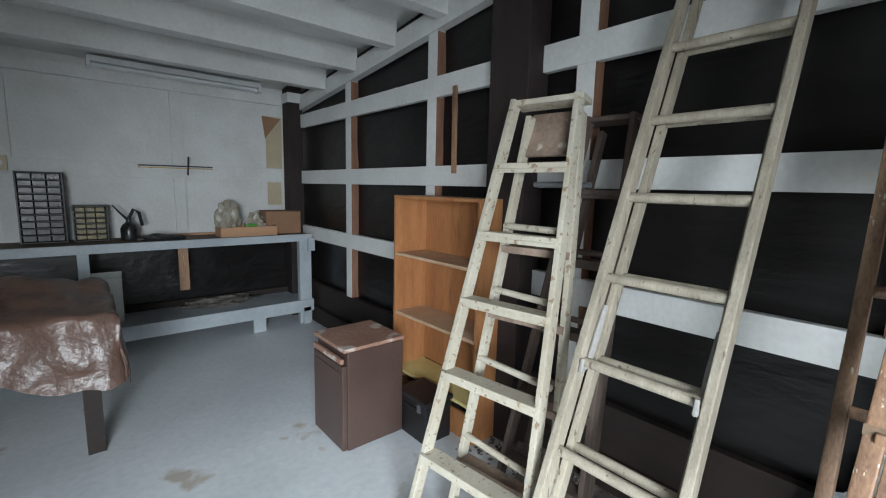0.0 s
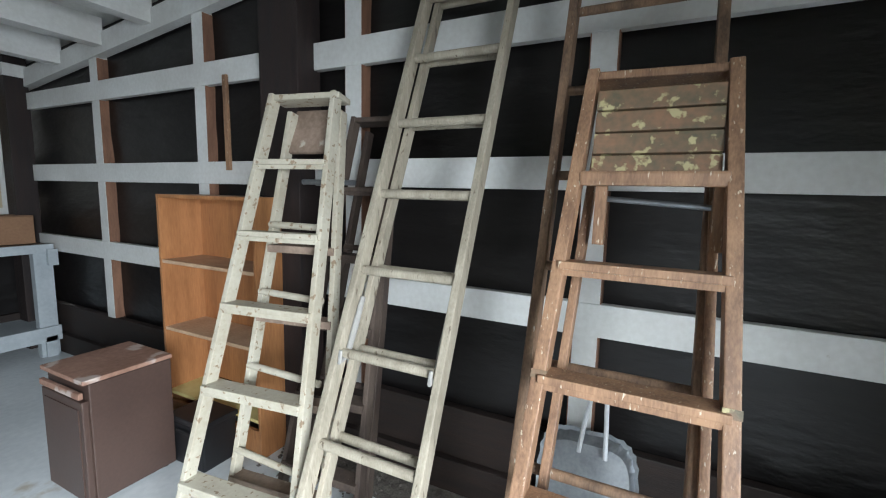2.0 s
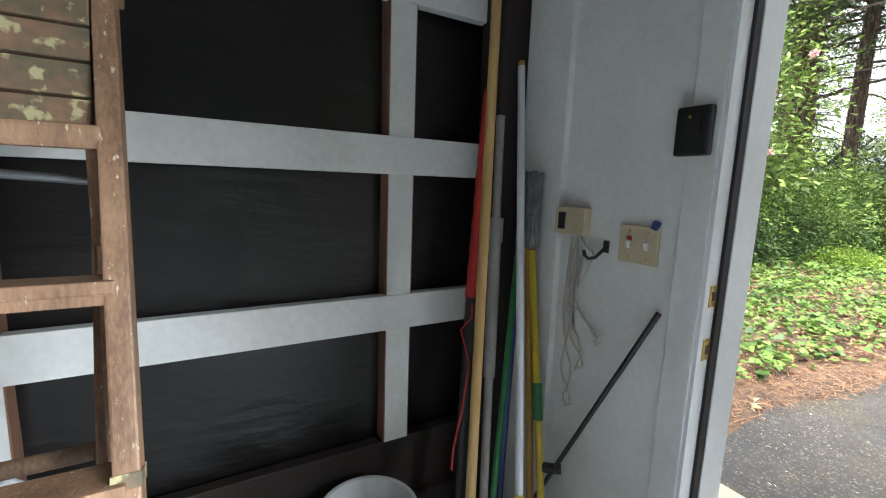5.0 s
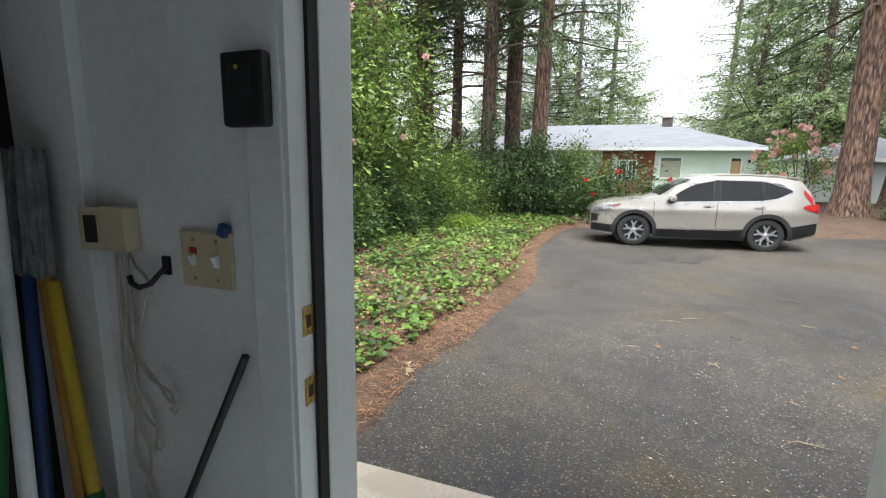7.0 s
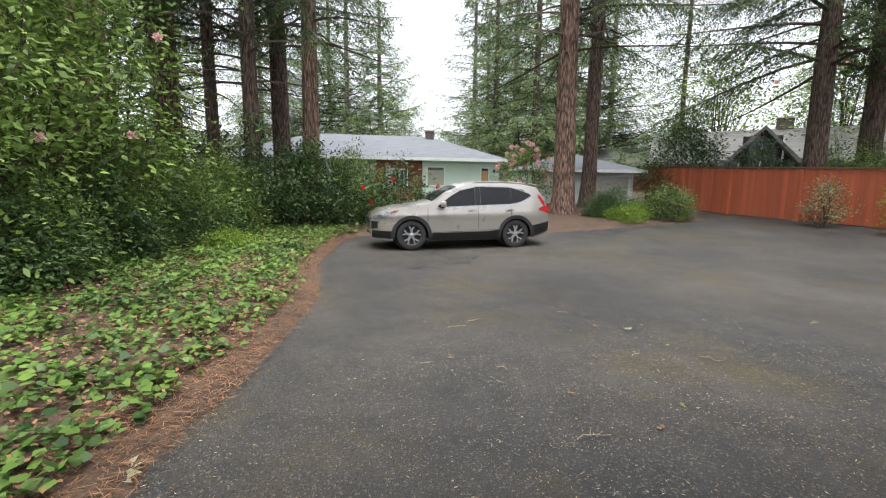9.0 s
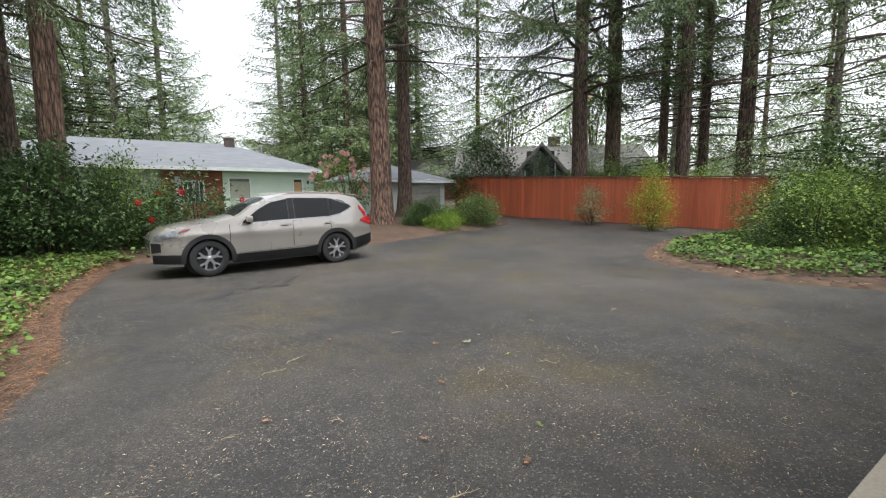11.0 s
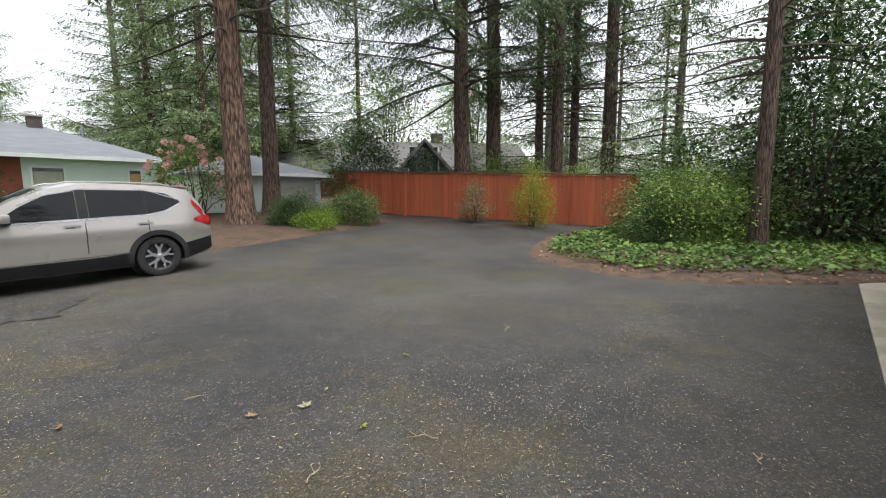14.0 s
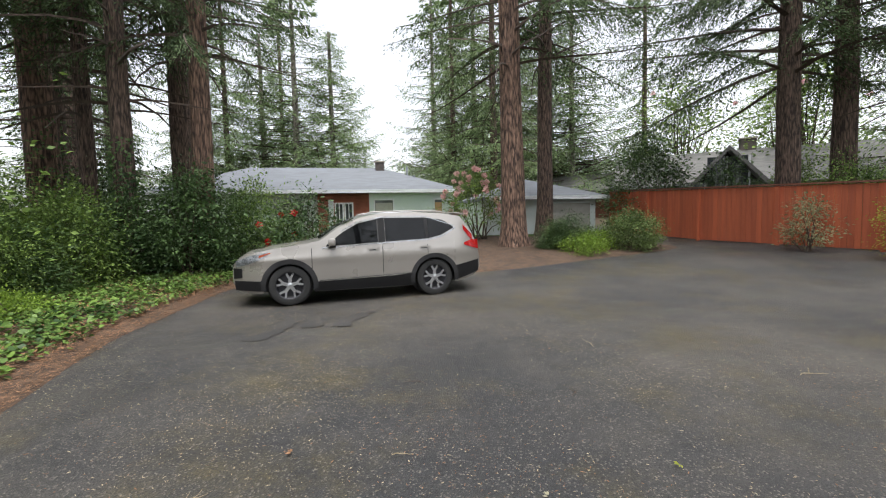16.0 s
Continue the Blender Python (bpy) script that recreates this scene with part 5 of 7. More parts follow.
for f, t in (((1.16, -1.745, 0.02), (0.44, -1.655, 1.86)), ((1.16, -1.25, 0.02), (0.45, -1.30, 1.85))):
    for z in (1.03, 0.48):
        p = lean(f, t, z)
        part("tape", bm_box(p, (0.066, 0.0385, 0.022), (0, -21, 0)), "splatter", wood, "band of white tape")

straight_ladder("old_wooden_ladder", (0.93, -1.765, 0.02), (0.93, -1.325, 0.02), (0.14, -1.765, 2.45), (0.14, -1.325, 2.45), [0.16 + 0.28 * i for i in range(9)], "agedladder",
                "old brown wooden ladder flecked with paint", rail=(0.03, 0.06), rr=0.015)

# bookcase
bc = thing("bookcase", (0.15, -3.73, 0), "open plywood bookcase with a yellow bottom shelf", "bookcase")
for y in (-4.14, -3.32):
    part("side_panel", bm_box((0.155, y, 0.725), (0.28, 0.02, 1.45), None, 0.001), "ply", bc)
part("top_panel", bm_box((0.157, -3.73, 1.44), (0.284, 0.8, 0.02), None, 0.001), "ply", bc)
part("back_panel", bm_box((0.022, -3.73, 0.83), (0.01, 0.8, 1.2)), "ply", bc)
for z in (1.045, 0.625):
    part("shelf", bm_box((0.16, -3.73, z), (0.26, 0.8, 0.02), None, 0.001), "ply_edge", bc)
part("bottom_shelf", bm_box((0.16, -3.73, 0.215), (0.26, 0.8, 0.02), None, 0.001), "yellow", bc, "bright yellow lined bottom shelf")
part("kick_board", bm_box((0.28, -3.73, 0.08), (0.02, 0.8, 0.16)), "ply", bc)

# small brown cabinet, a black box beside it
fr = thing("mini_fridge", (0.73, -3.88, 0), "small brown mini fridge with a rusty dusty top", "mini fridge")
part("body", bm_box((0.715, -3.885, 0.305), (0.37, 0.38, 0.58), None, 0.006), "fridge", fr)
part("top", bm_box((0.725, -3.885, 0.61), (0.4, 0.39, 0.022), None, 0.004), "fridgetop", fr, "rust-stained top panel")
d = part("door", bm_box((0.915, -3.885, 0.27), (0.03, 0.37, 0.5), None, 0.006), "fridge", fr)
part("door_handle", bm_box((0.928, -3.885, 0.548), (0.02, 0.36, 0.03), None, 0.004), "fridgetop", d, "thin rusty handle strip")
part("door_inset", bm_box((0.932, -3.885, 0.26), (0.004, 0.31, 0.44)), "fridge", d)
for y in (-4.04, -3.73):
    for x in (0.57, 0.86):
        part("foot", bm_rod((x, y, 0), (x, y, 0.02), 0.015), "black", fr)
sb = thing("tool_case", (0.42, -3.62, 0), "small black plastic tool case on the floor", "case")
cb = part("case_body", bm_box((0.42, -3.62, 0.12), (0.2, 0.28, 0.24), None, 0.012), "black", sb)
part("case_lid", bm_box((0.42, -3.62, 0.255), (0.22, 0.3, 0.03), None, 0.008), "black", sb)
part("case_handle", bm_box((0.525, -3.62, 0.2), (0.02, 0.12, 0.02), None, 0.004), "black", sb)
part("latch", bm_box((0.528, -3.53, 0.22), (0.012, 0.03, 0.05)), "steel", sb)

# heap under a tarp on a low table
tb = thing("covered_table", (2.7, -4.95, 0), "low rough table hidden under a tarp", "table")
part("tabletop", bm_box((2.75, -4.98, 0.74), (1.7, 0.95, 0.06)), "benchtop", tb)
# Added legs, coloured dark to sink into the shade under the tarp.
for x in (1.98, 3.5):
    for y in (-5.4, -4.6):
        part("leg", bm_box((x, y, 0.355), (0.08, 0.08, 0.71)), "sill", tb)
verts, faces = [], []
nu, nv = 70, 56
for j in range(nv + 1):
    for i in range(nu + 1):
        s, t = 1.52 + (3.95 - 1.52) * i / nu, -5.75 + (1.58 + 0.10 * math.sin(9 * i / nu)) * j / nv
        x, y, z = s, t, 0.80
        dx = max(0, 1.85 - s) + max(0, s - 3.65)
        dy = max(0, -5.48 - t) + max(0, t + 4.46)
        x = min(max(s, 1.85), 3.65) + (0.22 * dx if s > 2.7 else -0.10 * dx)
        y = min(max(t, -5.48), -4.46) + (0.24 * dy if t > -5 else -0.24 * dy)
        z -= max(dx, dy) * 0.93 + 0.25 * min(dx, dy)
        nn = noise.noise((s * 3, t * 3, 1))
        fold = abs(noise.noise((s * 5.5 + 2, t * 4.5, 6)))
        z += 0.05 * nn + 0.055 * fold + 0.10 * math.exp(-((s - 2.3) / 0.3) ** 2 - ((t + 5.1) / 0.4) ** 2)
        x += 0.025 * noise.noise((t * 6, z * 5, 2)) * (1 if dx else 0.2)
        y += 0.045 * noise.noise((s * 6, z * 4, 5)) * (1 if dy else 0.2)
        verts.append((x, y, max(0.02, z)))
for j in range(nv):
    for i in range(nu):
        a = j * (nu + 1) + i
        faces.append((a, a + 1, a + nu + 2, a + nu + 1))
tarp = new("tarp", mesh_from("tarp", verts, faces, "tarp", True))
tagged(tarp, "crumpled brown plastic tarp draped over a low table", "tarp")

# workbench
wb = thing("workbench", (1.8, -6.35, 0), "long blue-grey painted workbench with a worn dark top", "workbench")
part("worktop", bm_box((1.86, -6.385, 0.95), (3.62, 0.49, 0.05), None, 0.004), "benchtop", wb)
part("front_edge", bm_box((1.86, -6.12, 0.945), (3.64, 0.035, 0.075), None, 0.004), "greypaint", wb)
for x, w in ((0.115, 0.13), (1.96, 0.075), (3.5, 0.13)):
    part("leg", bm_box((x, -6.15, 0.455), (w, 0.07, 0.91), None, 0.004), "greypaint", wb)
    part("foot_block", bm_box((x, -6.13, 0.09), (w * 0.6, 0.09, 0.18)), "greypaint", wb)
part("low_beam", bm_box((1.86, -6.105, 0.2), (3.64, 0.04, 0.13), None, 0.004), "greypaint", wb)
part("low_shelf", bm_box((1.86, -6.37, 0.245), (3.6, 0.46, 0.025)), "greypaint", wb)
part("corner_block", bm_box((0.06, -6.1, 0.87), (0.07, 0.05, 0.14), None, 0.003), "greypaint", wb)
part("foot_block", bm_box((0.62, -6.11, 0.07), (0.12, 0.05, 0.14)), "greypaint", wb)
part("hanging_brace", bm_box((1.235, -6.28, 0.7), (0.08, 0.03, 0.42)), "redwood", wb, "bare reddish hanging brace")
part("back_strip", bm_box((1.0, -6.6, 0.985), (1.2, 0.05, 0.02)), "pine", wb)

# things on and under the bench
def drawer_case(xa, xb, z0, z1, rows, cols, mat, label):
    y = -6.5
    e = thing("drawer_organizer", ((xa + xb) / 2, y, z0), label, "organizer")
    bm = bmesh.new()
    w, h = xb - xa, z1 - z0
    box(bm, ((xa + xb) / 2, y - 0.075, (z0 + z1) / 2), (w, 0.012, h))
    for x in (xa + 0.005, xb - 0.005):
        box(bm, (x, y, (z0 + z1) / 2), (0.01, 0.15, h))
    case = part("case", bm, "black", e)
    for k in range(rows + 1):
        part("shelf", bm_box(((xa + xb) / 2, y, z0 + 0.006 + (h - 0.012) * k / rows), (w - 0.02, 0.15, 0.008)), "black", case)
    for k in range(rows):
        for c in range(cols):
            cw, chh = (w - 0.03) / cols, (h - 0.02) / rows
            dr = part("drawer", bm_box((xa + 0.015 + cw * (c + 0.5), y + 0.004, z0 + 0.01 + chh * (k + 0.5)), (cw - 0.008, 0.145, chh - 0.016), None, 0.002), mat, e)
    return e


drawer_case(2.04, 2.33, 0.977, 1.56, 10, 3, "drawer", "black wall organizer with many small smoky drawers")
drawer_case(1.765, 2.0, 0.977, 1.285, 6, 3, "drawerlit", "small black organizer with yellow drawers coloured as lit")
kt = thing("oil_can", (1.62, -6.42, 0.977), "black oil can with a spout and handle", "oil can")
bm = bmesh.new()
lathe(bm, [(0.0, 0.0), (0.062, 0.0), (0.066, 0.02), (0.066, 0.1), (0.05, 0.135), (0.022, 0.16), (0.018, 0.19), (0.0, 0.2)], Matrix.Translation((1.62, -6.42, 0.977)), 20)
part("can", bm, "drawer", kt, smooth=True)
bm = bmesh.new()
tube(bm, [(1.62, -6.42, 1.15), (1.68, -6.42, 1.22), (1.73, -6.42, 1.29)], [0.012, 0.008, 0.005])
part("spout", bm, "black", kt)
bm = bmesh.new()
tube(bm, [(1.62, -6.42, 1.16), (1.58, -6.42, 1.25), (1.54, -6.42, 1.22), (1.52, -6.42, 1.1)], 0.014)
part("handle", bm, "black", kt)
tr = thing("pine_tray", (0.65, -6.3, 0.977), "shallow pine wood tray holding bits and pieces", "tray")
for c, s in (((0.65, -6.2, 1.025), (0.54, 0.015, 0.095)), ((0.65, -6.42, 1.025), (0.54, 0.015, 0.095)), ((0.3875, -6.31, 1.025), (0.015, 0.2, 0.095)), ((0.9125, -6.31, 1.025), (0.015, 0.2, 0.095))):
    part("side", bm_box(c, s, None, 0.002), "pine", tr)
part("base", bm_box((0.65, -6.31, 0.985), (0.51, 0.2, 0.012)), "pine", tr)
ct = thing("cardboard_box", (0.27, -6.42, 0.977), "plain brown cardboard box, closed", "box")
part("carton", bm_box((0.27, -6.42, 1.095), (0.37, 0.24, 0.235), None, 0.004), "carton", ct)
part("flap", bm_box((0.27, -6.36, 1.216), (0.365, 0.118, 0.005), (2, 0, 0)), "carton", ct)
part("flap", bm_box((0.27, -6.48, 1.216), (0.365, 0.118, 0.005), (-2, 0, 0)), "carton", ct)


def lump(name, c, s, mat, label, cat, seed, rough=0.35):
    bm = bmesh.new()
    bmesh.ops.create_icosphere(bm, subdivisions=3, radius=1)
    for v in bm.verts:
        v.co *= 1 + rough * noise.noise(v.co * 2.3 + Vector((seed, 0, 0))) + 0.3 * rough * noise.noise(v.co * 7 + Vector((0, seed, 0)))
        v.co.z = max(v.co.z, -0.75)
    bmesh.ops.transform(bm, matrix=Matrix.LocRotScale(c, None, s), verts=bm.verts)
    return solid(name, bm, mat, label, cat)


lump("paper_bag", (0.82, -6.33, 1.155), (0.11, 0.08, 0.165), "bagmat", "crumpled tan paper bag standing in a tray", "bag", 3, 0.5)
lump("plastic_bag", (0.56, -6.34, 1.09), (0.09, 0.07, 0.11), "bagmat", "crumpled clear plastic bag in a tray", "bag", 9, 0.5)
tp = thing("tape_measure", (0.62, -6.27, 0.99), "bright green tape measure in a tray", "tape measure")
part("case", bm_box((0.62, -6.27, 1.045), (0.11, 0.05, 0.11), None, 0.015), "green", tp)
part("band", bm_box((0.62, -6.243, 1.05), (0.08, 0.006, 0.03)), "black", tp)
lump("rag", (1.42, -6.3, 1.0), (0.14, 0.07, 0.03), "drawer", "dark oily rag lying on the bench", "rag", 5, 0.5)
lump("rag", (1.28, -6.25, 0.995), (0.07, 0.05, 0.025), "black", "dark oily rag lying on the bench", "rag", 7, 0.5)
wbx = thing("white_carton", (1.84, -6.4, 0.26), "white carton standing on the lower bench shelf", "box")
part("carton", bm_box((1.84, -6.4, 0.46), (0.26, 0.2, 0.4), None, 0.004), "white", wbx)
part("flap", bm_box((1.84, -6.29, 0.69), (0.26, 0.1, 0.006), (40, 0, 0)), "white", wbx)
lump("rubble", (0.9, -6.45, 0.28), (0.35, 0.12, 0.06), "debris", "grey plaster rubble on the lower bench shelf", "rubble", 4, 0.6)

# strip lamp above the bench
sl = thing("strip_lamp", (1.12, -6.5, 2.5), "white twin-tube strip lamp, switched off", "lamp")
bm = bmesh.new()
prism(bm, [(-6.56, 2.535), (-6.44, 2.535), (-6.455, 2.49), (-6.545, 2.49)], "x", 0.42, 1.82)
part("housing", bm, "tubewhite", sl)
for y in (-6.53, -6.47):
    part("tube", bm_rod((0.45, y, 2.465), (1.79, y, 2.465), 0.016, seg=14), "tubewhite", sl, smooth=True)
for x in (0.43, 1.81):
    part("end_cap", bm_box((x, -6.5, 2.475), (0.03, 0.13, 0.06), None, 0.004), "tubewhite", sl)
for x in (0.7, 1.5):
    part("hanger", bm_rod((x, -6.5, 2.53), (x, -6.5, roof_z(-6.5)), 0.006), "steel", sl)

# on the walls
tsq = thing("t_square", (1.1, YB + 0.05, 1.65), "dark metal sliding T-square hung on the back wall rail", "square")
part("blade", bm_box((1.19, YB + 0.047, 1.655), (0.63, 0.008, 0.012), (0, 0.6, 0)), "black", tsq)
part("blade", bm_box((1.19, YB + 0.047, 1.636), (0.63, 0.008, 0.008), (0, 0.6, 0)), "brass", tsq)
part("head", bm_box((1.095, YB + 0.056, 1.66), (0.014, 0.012, 0.18), (0, -4, 0)), "black", tsq)
th = thing("thermostat", (2.42, YB + 0.02, 1.62), "cream thermostat box on the back wall", "thermostat")
part("cover", bm_box((2.42, YB + 0.055, 1.62), (0.11, 0.03, 0.12), None, 0.006), "almond", th)
part("dial", bm_rod((2.42, YB + 0.07, 1.62), (2.42, YB + 0.08, 1.62), 0.03), "white", th)
solid("wood_strip", bm_box((0.014, -3.86, 1.89), (0.02, 0.035, 0.57), (0.8, 0, 0), 0.003), "redwood", "thin bare wooden strip hung on the wall rail", "wood strip")

# light switch plate, junction box, button, hook, cables on the front wall
sp = thing("switch_plate", (0.693, 0, 1.33), "cream double switch plate with a blue clip", "switch")
part("plate", bm_box((0.693, -0.006, 1.328), (0.132, 0.012, 0.118), None, 0.004), "almond", sp)
for x in (0.662, 0.724):
    tg = part("toggle", bm_box((x, -0.014, 1.328), (0.012, 0.012, 0.024), (20, 0, 0)), "white", sp)
    for dz in (-0.04, 0.04):
        part("screw", bm_rod((x, -0.011, 1.328 + dz), (x, -0.0145, 1.328 + dz), 0.004, seg=8), "brass", sp)
part("socket_slot", bm_box((0.662, -0.0125, 1.345), (0.018, 0.002, 0.016)), "red", sp, "small red marker")
part("clip", bm_box((0.748, -0.014, 1.392), (0.02, 0.016, 0.026), (0, 20, 0), 0.003), "pole_blue", sp, "blue plastic clip")
jb = thing("junction_box", (0.44, 0, 1.38), "cream junction box with its cover askew", "junction box")
part("box", bm_box((0.462, -0.018, 1.38), (0.075, 0.036, 0.095), None, 0.004), "almond", jb)
part("cover", bm_box((0.40, -0.034, 1.378), (0.055, 0.008, 0.092), (0, 0, 18), 0.002), "almond", jb)
part("opening", bm_box((0.402, -0.04, 1.378), (0.026, 0.003, 0.06), (0, 0, 18)), "black", jb)
ob = thing("opener_button", (0.835, 0, 1.65), "black wall button of the garage door opener", "wall button")
part("case", bm_box((0.835, -0.027, 1.65), (0.094, 0.024, 0.128), None, 0.008), "black", ob)
part("button", bm_box((0.835, -0.041, 1.665), (0.05, 0.006, 0.05), None, 0.004), "black", ob)
part("light", bm_rod((0.83, -0.043, 1.685), (0.83, -0.046, 1.685), 0.004, seg=8), "pole_yellow", ob)
hk = thing("wall_hook", (0.56, 0, 1.28), "small black coat hook on the wall", "hook")
bm = bmesh.new()
tube(bm, [(0.57, -0.004, 1.30), (0.565, -0.02, 1.285), (0.555, -0.03, 1.268), (0.54, -0.045, 1.262), (0.527, -0.05, 1.272), (0.522, -0.05, 1.288)], 0.006)
part("arm", bm, "black", hk)
part("base", bm_box((0.572, -0.003, 1.305), (0.02, 0.006, 0.04)), "black", hk)
cb = thing("cable_coil", (0.47, -0.02, 1.0), "tangled cream cable hanging in loops on the wall", "cable")
rnd = random.Random(4)
for n, (xa, xb, zl) in enumerate(((0.43, 0.47, 0.7), (0.46, 0.52, 0.86), (0.45, 0.60, 0.98))):
    pts = []
    for i in range(22):
        t = i / 21
        a = t * math.tau
        pts.append((xa + (xb - xa) * (0.5 - 0.5 * math.cos(a)) + 0.02 * math.sin(3 * a + n), -0.012 - 0.008 * n - 0.004 * math.sin(5 * a), 1.32 - (1.32 - zl) * math.sin(a / 2) ** 0.7 + 0.01 * math.sin(7 * a)))
    bm = bmesh.new()
    tube(bm, pts, 0.0035, 6)
    part("loop", bm, "cable", cb)
bm = bmesh.new()
tube(bm, [(0.47, -0.012, 1.33), (0.5, -0.02, 1.30), (0.54, -0.03, 1.285), (0.55, -0.03, 1.27), (0.51, -0.02, 1.2), (0.48, -0.012, 1.15)], 0.0035, 6)
part("lead", bm, "cable", cb)


# long-handled tools in the corner
def stick(name, foot, top, r, mat, label, cat):
    e = thing(name, foot, label, cat)
    part("handle", bm_rod(foot, top, r, seg=14), mat, e, smooth=True)
    return e


stick("wooden_pole", (0.57, -0.50, 0.0), (0.20, -0.225, 2.48), 0.017, "pole_wood", "long varnished wooden pole leaning in the corner", "pole")
e = stick("grey_pole", (0.38, -0.30, 0.0), (0.17, -0.16, 1.75), 0.016, "pole_grey", "dull grey telescopic pole leaning in the corner", "pole")
part("sleeve", bm_rod((0.287, -0.238, 0.78), (0.223, -0.195, 1.32), 0.022, seg=14), "pole_grey", e, smooth=True)
part("collar", bm_rod((0.227, -0.198, 1.28), (0.216, -0.19, 1.37), 0.028, seg=14), "pole_grey", e, smooth=True)
stick("green_pole", (0.58, -0.45, 0.0), (0.30, -0.14, 1.36), 0.011, "pole_green", "thin green garden stake leaning in the corner", "stake")
e = stick("white_pole", (0.70, -0.38, 0.0), (0.14, -0.05, 1.95), 0.014, "pole_white", "white metal broom handle leaning in the corner", "handle")
part("label", bm_rod((0.62, -0.333, 0.28), (0.56, -0.298, 0.5), 0.0155, seg=14), "pole_yellow", e, "yellow printed label sleeve")
part("tip", bm_rod((0.14, -0.05, 1.95), (0.135, -0.047, 1.97), 0.012), "pole_orange", e)
e = stick("yellow_mop", (0.56, -0.14, 0.0), (0.275, -0.055, 1.25), 0.014, "pole_yellow", "yellow-handled mop standing head up in the corner", "mop")
part("grip", bm_rod((0.415, -0.097, 0.635), (0.385, -0.088, 0.767), 0.019), "pole_green", e, "dark green grip", True)
bm = bmesh.new()
rnd = random.Random(8)
for i in range(44):
    a, r = rnd.uniform(0, math.tau), rnd.uniform(0.01, 0.045)
    x, y = 0.268 + r * math.cos(a), -0.07 + 0.5 * r * math.sin(a)
    tube(bm, [(0.27, -0.06, 1.50), (x, y, 1.53 + rnd.uniform(-0.01, 0.02)), (x + rnd.uniform(-0.015, 0.015), y - 0.008, 1.42), (x + rnd.uniform(-0.02, 0.02), y - 0.012, rnd.uniform(1.26, 1.33))], 0.007, 5)
tagged(part("mop_head", bm, "mop", e, "grey string mop head"), kind="stuff")
e = stick("push_broom", (0.46, -0.13, 0.1), (0.25, -0.055, 1.3), 0.014, "pole_orange", "ochre-handled broom leaning in the corner", "broom")
bm = bmesh.new()
prism(bm, [(0.40, 0.0), (0.56, 0.0), (0.52, 0.14), (0.44, 0.14)], "y", -0.16, -0.11)
part("bristles", bm, "pine", e, "straw bristles")
stick("blue_pole", (0.30, -0.17, 0.0), (0.20, -0.05, 1.45), 0.013, "pole_blue", "dark blue handle leaning in the corner", "handle")
um = thing("garden_umbrella", (0.24, -0.33, 0.0), "folded red and black umbrella tied with red cord", "umbrella")
part("lower_sleeve", bm_rod((0.24, -0.33, 0.0), (0.135, -0.225, 1.05), 0.022, 0.028), "black", um, "black lower sleeve", True)
bm = bmesh.new()
for i in range(9):
    a = i / 9
    rod(bm, Vector((0.135, -0.225, 1.05)).lerp(Vector((0.09, -0.165, 1.85)), a), Vector((0.135, -0.225, 1.05)).lerp(Vector((0.09, -0.165, 1.85)), a + 0.118), 0.032 - 0.012 * a, 0.027 - 0.012 * a, 12)
part("canopy", bm, "red", um, "rolled red canopy", True)
bm = bmesh.new()
tube(bm, [(0.16, -0.24, 1.03), (0.185, -0.26, 0.98), (0.16, -0.29, 0.93), (0.2, -0.27, 0.8), (0.22, -0.31, 0.62), (0.25, -0.36, 0.5), (0.26, -0.37, 0.42)], 0.004, 6)
part("cord", bm, "red", um, "thin red cord")
e = stick("pry_bar", (0.28, -0.12, 0.0), (0.79, -0.02, 1.14), 0.0085, "black", "black iron pry bar leaning on the front wall", "pry bar")
part("knob", bm_rod((0.46, -0.10, 0.47), (0.51, -0.06, 0.48), 0.018), "black", e)

# buckets, metal tray, floor dirt
def bucket(x, y, r, h, mat, label):
    e = thing("bucket", (x, y, 0), label, "bucket", "buckets by the wall")
    bm = bmesh.new()
    lathe(bm, [(0.0, 0.004), (r * 0.76, 0.004), (r * 0.97, h - 0.01), (r * 1.03, h - 0.008), (r * 1.03, h), (r * 0.95, h), (r * 0.74, 0.012), (0.0, 0.012)], Matrix.Translation((x, y, 0)), 40)
    part("pail", bm, mat, e, smooth=True)
    bm = bmesh.new()
    tube(bm, [(x + r * 1.05 * math.cos(a), y + r * 1.05 * math.sin(a) * 0.98, h - 0.05 - 0.10 * math.sin(a) ** 2) for a in [math.pi * k / 16 - math.pi / 2 for k in range(17)]], 0.003, 6)
    part("handle", bm, "steel", e)
    return e


bucket(0.24, -1.03, 0.148, 0.36, "bucket_grey", "dull grey galvanised bucket standing by the wall")
bucket(0.235, -0.69, 0.17, 0.36, "bucket_white", "white plastic bucket standing by the wall")
tm = thing("foil_tray", (0.24, -1.63, 0), "crimped aluminium tray leaning against the wall", "tray")
bm = bmesh.new()
n = 48
ring = []
for rr, off in ((1.0, 0.0), (0.93, -0.006), (0.86, 0.03), (0.0, 0.03)):
    cur = []
    for k in range(n):
        a = k * math.tau / n
        cx, cz = math.copysign(abs(math.cos(a)) ** 0.45, math.cos(a)), math.copysign(abs(math.sin(a)) ** 0.45, math.sin(a))
        w = rr * (0.19 + (0.006 if k % 2 and rr > 0.9 else 0))
        hh = rr * (0.275 + (0.006 if k % 2 and rr > 0.9 else 0))
        z = 0.285 + hh * cz
        cur.append(bm.verts.new((0.12 + 0.25 * (0.56 - z) + off, -1.63 + w * cx, z)))
    ring.append(cur)
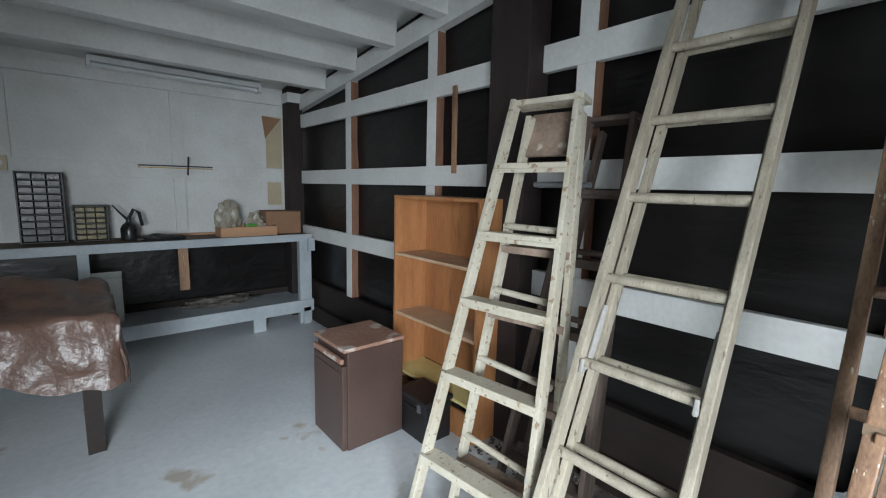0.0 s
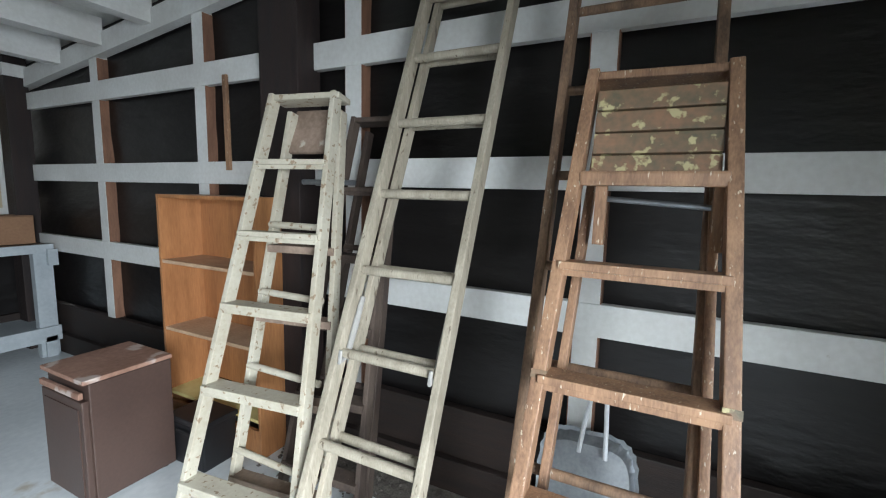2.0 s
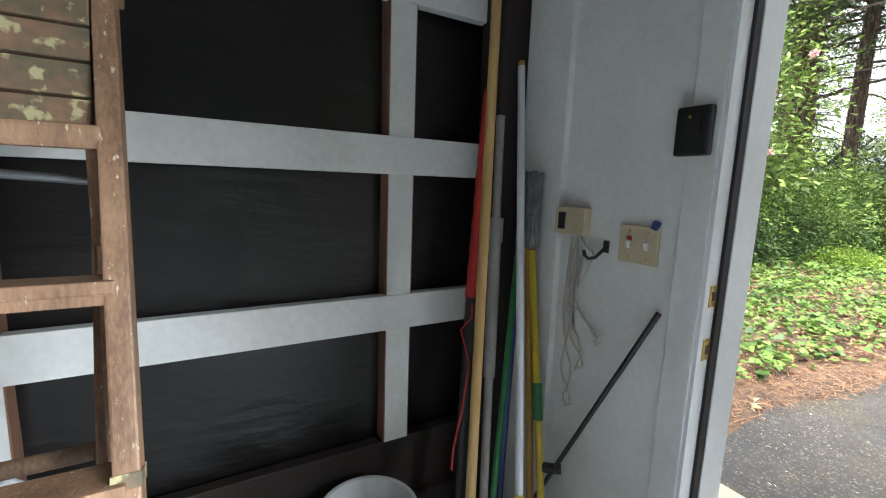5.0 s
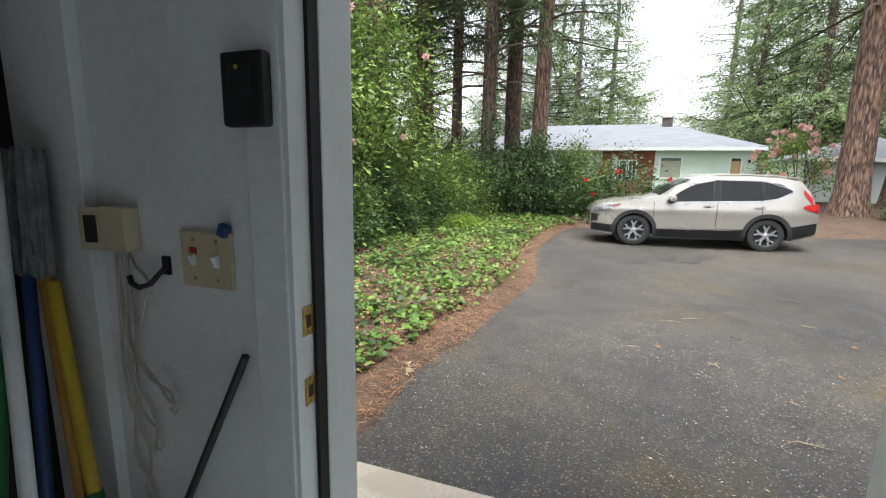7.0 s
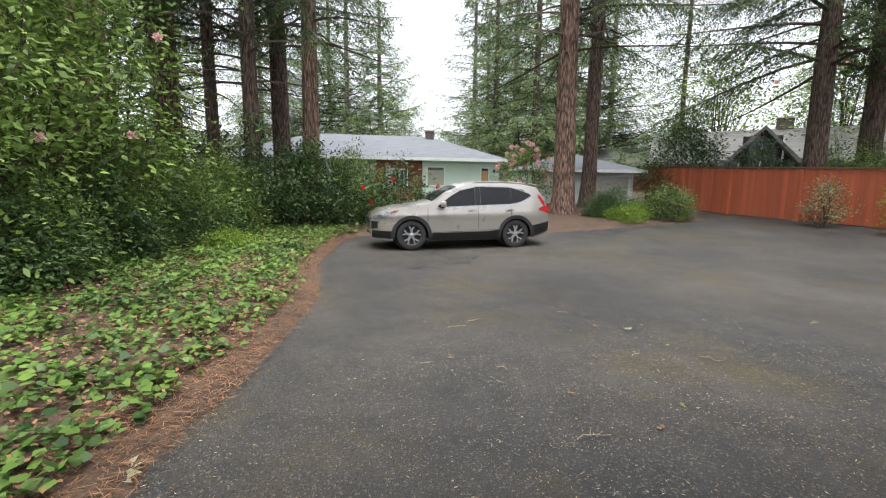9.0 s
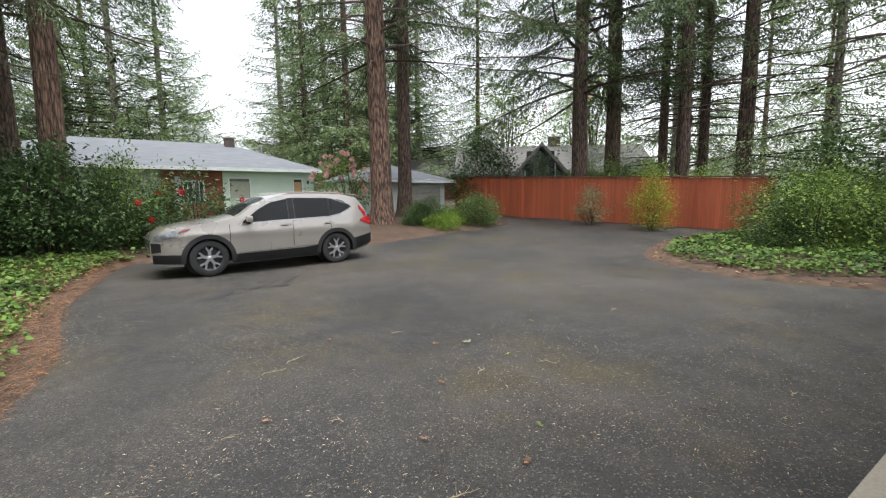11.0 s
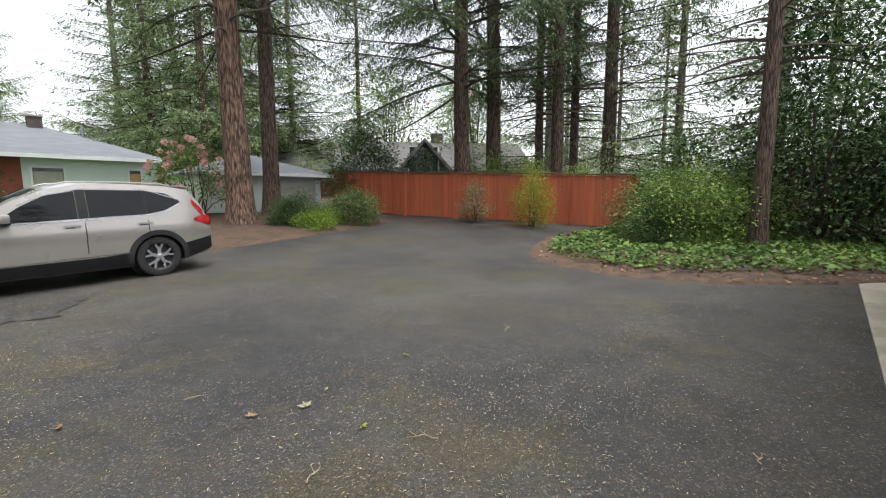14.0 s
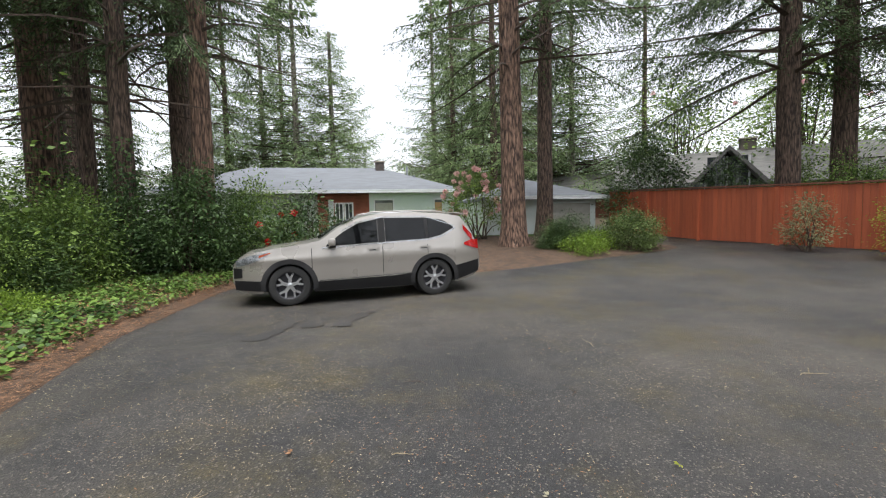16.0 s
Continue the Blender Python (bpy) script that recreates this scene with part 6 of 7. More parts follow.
for a, b in zip(ring, ring[1:]):
    for k in range(n):
        bm.faces.new((a[k], a[(k + 1) % n], b[(k + 1) % n], b[k]))
part("dish", bm, "steel", tm)
bm = bmesh.new()
tube(bm, [(0.19, -1.66, 0.5), (0.17, -1.645, 0.62), (0.165, -1.63, 0.71), (0.165, -1.6, 0.735), (0.165, -1.57, 0.71), (0.18, -1.565, 0.62), (0.2, -1.56, 0.5)], 0.009, 8)
part("hook", bm, "pole_white", tm, "bent white metal hook")
verts, faces = [], []
rnd = random.Random(3)
for i in range(520):
    x, y = abs(rnd.gauss(0.0, 0.18)) + 0.04, rnd.uniform(-3.4, -0.9)
    s = rnd.uniform(0.004, 0.02)
    a = rnd.uniform(0, 6.28)
    k = len(verts)
    for dx, dy, dz in ((1, 0, 0), (0, 1, 0), (-1, 0, 0), (0, -1, 0), (0, 0, 0.8)):
        verts.append((x + s * (dx * math.cos(a) - 0.6 * dy * math.sin(a)), y + s * (dx * math.sin(a) + 0.6 * dy * math.cos(a)), 0.001 + s * dz))
    faces += [(k, k + 1, k + 4), (k + 1, k + 2, k + 4), (k + 2, k + 3, k + 4), (k + 3, k, k + 4)]
dirt = new("floor_dirt", mesh_from("floor_dirt", verts, faces, "debris"))
tagged(dirt, "grit and dry leaf bits swept along the wall", "dirt", "", "stuff")
mat_bm = bmesh.new()
pts = [(0.035 + 0.20 + 0.05 * noise.noise((y * 1.7, 0, 3)), y) for y in [-3.2 + 0.1 * i for i in range(24)]]
lo = [mat_bm.verts.new((0.032, y, 0.004)) for x, y in pts]
hi = [mat_bm.verts.new((x, y, 0.003)) for x, y in pts]
for i in range(len(pts) - 1):
    mat_bm.faces.new((lo[i], hi[i], hi[i + 1], lo[i + 1]))
solid("dirt_strip", mat_bm, "debris", "unpainted grimy strip of floor along the wall", "dirt", "stuff")


# ---- plants ----
RNG = np.random.default_rng(7)


def unit(a):
    return a / np.maximum(np.linalg.norm(a, axis=1, keepdims=True), 1e-6)


def kites(p, d, nrm, length, width):
    """Pointed leaves as single four-cornered faces, from their stalk point p along d."""
    d = unit(d)
    s = unit(np.cross(d, nrm))
    up = np.cross(s, d)
    L, W = length[:, None], width[:, None]
    v = np.stack([p, p + d * L * 0.45 + s * W / 2 + up * W * 0.12, p + d * L, p + d * L * 0.45 - s * W / 2 + up * W * 0.12], 1).reshape(-1, 3)
    n = len(p)
    f = np.arange(n * 4).reshape(n, 4)
    return v, f


def lobed(p, d, nrm, length, width):
    """Broad ivy leaves as six-cornered faces with shoulders near the stalk."""
    d = unit(d)
    s = unit(np.cross(d, nrm))
    up = np.cross(s, d)
    L, W = length[:, None], width[:, None]
    at = lambda u, w, h: p + d * L * u + s * W * w + up * W * h
    v = np.stack([at(0.06, 0, 0), at(0.0, 0.38, 0.05), at(0.42, 0.5, 0.13), at(1.0, 0, -0.06), at(0.42, -0.5, 0.13), at(0.0, -0.38, 0.05)], 1).reshape(-1, 3)
    n = len(p)
    return v, np.arange(n * 6).reshape(n, 6)


def leaf_mesh(name, chunks, mat):
    vs, fs, k = [], [], 0
    for v, f in chunks:
        vs.append(v)
        fs.append(f + k)
        k += len(v)
    v, f = np.concatenate(vs), np.concatenate(fs)
    me = bpy.data.meshes.new(name)
    me.vertices.add(len(v))
    me.vertices.foreach_set("co", v.astype(np.float32).ravel())
    me.loops.add(f.size)
    me.loops.foreach_set("vertex_index", f.astype(np.int32).ravel())
    me.polygons.add(len(f))
    me.polygons.foreach_set("loop_start", np.arange(0, f.size, f.shape[1], dtype=np.int32))
    me.materials.append(M[mat])
    me.update(calc_edges=True)
    return me


def trunk_bm(height, r, seed, lean_x=0.0, lean_y=0.0, seg=36):
    """A tapered, flared trunk whose skin is broken into upright bark ridges, finest near the ground."""
    bm = bmesh.new()
    rings = []
    n = 34
    for i in range(n + 1):
        t = i / n
        z = -0.3 + (height + 0.3) * t ** 1.9
        px = lean_x * z + 0.12 * r * noise.noise((z * 0.25, seed, 0))
        py = lean_y * z + 0.12 * r * noise.noise((z * 0.25, 0, seed))
        q = r * (1 - 0.62 * max(0, z) / height) * (1 + 0.5 * math.exp(-max(0, z) * 1.9))
        ring = []
        for k in range(seg):
            a = k * math.tau / seg
            ridge = 1 - abs(noise.noise((math.cos(a) * 5.5 + seed, math.sin(a) * 5.5, z * 0.9))) * 2
            w = q * (1 + 0.05 * ridge + 0.05 * noise.noise((math.cos(a) * 2, math.sin(a) * 2, z * 0.5 + seed)) + 0.10 * math.exp(-max(0, z) * 2.5) * math.sin(5 * a + seed))
            ring.append(bm.verts.new((px + w * math.cos(a), py + w * math.sin(a), z)))
        rings.append(ring)
    for u, v in zip(rings, rings[1:]):
        for k in range(seg):
            bm.faces.new((u[k], u[(k + 1) % seg], v[(k + 1) % seg], v[k]))
    bm.faces.new(rings[-1])
    return bm


def conifer(seed, height, r, base, spread, droop, count, mat, bark, label, lean_x=0.0, lean_y=0.0, dens=1.0, bare=0, big=1.0, taper=0.75, lift=0.12, fine_to=10.5):
    """A fir at the origin: furrowed trunk, uneven limbs with lifted tips, and flat fans of needle sprays that hang from them."""
    g = np.random.default_rng(seed)
    e = thing("fir_tree", (0, 0, 0), label, "tree", "fir trees round the driveway")
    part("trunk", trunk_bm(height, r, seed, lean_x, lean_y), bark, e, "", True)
    limbs = bmesh.new()
    P, D, N, L, W = [], [], [], [], []
    az = g.uniform(0, math.tau)
    for i in range(count):
        t = (i + g.uniform(0, 1)) / count
        z = base + (height - base) * t ** 1.15
        az += 2.4 + g.normal(0, 0.7)
        gap = 0.5 + 0.5 * noise.noise((math.cos(az) * 1.3 + seed, math.sin(az) * 1.3, z * 0.35))
        ln = spread * (1 - t) ** taper * (0.35 + 1.0 * gap + g.uniform(-0.1, 0.25)) + 0.35
        dead = i < bare
        ox, oy = lean_x * z, lean_y * z
        rise0, dr = g.uniform(-0.05, 0.25), droop * g.uniform(0.6, 1.3)
        bend = g.normal(0, 0.3)
        pts = []
        for k in range(6):
            s = k / 5
            a = az + bend * s
            pts.append(np.array([ox + ln * s * math.cos(a), oy + ln * s * math.sin(a), z + ln * (rise0 * s - dr * s * s + lift * s ** 4)]))
        tube(limbs, pts, [max(0.006, (0.012 + 0.010 * ln) * (1 - 0.85 * k / 5)) for k in range(6)], 3)
        if dead:
            for q in range(4):
                s = g.uniform(0.3, 0.95)
                k = min(4, int(s * 5))
                c = pts[k] + (pts[k + 1] - pts[k]) * (s * 5 - k)
                tube(limbs, [c, c + np.array([g.normal(0, 0.25), g.normal(0, 0.25), -0.12])], [0.008, 0.004], 3)
            continue
        pts = np.array(pts)
        kd, kb = (dens, big) if z < fine_to else (dens * 0.25, big * 2.0)
        nt = int((7 + 6.5 * ln) * (0.8 if dens < 0.5 else 1))
        for q in range(nt):
            s = 0.22 + 0.78 * (q + g.uniform(0, 1)) / nt
            k = min(4, int(s * 5))
            c = pts[k] + (pts[k + 1] - pts[k]) * (s * 5 - k)
            along = unit((pts[k + 1] - pts[k])[None])[0]
            side = np.cross(along, [0, 0, 1])
            sgn = 1 if q % 2 else -1
            tl = (0.25 + 0.24 * ln * math.sin(math.pi * min(1, 0.25 + 0.75 * s)) ** 0.8) * g.uniform(0.55, 1.35)
            hang = -0.15 - 0.75 * g.random() ** 1.5
            td = unit((along * 0.8 + side * sgn * 0.85 + np.array([0, 0, hang]))[None])[0]
            m = max(3, int(tl / 0.06 * kd))
            u = (np.arange(m) + g.uniform(0, 1, m)) / m
            sag = np.outer(u * u * tl * 0.35, [0, 0, -1.0])
            P.append(c + td * tl * u[:, None] + sag + g.normal(0, 0.025, (m, 3)))
            D.append(td + np.cross(td, [0, 0, 1]) * g.choice([-0.7, 0.7], m)[:, None] + g.normal(0, 0.25, (m, 3)) + np.array([0, 0, -0.35]))
            N.append(np.array([0, 0, 1.0]) + g.normal(0, 0.4, (m, 3)))
            taper_u = 1.15 - 0.5 * u
            L.append(g.uniform(0.13, 0.26, m) * kb * taper_u)
            W.append(g.uniform(0.035, 0.075, m) * kb * taper_u)
    tagged(part("branchwork", limbs, "twig", e, "", True), kind="stuff")
    me = leaf_mesh("crown", [kites(np.concatenate(P), np.concatenate(D), np.concatenate(N), np.concatenate(L), np.concatenate(W))], mat)
    cr = new("crown", me)
    cr.parent = e
    return e


def put_tree(src, x, y, s=1.0, turn=0.0, sz=None):
    m = Matrix.LocRotScale((x, y, rise(x, y) - 0.05), Euler((0, 0, turn)), (s, s, sz or s))
    return copy_thing(src, m)


def shrub(seed, rx, ry, h, clumps, per, leaf, mat, label, name="shrub", stems=10, hollow=0.35, flowers=None, low=0.15, wide=0.5):
    """A bush at the origin: bent stems and clumps of single leaves in an uneven dome."""
    g = np.random.default_rng(seed)
    e = thing(name, (0, 0, 0), label, "shrub")
    P, D, N, L, W, FP = [], [], [], [], [], []
    stem = bmesh.new()
    for c in range(clumps):
        a = g.uniform(0, math.tau)
        q = g.uniform(hollow, 1) ** 0.6
        w = g.uniform(low, 1)
        prof = math.sqrt(max(0.05, 1 - abs(2 * (w - 0.42)) ** 2.2 * 0.9)) if w > 0.42 else 0.75 + 0.6 * w
        lump_r = 1 + 0.28 * noise.noise((math.cos(a) * 1.8 + seed, math.sin(a) * 1.8, w * 3))
        ctr = np.array([rx * q * prof * math.cos(a) * lump_r, ry * q * prof * math.sin(a) * lump_r, h * w * (1 + 0.12 * g.normal())])
        n = int(per * g.uniform(0.6, 1.4))
        sr = 0.11 * (rx + ry + h) / 3 * g.uniform(0.7, 1.4) + 0.05
        off = g.normal(0, 1, (n, 3)) * np.array([sr, sr, sr * 0.7])
        P.append(ctr + off)
        D.append(unit(off) + np.array([math.cos(a), math.sin(a), 0.1]) * 0.5 + g.normal(0, 0.35, (n, 3)) + np.array([0, 0, -0.15]))
        N.append(np.array([0, 0, 1.0]) + g.normal(0, 0.5, (n, 3)))
        ll = g.uniform(0.65, 1.3, n) * leaf
        L.append(ll)
        W.append(ll * wide * g.uniform(0.8, 1.2, n))
        if flowers and g.random() < flowers[1] and w > 0.4:
            FP.append(ctr + np.array([math.cos(a), math.sin(a), 0.3]) * sr * 1.5)
        if c % max(1, clumps // stems) == 0:
            b = np.array([0.25 * rx * g.normal() * 0.5, 0.25 * ry * g.normal() * 0.5, -0.1])
            mid = b * 0.5 + ctr * 0.5 + np.array([0.1 * g.normal(), 0.1 * g.normal(), 0.08 * h])
            tube(stem, [b, (b + mid) / 2, mid, ctr], [0.012 + 0.008 * h, 0.01 + 0.006 * h, 0.008 + 0.003 * h, 0.006], 6)
    tagged(part("branchwork", stem, "twig", e, "", True), kind="stuff")
    cr = new("foliage", leaf_mesh("foliage", [kites(np.concatenate(P), np.concatenate(D), np.concatenate(N), np.concatenate(L), np.concatenate(W))], mat))
    cr.parent = e
    for c in FP:
        n = 46
        d = unit(g.normal(0, 1, (n, 3)) + np.array([0, 0, 0.4]))
        fl = new("blossom", leaf_mesh("blossom", [kites(c + d * 0.02, d, g.normal(0, 1, (n, 3)), g.uniform(0.06, 0.11, n) * flowers[2], g.uniform(0.04, 0.07, n) * flowers[2])], flowers[0]))
        fl.parent = e
    return e


def move(ob, x, y, turn=0.0, s=1.0, dz=0.0):
    ob.matrix_basis = Matrix.LocRotScale((x, y, rise(x, y) + dz), Euler((0, 0, turn)), (s, s, s))
    return ob


FIR = "tall fir with furrowed brown bark and hanging branches"
fir_a = conifer(11, 26, 0.41, 6.2, 4.6, 0.42, 100, "needle", "bark", "tall fir with a massive furrowed red-brown trunk", dens=1.25, big=0.72, bare=4, lean_x=-0.012)
fir_b = conifer(12, 25, 0.32, 7.2, 4.0, 0.40, 85, "needle", "barkdark", FIR, dens=1.25, big=0.72, bare=8, lean_x=0.02)
fir_c = conifer(13, 25, 0.36, 5.4, 6.2, 0.27, 120, "needle", "barkdark", "fir with long low drooping dark branches", bare=2, dens=1.7, big=0.75)
fir_d = conifer(14, 24, 0.26, 1.5, 4.6, 0.42, 150, "needle_hazed", "barkdark", "pale green fir with layered drooping branches, haze in its colour", dens=0.42, big=1.35, fine_to=18)
fir_e = conifer(15, 24, 0.30, 4.5, 3.8, 0.34, 90, "needle", "barkdark", "slender fir with bare lower limbs", dens=0.72, big=0.88, bare=14)
fir_f = conifer(16, 22, 0.24, 1.2, 5.2, 0.22, 125, "needle_hazed", "barkgrey", "broad pale conifer with sparse level limbs, haze in its colour", dens=0.42, bare=3, big=1.35, fine_to=18, lift=0.2)
fir_g = conifer(17, 16.3, 0.30, 2.0, 6.6, 0.12, 170, "needle_hazed", "barkgrey", "broad grey-green fir with lifted limbs behind the house, haze in its colour", dens=0.62, big=1.2, fine_to=99, taper=0.9, lift=0.22)

fir_a.matrix_basis = Matrix.LocRotScale((9.03, 16.46, rise(9, 16.4) - 0.02), None, (1, 1, 1))
fir_b.matrix_basis = Matrix.LocRotScale((11.25, 18.75, rise(11, 18.7) - 0.05), Euler((0, 0, 0.4)), (1, 1, 1))
fir_c.matrix_basis = Matrix.LocRotScale((18.0, 14.15, rise(18, 14) - 0.05), Euler((0, 0, 5.1)), (1, 1, 1))
fir_g.matrix_basis = Matrix.LocRotScale((2.2, 40.5, 1.2), None, (1, 1, 1))
fir_d.matrix_basis = Matrix.LocRotScale((-6.5, 42.0, 1.2), None, (1, 1, 1))
fir_e.matrix_basis = Matrix.LocRotScale((22.5, 11.8, rise(22, 12)), None, (1.05, 1.05, 1))
fir_f.matrix_basis = Matrix.LocRotScale((11.5, 43.0, 1.2), None, (1.1, 1.1, 1.0))
# by the ivy bed
put_tree(fir_e, -2.45, 15.3, 0.82, 1.0, 1.0)
put_tree(fir_b, -2.2, 18.9, 1.15, 2.0, 1.0)
put_tree(fir_a, -0.66, 15.7, 0.72, 3.5, 0.95)
put_tree(fir_a, -6.5, 19.2, 1.2, 0.7)
put_tree(fir_a, -5.9, 13.0, 1.15, 4.1)
put_tree(fir_e, -4.3, 17.3, 0.75, 2.6, 1.0)
put_tree(fir_e, -8.2, 23.0, 1.0, 5.2)
put_tree(fir_b, -9.5, 17.5, 1.1, 1.3)
# behind the fence
put_tree(fir_b, 21.2, 14.6, 1.2, 3.0)
put_tree(fir_e, 23.9, 13.6, 0.75, 1.0, 1.0)
put_tree(fir_e, 25.6, 12.4, 0.8, 2.2, 1.0)
put_tree(fir_e, 25.4, 10.4, 1.15, 4.0, 1.1)
put_tree(fir_f, 25.6, 7.2, 0.75, 0.3, 0.95)
put_tree(fir_e, 15.05, 2.77, 0.55, 1.9, 0.9)
# far wood
rnd = random.Random(21)
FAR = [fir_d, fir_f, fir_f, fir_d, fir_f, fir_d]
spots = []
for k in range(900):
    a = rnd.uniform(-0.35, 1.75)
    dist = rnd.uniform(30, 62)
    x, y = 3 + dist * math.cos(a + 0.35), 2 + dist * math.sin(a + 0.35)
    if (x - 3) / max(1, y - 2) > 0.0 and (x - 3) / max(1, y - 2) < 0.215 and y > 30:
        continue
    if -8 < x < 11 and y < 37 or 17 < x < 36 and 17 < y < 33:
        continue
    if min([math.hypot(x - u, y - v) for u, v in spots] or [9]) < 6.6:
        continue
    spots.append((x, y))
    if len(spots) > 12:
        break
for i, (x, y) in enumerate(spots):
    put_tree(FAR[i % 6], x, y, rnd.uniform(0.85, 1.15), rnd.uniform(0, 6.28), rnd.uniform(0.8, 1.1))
# Firs at y -15 and beyond are unseen, added for the car glass to reflect.
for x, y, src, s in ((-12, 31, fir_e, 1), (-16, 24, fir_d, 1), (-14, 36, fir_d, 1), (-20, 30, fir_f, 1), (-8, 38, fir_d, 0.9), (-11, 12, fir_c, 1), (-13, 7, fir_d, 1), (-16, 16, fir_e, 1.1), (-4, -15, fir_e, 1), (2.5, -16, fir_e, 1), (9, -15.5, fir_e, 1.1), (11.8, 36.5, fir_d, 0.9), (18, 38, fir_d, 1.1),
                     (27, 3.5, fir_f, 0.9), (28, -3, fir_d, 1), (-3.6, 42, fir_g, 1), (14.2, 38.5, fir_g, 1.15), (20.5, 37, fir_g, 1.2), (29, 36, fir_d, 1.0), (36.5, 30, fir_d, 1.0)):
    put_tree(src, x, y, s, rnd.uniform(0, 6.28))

# shrubs
bush_leaf = shrub(31, 1.5, 1.5, 2.6, 190, 40, 0.11, "leaf", "dense leafy green shrub at the edge of the wood", low=0.03)
bush_dark = shrub(32, 1.5, 1.5, 2.5, 170, 38, 0.125, "leaf_dark", "dense dark evergreen shrub", low=0.02)
tall_leaf = shrub(33, 2.0, 2.0, 5.6, 190, 38, 0.14, "leaf", "tall spreading rhododendron with a few pink blossoms", "rhododendron", 38, 0.3, ("petal_pink", 0.035, 1.0), low=0.16)
tall_dark = shrub(34, 2.0, 2.0, 6.2, 300, 44, 0.14, "leaf_dark", "tall dark glossy evergreen tree-shrub", "laurel", 16, 0.3, low=0.05)
low_bright = shrub(35, 0.7, 0.7, 0.6, 70, 40, 0.07, "leaf_bright", "low bright green plant", low=0.02)
round_bush = shrub(36, 0.92, 0.92, 1.3, 230, 55, 0.07, "leaf_clip", "clipped round evergreen bush beside the driveway", low=0.03, hollow=0.75, wide=0.7)
yellow_bush = shrub(37, 0.75, 0.75, 1.75, 130, 42, 0.065, "leaf_yellow", "yellow-green bush against the fence", low=0.12)
pale_bush = shrub(38, 0.5, 0.5, 1.45, 60, 28, 0.085, "pale_tips", "pale-tipped shrub against the fence", low=0.15)
pink_rhodo = shrub(39, 1.3, 1.3, 2.7, 95, 34, 0.11, "leaf", "rhododendron with pink blossoms", "rhododendron", 14, 0.3, ("petal_pink", 0.42, 1.4), low=0.3)
red_rhodo = shrub(40, 1.0, 1.0, 1.75, 110, 38, 0.10, "leaf_dark", "rhododendron with bright red blossoms", "rhododendron", 10, 0.4, ("petal_red", 0.13, 0.75), low=0.05)

dense_dark = shrub(41, 1.9, 1.9, 4.7, 330, 46, 0.16, "leaf_dark", "dense dark evergreen rising behind the fence", "laurel", 14, 0.7, low=0.04)
move(dense_dark, 16.7, 19.6, 0.0, 0.78)
move(bush_leaf, -2.7, 13.0, 0.3, 0.75)
move(bush_dark, -0.7, 14.7, 1.2, 0.95)
move(tall_leaf, -4.3, 8.0, 0.5, 1.0)
move(tall_dark, 17.6, 1.8, 0.0, 1.05)
move(low_bright, 11.0, 14.5, 0.0, 1.0)
move(round_bush, 12.1, 14.3, 0.0, 0.82)
move(yellow_bush, 16.3, 9.5, 0.0, 1.0)
move(pale_bush, 15.85, 11.75, 0.0, 1.0)
move(pink_rhodo, 8.6, 19.3, 0.0, 1.0)
move(red_rhodo, 2.35, 14.2, 0.0, 1.08)


def again(src, x, y, s=1.0, turn=0.0, sz=None, dz=0.0):
    return copy_thing(src, Matrix.LocRotScale((x, y, rise(x, y) + dz), Euler((0, 0, turn)), (s, s, sz or s)))


for x, y, s, t, sz in ((-3.9, 5.6, 0.8, 1.0, 0.9), (-5.6, 6.4, 1.1, 2.0, 1.1), (-4.2, 10.6, 0.95, 3.0, 0.95), (-6.2, 9.5, 1.2, 4.0, 1.1), (-7.5, 4.0, 1.2, 5.0, 1.1), (-9.5, 7.5, 1.3, 0.4, 1.2)):
    again(tall_leaf, x, y, s, t, sz)
for x, y, s, t, sz in ((-3.0, 6.6, 0.55, 0.0, 0.75), (-3.4, 9.2, 0.7, 1.0, 0.95), (-2.6, 10.6, 0.6, 2.4, 0.8), (-4.6, 4.6, 0.7, 3.0, 0.8), (-5.5, 3.2, 0.9, 4.0, 1.0), (-3.7, 12.2, 0.9, 0.8, 1.1), (-5.5, 15.5, 1.2, 1.9, 1.2), (-3.6, 15.2, 1.1, 2.8, 1.15)):
    again(bush_leaf, x, y, s, t, sz)
for x, y, s, t, sz in ((-3.1, 7.9, 0.65, 2.0, 0.6), (-2.9, 9.6, 0.6, 0.6, 0.5), (-3.0, 6.0, 0.6, 3.1, 0.5), (-3.5, 4.9, 0.7, 4.4, 0.55), (-2.9, 11.6, 0.7, 5.4, 0.6), (-2.0, 14.6, 0.8, 3.0, 0.85), (0.4, 15.0, 0.65, 4.0, 0.8), (-4.1, 14.4, 0.85, 5.0, 0.6), (-7.0, 14.5, 1.3, 0.4, 1.2), (-4.8, 18.5, 1.2, 1.4, 1.2), (-9.0, 12.0, 1.4, 2.4, 1.3), (-1.2, 15.6, 0.8, 3.4, 0.95),
                       (18.4, 17.0, 1.0, 1.2, 1.05), (14.9, 5.0, 0.5, 2.2, 0.5), (13.9, 4.7, 0.45, 3.2, 0.4), (20.5, 2.5, 1.4, 0.9, 1.5), (19.5, 5.4, 1.1, 2.9, 1.2), (10.4, 14.9, 0.5, 2.0, 0.42), (9.9, 15.1, 0.4, 3.0, 0.36)):
    again(bush_dark, x, y, s, t, sz)
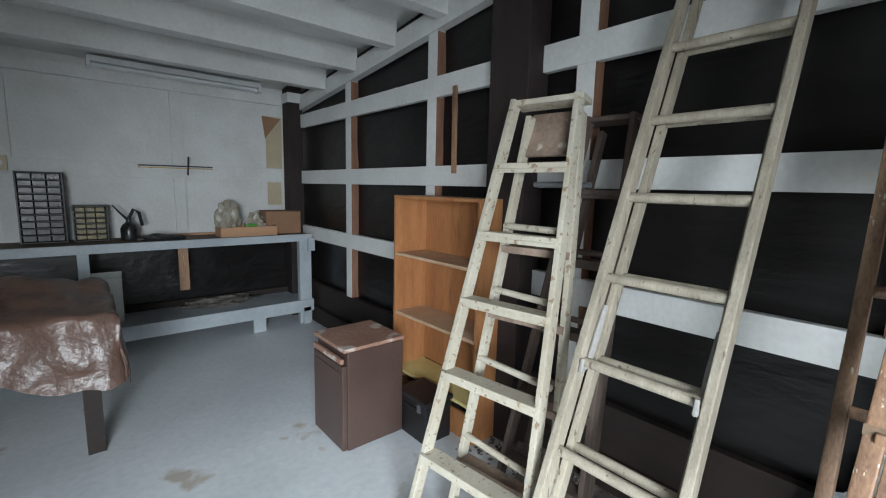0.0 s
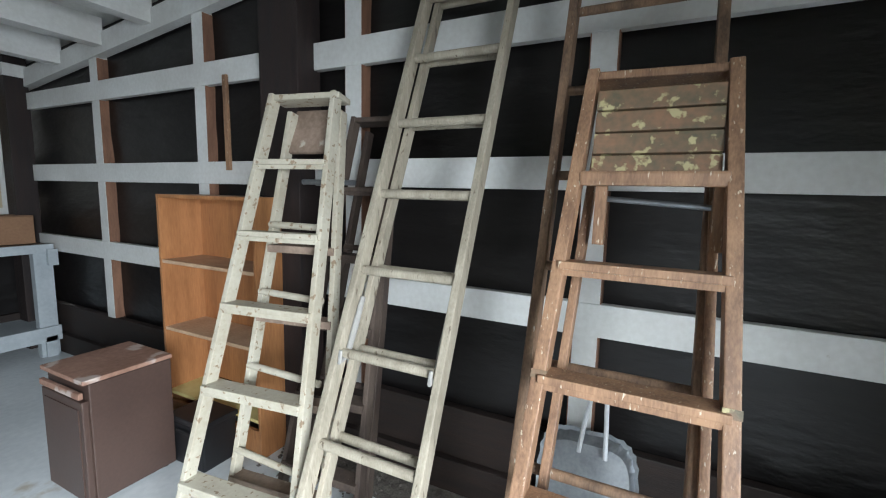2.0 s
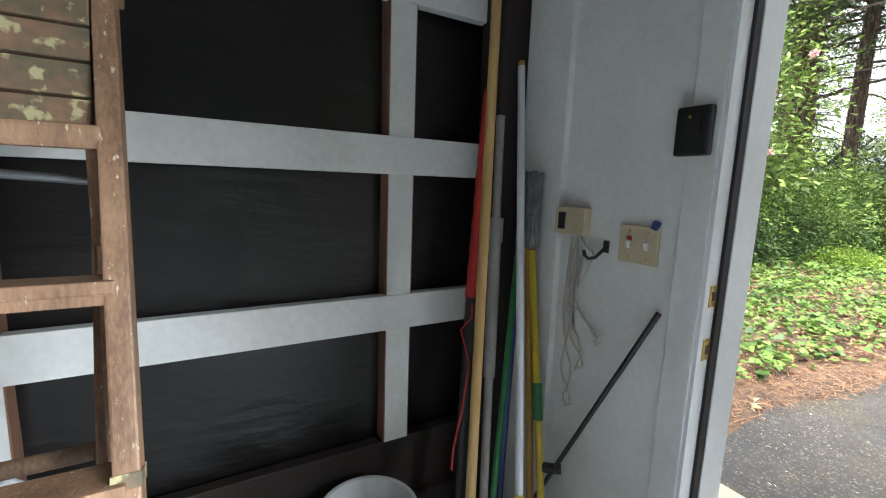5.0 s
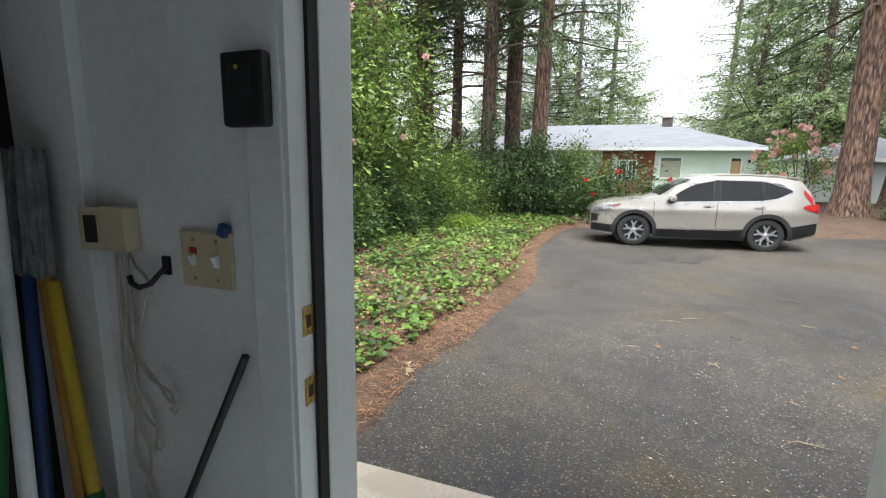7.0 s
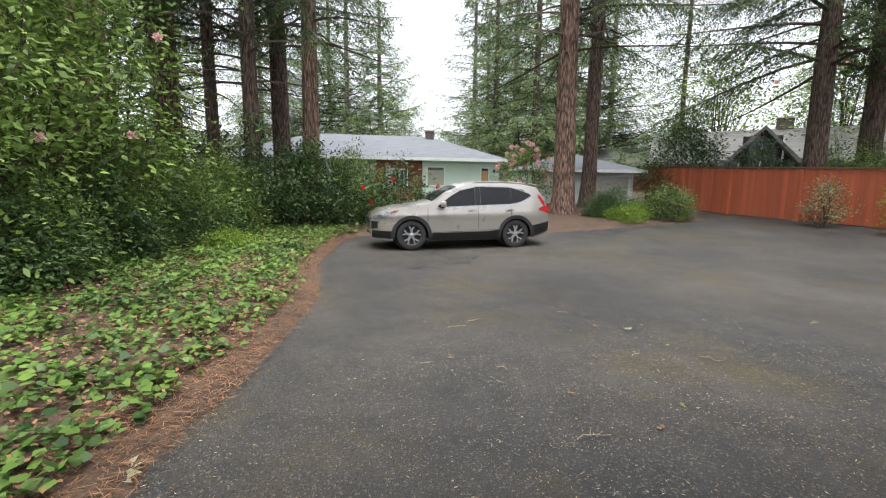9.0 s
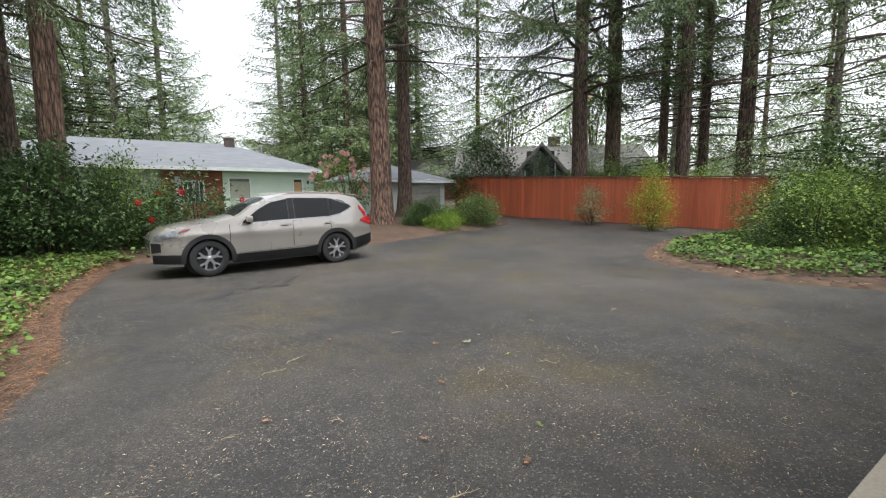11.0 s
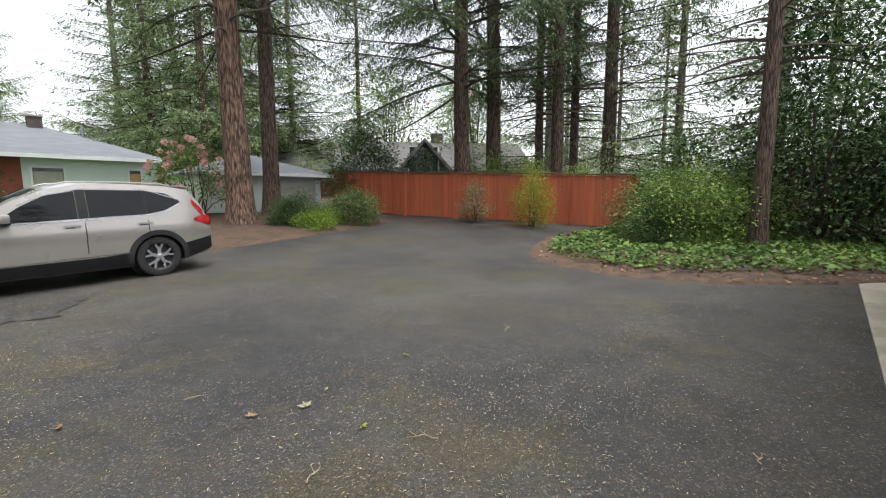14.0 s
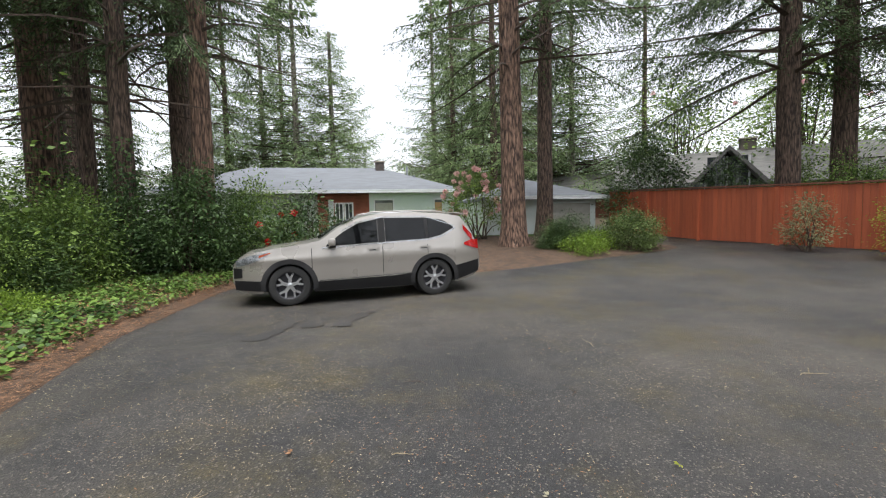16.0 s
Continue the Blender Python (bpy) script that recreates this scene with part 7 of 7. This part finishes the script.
for x, y, s, t, sz in ((0.75, 15.5, 0.85, 0.0, 1.2), (1.6, 15.6, 0.6, 1.7, 0.8), (14.6, 4.2, 1.05, 0.5, 0.95), (15.9, 5.4, 1.0, 1.5, 0.85), (16.4, 3.6, 1.2, 2.5, 0.9), (19.2, 13.0, 0.95, 3.5, 1.2), (18.7, 11.0, 0.85, 4.5, 1.15), (19.6, 9.2, 1.0, 5.5, 1.0), (20.4, 15.6, 1.05, 0.8, 1.3)):
    again(bush_leaf, x, y, s, t, sz)
for x, y, s, t, sz in ((19.5, -0.6, 1.0, 1.0, 0.9), (15.8, -1.6, 0.8, 2.0, 0.85), (19.0, -3.5, 1.2, 4.0, 1.1)):
    again(tall_dark, x, y, s, t, sz)
again(tall_leaf, 33.5, 25.5, 2.0, 1.0, 1.7)
again(tall_leaf, 29.0, 31.5, 1.9, 2.4, 1.7)
again(low_bright, 10.3, 13.9, 0.9, 1.0)
again(low_bright, -1.6, 9.6, 0.8, 2.0)
again(round_bush, 10.35, 15.5, 0.72, 2.0)

# ivy on the tree trunks of the bed
for x, y, r, h in ((-2.45, 15.3, 0.32, 3.8), (-0.66, 15.7, 0.36, 2.9), (-6.5, 19.2, 0.6, 5)):
    n = 1500
    a, z = RNG.uniform(0, math.tau, n), rise(x, y) + h * RNG.random(n) ** 1.4
    rr = r * (1.05 + 0.25 * RNG.random(n))
    p = np.stack([x + rr * np.cos(a), y + rr * np.sin(a), z], 1)
    d = np.stack([np.cos(a) * 0.5, np.sin(a) * 0.5, -np.ones(n)], 1) + RNG.normal(0, 0.5, (n, 3))
    nn = np.stack([np.cos(a), np.sin(a), np.zeros(n)], 1)
    ob = new("climbing_ivy", leaf_mesh("climbing_ivy", [kites(p, d, nn, RNG.uniform(0.06, 0.12, n), RNG.uniform(0.05, 0.1, n))], "leaf_dark"))
    tagged(ob, "dark ivy climbing a fir trunk", "ivy", "", "stuff")


# ---- ground cover and litter ----
def inside(poly, x, y):
    c = np.zeros(len(x), bool)
    px, py = np.array(poly)[:, 0], np.array(poly)[:, 1]
    j = len(poly) - 1
    for i in range(len(poly)):
        hit = ((py[i] > y) != (py[j] > y)) & (x < (px[j] - px[i]) * (y - py[i]) / (py[j] - py[i] + 1e-9) + px[i])
        c ^= hit
        j = i
    return c


def rim_distance(poly, x, y):
    best = np.full(len(x), 1e9)
    q = np.array(poly + [poly[0]])
    for a, b in zip(q, q[1:]):
        ab = b - a
        t = np.clip(((x - a[0]) * ab[0] + (y - a[1]) * ab[1]) / (ab @ ab), 0, 1)
        best = np.minimum(best, np.hypot(x - a[0] - t * ab[0], y - a[1] - t * ab[1]))
    return best


def rise_np(x, y):
    v = np.maximum(0, 0.5 * x + 0.85 * y - 10.5)
    return np.minimum(1.6, 0.06 * v * v / (v + 1.5))


def patch(x, y, s, k):
    return np.array([noise.noise((a * s, b * s, k)) for a, b in zip(x, y)])


def cover(name, poly, box_, n, lmin, lmax, mat, label, bare, height, lift=(0.03, 0.13), flat=1.0, thin=0.0, scale=1.1, wide=0.85, rimonly=0.0, leaf=kites):
    x, y = RNG.uniform(box_[0], box_[1], n), RNG.uniform(box_[2], box_[3], n)
    ok = inside(poly, x, y)
    x, y = x[ok], y[ok]
    d = rim_distance(poly, x, y)
    p = patch(x, y, scale, 2.0)
    ok = d > bare + 0.25 * p
    if rimonly:
        ok &= d < rimonly + 0.3 * p
    if thin:
        ok &= RNG.random(len(x)) < np.clip(1 - thin + 1.3 * p, 0.12, 1)
    x, y, d = x[ok], y[ok], d[ok]
    m = len(x)
    z = rise_np(x, y) + 0.012 + height * (1 - np.exp(-d)) + RNG.uniform(lift[0], lift[1], m)
    a = RNG.uniform(0, math.tau, m)
    dirs = np.stack([np.cos(a), np.sin(a), RNG.normal(0, 0.25, m) * flat], 1)
    nn = np.stack([RNG.normal(0, 0.5 * flat, m), RNG.normal(0, 0.5 * flat, m), np.ones(m)], 1)
    L = RNG.uniform(lmin, lmax, m)
    ob = new(name, leaf_mesh(name, [leaf(np.stack([x, y, z], 1), dirs, nn, L, L * wide * RNG.uniform(0.8, 1.2, m))], mat))
    return tagged(ob, label, "ground cover", "", "stuff")


cover("ground_ivy", LEFT, (-4.5, 0.9, 1.4, 14), 46000, 0.03, 0.085, "ivy", "bright green ivy covering the bed", 0.3, 0.16, thin=0.42, scale=2.1, wide=0.95, leaf=lobed)
cover("ground_ivy", LEFT, (-12, 4, 8, 22), 9000, 0.08, 0.16, "ivy", "bright green ivy covering the bed", 0.5, 0.16, thin=0.2)
cover("ground_ivy", ISLE, (9.5, 19, -1, 9), 24000, 0.05, 0.11, "ivy", "bright green ivy covering the island bed", 0.45, 0.16, thin=0.1, leaf=lobed)
cover("ground_ivy", ISLE, (12, 30, -9, 8), 7000, 0.10, 0.2, "ivy", "bright green ivy covering the island bed", 0.5, 0.16)
cover("dead_leaves", LEFT, (-4.5, 0.9, 1.2, 14), 22000, 0.02, 0.065, "deadleaf", "fallen brown leaves among the ivy", 0.35, 0.16, (0.01, 0.09), 1.2, wide=0.5)
cover("dead_leaves", ISLE, (9.5, 19, -1, 9), 6000, 0.04, 0.09, "deadleaf", "fallen brown leaves ringing the island bed", -0.08, 0.16, (0.0, 0.03), 0.7, wide=0.6, rimonly=0.8)
cover("needle_litter", LEFT, (-1.5, 0.95, 1.1, 14), 60000, 0.04, 0.1, "deadleaf", "reddish fallen needles along the driveway edge", -0.1, 0.16, (0.0, 0.025), 0.6, wide=0.07, rimonly=0.65)
cover("needle_litter", BARK, (4, 14, 12, 21), 9000, 0.05, 0.1, "deadleaf", "reddish fallen needles on the bark bed", -0.1, 0.12, (0.0, 0.03), 0.6, wide=0.1)
cover("grass", [(4.6, 19), (11.6, 20.3), (11.9, 26.5), (4, 26.5)], (4, 12, 19, 26.5), 5000, 0.06, 0.12, "leaf_bright", "mown lawn grass", 0.1, 0.05, (0, 0.03), 3.0, wide=0.12)


def scatter(name, n, box_, lmin, lmax, wide, mat, label, clump, seed, keep=0.5):
    g = np.random.default_rng(seed)
    x, y = g.uniform(box_[0], box_[1], n), g.uniform(box_[2], box_[3], n)
    p = patch(x, y, clump, 7.0 + seed)
    ok = (g.random(n) < keep + 0.9 * p) & ~inside(LEFT, x, y) & ~inside(ISLE, x, y) & ~inside(BARK, x, y)
    x, y = x[ok], y[ok]
    m = len(x)
    a = g.uniform(0, math.tau, m)
    z = rise_np(x, y) + 0.0
    dirs = np.stack([np.cos(a), np.sin(a), g.uniform(0, 0.12, m)], 1)
    nn = np.stack([g.normal(0, 0.25, m), g.normal(0, 0.25, m), np.ones(m)], 1)
    L = g.uniform(lmin, lmax, m) * g.uniform(0.5, 1, m)
    ob = new(name, leaf_mesh(name, [kites(np.stack([x, y, z], 1), dirs, nn, L, np.maximum(0.004, L * wide))], mat))
    return tagged(ob, label, "litter", "", "stuff")


scatter("driveway_litter", 62000, (-0.2, 11, 1.2, 11), 0.010, 0.034, 0.24, "litter", "pale bits of twig and bud scale strewn on asphalt", 0.55, 1, 0.4)
scatter("driveway_litter", 20000, (2, 18, 6, 20), 0.018, 0.045, 0.2, "litter", "pale bits of twig and bud scale strewn on asphalt", 0.5, 2, 0.28)
scatter("driveway_litter", 40000, (-0.2, 12, 1.2, 12), 0.012, 0.035, 0.2, "deadleaf", "brown needles and scales strewn on asphalt", 0.6, 3, 0.25)


def fallen_leaf(x, y, s, mat, turn, label="fallen leaf lying on the asphalt"):
    g = np.random.default_rng(int(abs(x * 100 + y * 10)))
    n = 5
    a = turn + np.linspace(-0.9, 0.9, n)
    p = np.tile([0.0, 0.0, 0.006], (n, 1)) + np.stack([0.01 * np.cos(a), 0.01 * np.sin(a), np.zeros(n)], 1)
    d = np.stack([np.cos(a), np.sin(a), g.uniform(0.02, 0.35, n)], 1)
    ob = new("fallen_leaf", leaf_mesh("fallen_leaf", [kites(p, d, np.tile([0, 0, 1.0], (n, 1)) + g.normal(0, 0.3, (n, 3)), np.full(n, s), np.full(n, s * 0.45))], mat))
    ob.matrix_basis = Matrix.Translation((x, y, rise(x, y)))
    return tagged(ob, label, "leaf", "fallen leaves on the driveway")


fallen_leaf(0.10, 2.2, 0.13, "petal_cream", 0.3, "large pale dry leaf at the bed's edge")
for x, y, s, m, t in ((2.07, 3.49, 0.05, "deadleaf", 1), (3.2, 2.2, 0.06, "deadleaf", 2), (3.55, 2.45, 0.05, "leaf_bright", 3), (2.85, 2.75, 0.05, "deadleaf", 4), (4.2, 3.55, 0.06, "leaf_yellow", 5), (3.35, 3.35, 0.05, "deadleaf", 0.4),
                      (4.1, 4.0, 0.09, "petal_cream", 1.4), (4.35, 4.12, 0.05, "petal_cream", 2.4), (3.8, 4.15, 0.07, "deadleaf", 0.9), (5.65, 1.05, 0.06, "petal_cream", 2.0), (3.0, 4.9, 0.06, "deadleaf", 2.9), (5.2, 4.2, 0.05, "leaf_yellow", 3.3)):
    fallen_leaf(x, y, s * 0.62, m, t)


# damp dark runs on the asphalt below the car
for run in ([(2.12, 9.96), (2.32, 9.2), (2.47, 8.83), (2.43, 8.41), (2.27, 8.08), (2.13, 7.77)], [(2.69, 9.77), (2.8, 9.04), (2.87, 8.44), (2.74, 8.31)], [(3.72, 9.28), (3.53, 9.02), (3.36, 8.66), (3.2, 8.27), (2.97, 8.34)]):
    bm = bmesh.new()
    rows = []
    for (xa, ya), (xb, yb) in zip(run, run[1:]):
        for k in range(8):
            x, y = xa + (xb - xa) * k / 8, ya + (yb - ya) * k / 8
            w = 0.06 + 0.10 * (0.5 + noise.noise((x * 5, y * 5, 2)))
            jx = 0.05 * noise.noise((x * 3, y * 3, 8))
            rows.append([bm.verts.new((x + jx - w, y + 0.3 * w, -0.003)), bm.verts.new((x + jx + w, y - 0.3 * w, -0.003))])
    for a, b in zip(rows, rows[1:]):
        bm.faces.new((a[0], a[1], b[1], b[0]))
    solid("damp_stain", bm, "damp", "dark damp run on the asphalt", "stain", "stuff")


# broken twigs lying on the asphalt
def twig(x, y, length, turn, mat, side):
    g = random.Random(int(x * 91 + y * 37))
    e = thing("fallen_twig", (x, y, rise(x, y)), "thin broken twig lying on the asphalt", "twig", "fallen twigs on the driveway")
    d = Vector((math.cos(turn), math.sin(turn), 0))
    q = Vector((-d.y, d.x, 0))
    base = Vector((x, y, rise(x, y) + 0.004))
    pts = [base + d * length * k / 6 + q * length * (0.10 * math.sin(k * 0.9 + turn) + g.uniform(-0.02, 0.02)) + Vector((0, 0, 0.006 + 0.008 * g.random())) for k in range(7)]
    bm = bmesh.new()
    tube(bm, pts, [0.0035 - 0.0004 * k for k in range(7)], 5)
    part("stem", bm, mat, e, smooth=True)
    for k in range(side):
        p = pts[2 + k]
        s = 1 if k % 2 else -1
        bm = bmesh.new()
        tube(bm, [p, p + (d * 0.5 + q * 0.5 * s) * length * 0.2, p + (d * 0.9 + q * 0.7 * s) * length * 0.32 + Vector((0, 0, 0.006))], [0.0024, 0.002, 0.0012], 4)
        part("side_shoot", bm, mat, e, smooth=True)


rnd = random.Random(77)
for x, y, length, turn, side in ((2.6, 2.15, 0.22, 0.4, 3), (2.75, 2.35, 0.14, 1.9, 2), (4.6, 1.95, 0.13, 2.8, 1), (5.3, 1.7, 0.12, 0.2, 2), (3.1, 2.9, 0.10, 1.1, 1), (3.7, 3.3, 0.16, 0.7, 2), (4.4, 3.1, 0.18, 2.2, 3), (2.2, 4.3, 0.2, 0.3, 3), (2.9, 4.0, 0.16, 2.9, 2), (2.45, 4.45, 0.2, 0.9, 3), (1.8, 3.4, 0.12, 0.2, 1), (2.5, 3.2, 0.1, 2.4, 1), (5.1, 5.2, 0.2, 1.2, 2), (6.3, 3.9, 0.22, 0.5, 2), (4.0, 5.8, 0.2, 2.6, 2), (7.2, 5.1, 0.25, 0.1, 3), (6.0, 6.4, 0.2, 1.6, 1), (3.6, 4.7, 0.13, 0.0, 1), (5.0, 2.6, 0.16, 1.0, 2), (3.9, 2.6, 0.12, 2.0, 1)):
    twig(x, y, length, turn, ("litter", "twig")[rnd.random() < 0.35], side)
